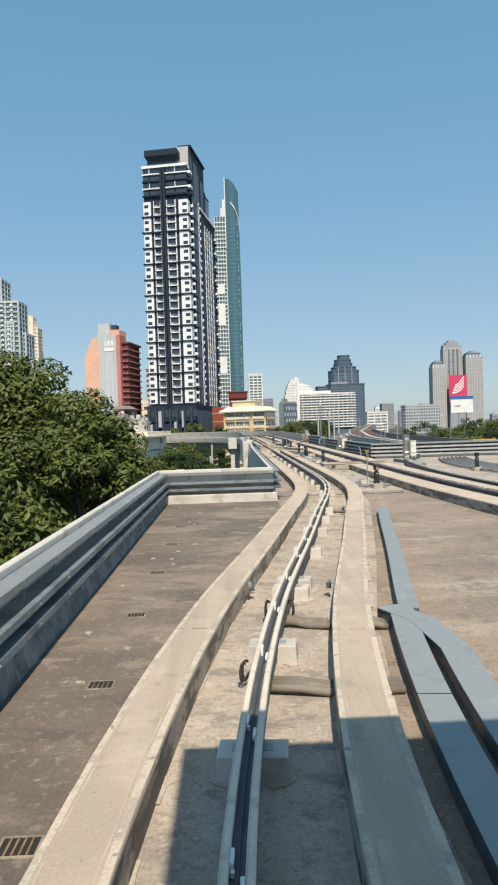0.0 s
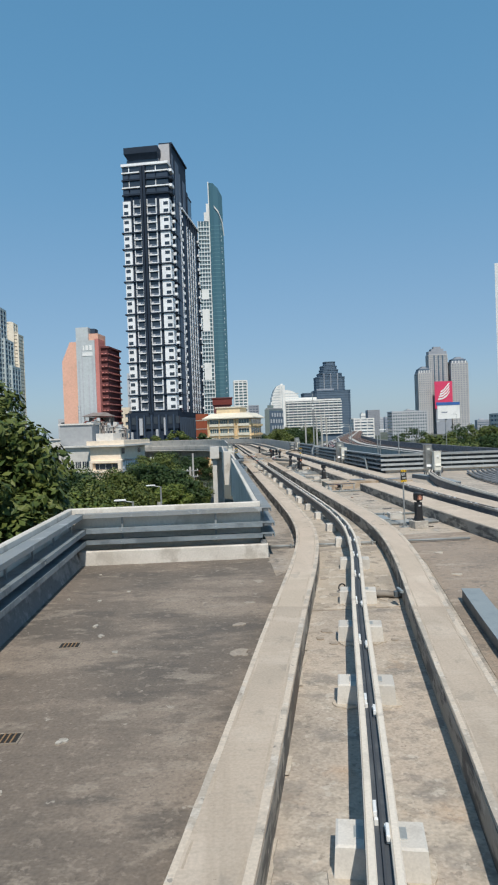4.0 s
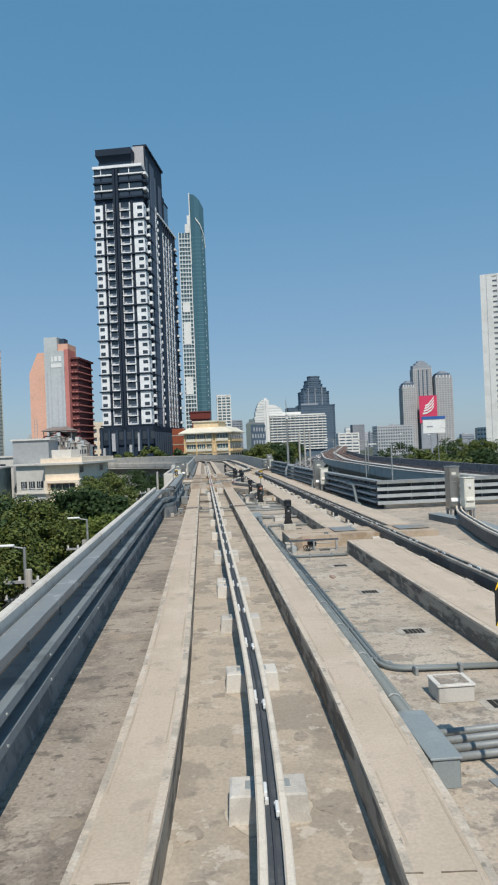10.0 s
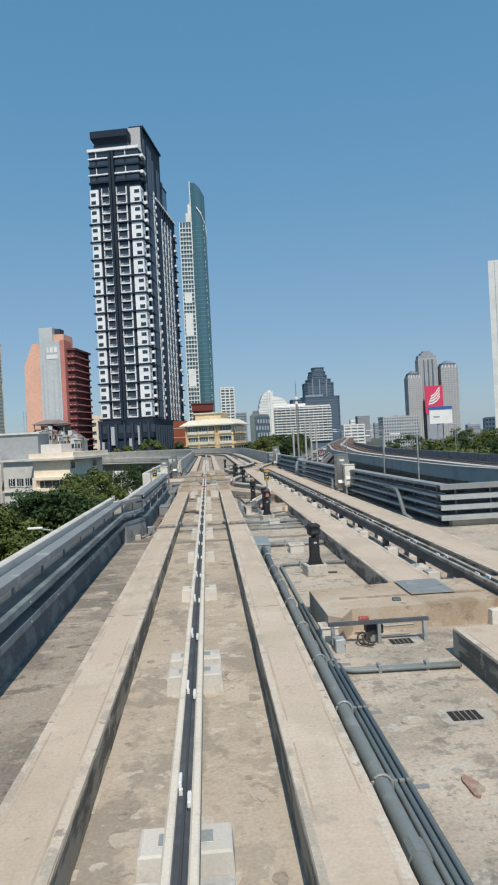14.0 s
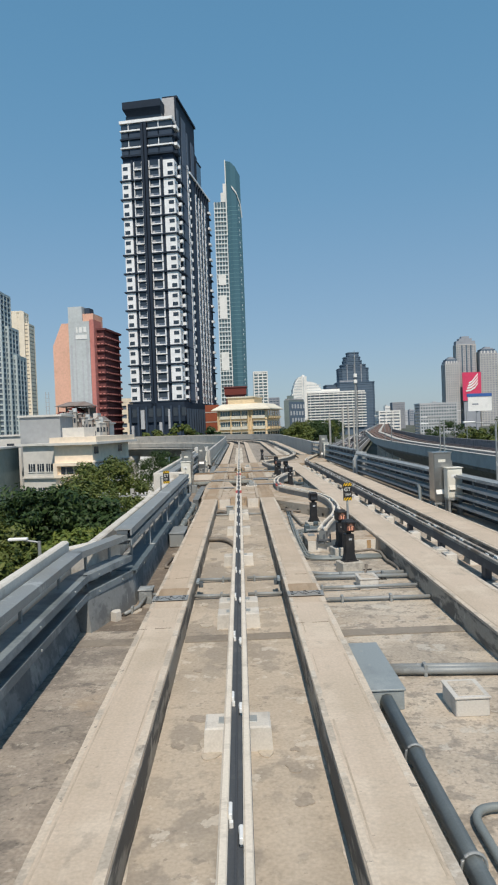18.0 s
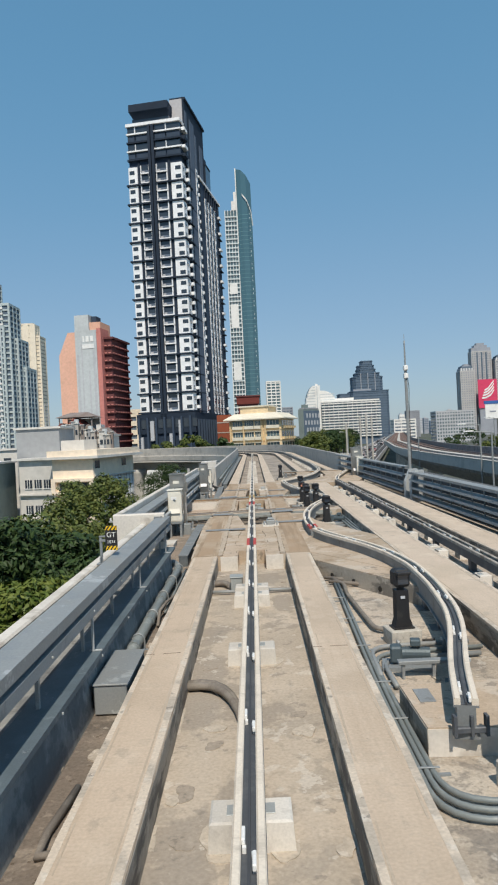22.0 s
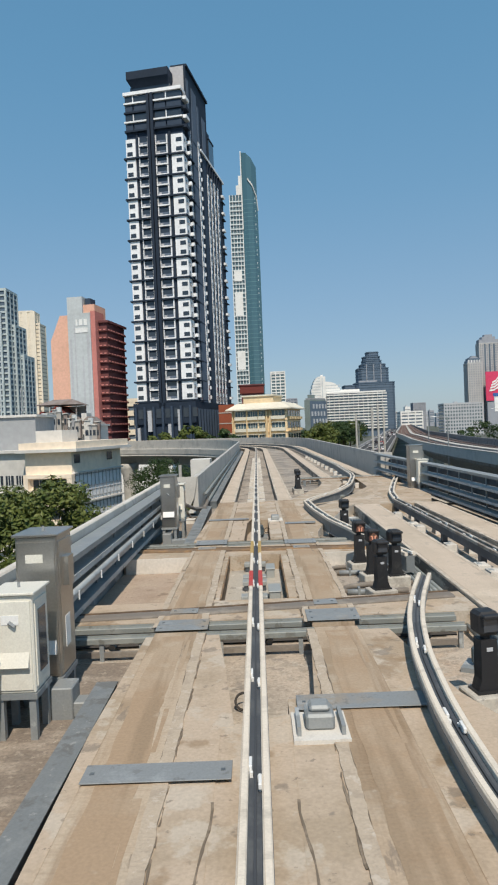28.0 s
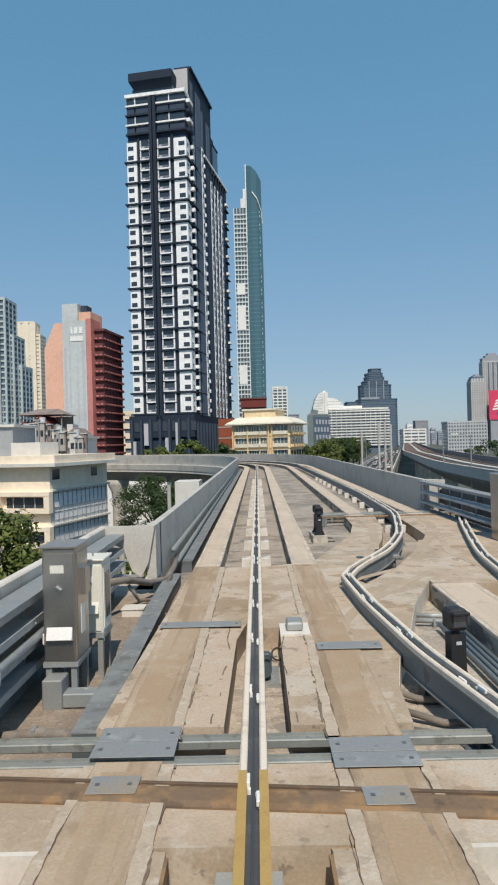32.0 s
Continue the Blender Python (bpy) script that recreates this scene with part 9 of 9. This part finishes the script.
dirt = thing("leaf_litter", "brown dirt and litter along the parapet foot", "dirt", kind="stuff")
bm = bmesh.new()
for i in range(900):
    x, y = rng.choice(((rng.uniform(-1.6, -1.2), rng.uniform(47, 57)), (rng.uniform(-2.2, -1.5), rng.uniform(58, 64)), (rng.uniform(-1.9, -1.5), rng.uniform(71, 76)), (rng.uniform(-1.35, -1.15), rng.uniform(58, 77))))
    s_ = rng.uniform(0.003, 0.012)
    box(bm, x - s_, x + s_, y - s_, y + s_ * 0.6, FLOOR, FLOOR + s_ * 0.6)
part("litter", bm, "grime", dirt)
stone = thing("rubble_block", "broken white concrete lump by the rack", "rubble")
part("lump", prism(bmesh.new(), [(-1.76, 45.06), (-1.68, 45.0), (-1.62, 45.09), (-1.66, 45.2), (-1.74, 45.18)], FLOOR, -0.17), "white_wall", stone)

# ---- branch track and fittings to the side ----
C_LINE = smooth_line([(20, 5.7), (24, 5.55), (28, 5.6), (32, 5.95), (34.5, 6.25), (38.5, 7.1), (40.5, 7.8), (42.5, 9.0)], 0.5, 3)
guide(C_LINE, "guide beam of the side branch curving away", top=0.1, clips=False)
for j in range(7):
    r = thing("service_pipe", "long grey service pipe curving over the deck", "pipe", "service pipes")
    ln = [(8.2 + 0.32 * j + 0.5 * math.sin(i * 0.2) + 0.03 * (i - 6) ** 2 * 1.6, 24 + 1.5 * i + 0.15 * j, -0.2) for i in range(13)]
    part("pipe", tube(bmesh.new(), ln, 0.07, 6), "stained", r)
mach = thing("yellow_barrier", "yellow and orange slatted work barrier at the deck edge", "barrier", at=(14.9, 46.4, FLOOR))
for j in range(4):
    part("slat", boxm(-0.8, 0.9, -0.03, 0.03, 0.25 + j * 0.22, 0.4 + j * 0.22), "machine" if j % 2 else "yellow", mach)
for x in (-0.7, 0.0, 0.8):
    part("post", boxm(x - 0.04, x + 0.04, 0.03, 0.1, 0, 1.1), "machine", mach)


def pole(x, y, z0, z1, r, label, mat="parapet", name="utility_pole", arms=0):
    t = thing(name, label, "pole", "poles", at=(x, y, 0))
    part("shaft", tube(bmesh.new(), [(0, 0, z0), (0, 0, z1)], r, 8), mat, t)
    for k in range(arms):
        part("cross_arm", boxm(-1.1, 1.1, -0.06, 0.06, z1 - 0.6 - k * 0.8, z1 - 0.48 - k * 0.8), "house_grey", t)
        for dx in (-1, -0.4, 0.4, 1):
            part("insulator", tube(bmesh.new(), [(dx, 0, z1 - 0.48 - k * 0.8), (dx, 0, z1 - 0.3 - k * 0.8)], 0.06, 6), "clip", t)
    return t


def street_lamp(x, y, z0, z1, arm=1.6):
    t = thing("street_lamp", "slim grey street lamp with a flat arm", "street lamp", "street lamps", at=(x, y, 0))
    part("shaft", tube(bmesh.new(), [(0, 0, z0), (0, 0, z1)], 0.07, 8), "zinc", t)
    part("arm", tube(bmesh.new(), [(0, 0, z1 - 0.05), (-arm, 0, z1 + 0.08)], 0.045, 6), "zinc", t)
    part("lamp_head", boxm(-arm - 0.5, -arm + 0.25, -0.12, 0.12, z1 + 0.05, z1 + 0.16, bevel=0.03), "signwhite", t)
    return t


mast = thing("radio_mast", "tall pale radio mast with white antenna boxes", "mast", at=(5.93, 69.4, 0))
part("pole", tube(bmesh.new(), [(0, 0, FLOOR), (0, 0, 4.6)], 0.055, 10), "zinc", mast)
part("thin_top", tube(bmesh.new(), [(0, 0, 4.6), (0, 0, 5.6)], 0.03, 8), "zinc", mast)
part("tip", tube(bmesh.new(), [(0, 0, 5.6), (0, 0, 5.85)], 0.01, 6), "zinc", mast)
for z in (4.2, 4.5):
    part("antenna_box", boxm(-0.08, 0.08, -0.12, 0.06, z, z + 0.18, bevel=0.02), "signwhite", mast)
part("cable", tube(bmesh.new(), [(0.07, 0, 4.2), (0.1, -0.02, 3.8), (0.08, 0, 3.3), (0.07, 0, 1)], 0.012, 6), "rubber", mast)
for x, y, z1 in ((16.5, 79, 1.9), (21.5, 108, 2.4), (18.0, 95, 1.8), (23.5, 140, 2.6), (30, 175, 3.2), (46, 150, 3.0), (52, 190, 3.8), (62, 230, 4.5), (75, 180, 4.0), (84, 250, 6), (24, 215, 2.2), (29, 250, 3.0)):
    street_lamp(x, y, -13, z1)
for x, y, z1 in ((31, 238, 6.5), (33.5, 243, 7.2), (36, 248, 6.4), (30, 260, 5), (88, 120, 7.5)):
    pole(x, y, -13, z1, 0.28, "tall bare concrete pole by the avenue")
for x, y, z1, arms in ((-8.45, 50, -2.85, 2), (-8.05, 62, -3.15, 2), (-9.5, 40, -4.0, 1), (-8.3, 88, -2.2, 2), (-7.0, 100, -2.2, 3), (-11, 36, -2.4, 2), (-7.4, 122, -1.0, 0)):
    pole(x, y, -13, z1, 0.16, "grey concrete utility pole with cross arms", "parapet", arms=arms)
for x, y in ((-8.7, 50.4), (-7.9, 62.4)):
    street_lamp(x, y, -13, -1.9, 0.7)
for j, (x0, y0, x1, y1) in enumerate(((-11, 36, -9.5, 44), (-9.5, 40, -8.45, 50), (-8.45, 50, -8.05, 62), (-8.05, 62, -8.3, 88), (-8.3, 88, -7.0, 100))):
    w = thing("power_cable", "sagging black overhead power cable", "cable", "power cables")
    for dz in (0, 0.5, 0.9):
        part("wire", tube(bmesh.new(), [(x0 + (x1 - x0) * f, y0 + (y1 - y0) * f, -3.6 - dz - 1.2 * f * (1 - f)) for f in np.linspace(0, 1, 7)], 0.03, 4), "rubber", w)


def car(x, y, turn, paint, label, z=-12.9):
    t = thing("car", label, "car", "cars", at=(x, y, z), turn=turn)
    bm = bmesh.new()
    prof = [(-2.1, 0.35), (2.1, 0.35), (2.15, 0.75), (1.3, 0.95), (0.6, 1.45), (-1.2, 1.48), (-1.9, 1.0), (-2.15, 0.9)]
    lo = [bm.verts.new((-0.85, py, pz)) for py, pz in prof]
    hi = [bm.verts.new((0.85, py, pz)) for py, pz in prof]
    n = len(prof)
    for i in range(n):
        bm.faces.new((lo[i], lo[(i + 1) % n], hi[(i + 1) % n], hi[i]))
    bm.faces.new(lo), bm.faces.new(hi)
    body = part("body", bm, paint, t)
    part("windscreen", boxm(-0.72, 0.72, -1.93, -1.86, 1.0, 1.38), "glass", body)
    part("side_glass", boxm(-0.87, 0.87, -1.0, 0.6, 1.02, 1.36), "glass", body)
    for sx in (-0.7, 0.7):
        part("tail_light", boxm(sx - 0.12, sx + 0.12, -2.19, -2.1, 0.7, 0.86), "car_red", body, "red tail light")
        for sy in (-1.35, 1.35):
            w = part("wheel", tube(bmesh.new(), [(sx * 1.05, sy, 0.32), (sx * 1.28, sy, 0.32)], 0.32, 12), "rubber", t)
    return t


PAINTS = (("car_white", "white saloon car on the avenue"), ("car_black", "black saloon car on the avenue"), ("car_silver", "silver saloon car on the avenue"), ("car_red", "red saloon car on the avenue"))
rng = random.Random(5)
for k in range(34):
    f = rng.uniform(0.0, 1.0)
    y = 210 + 520 * f * f + k * 2
    x, a = line_at(ROAD_LINE, y)
    p, lab = rng.choice(PAINTS[:3]) if k % 17 else PAINTS[3]
    lane = rng.choice((-5.2, -1.7, 1.8, 5.1))
    car(x + lane, y, a, p, lab, ROAD_Z)
car(-9.5, 66, 0, "car_silver", "silver car parked on the side street", -12.95)
car(-10.5, 74, 0, "car_yellow", "yellow taxi on the side street", -12.95)
car(-13.0, 58, 0, "car_black", "dark car parked on the side street", -12.95)
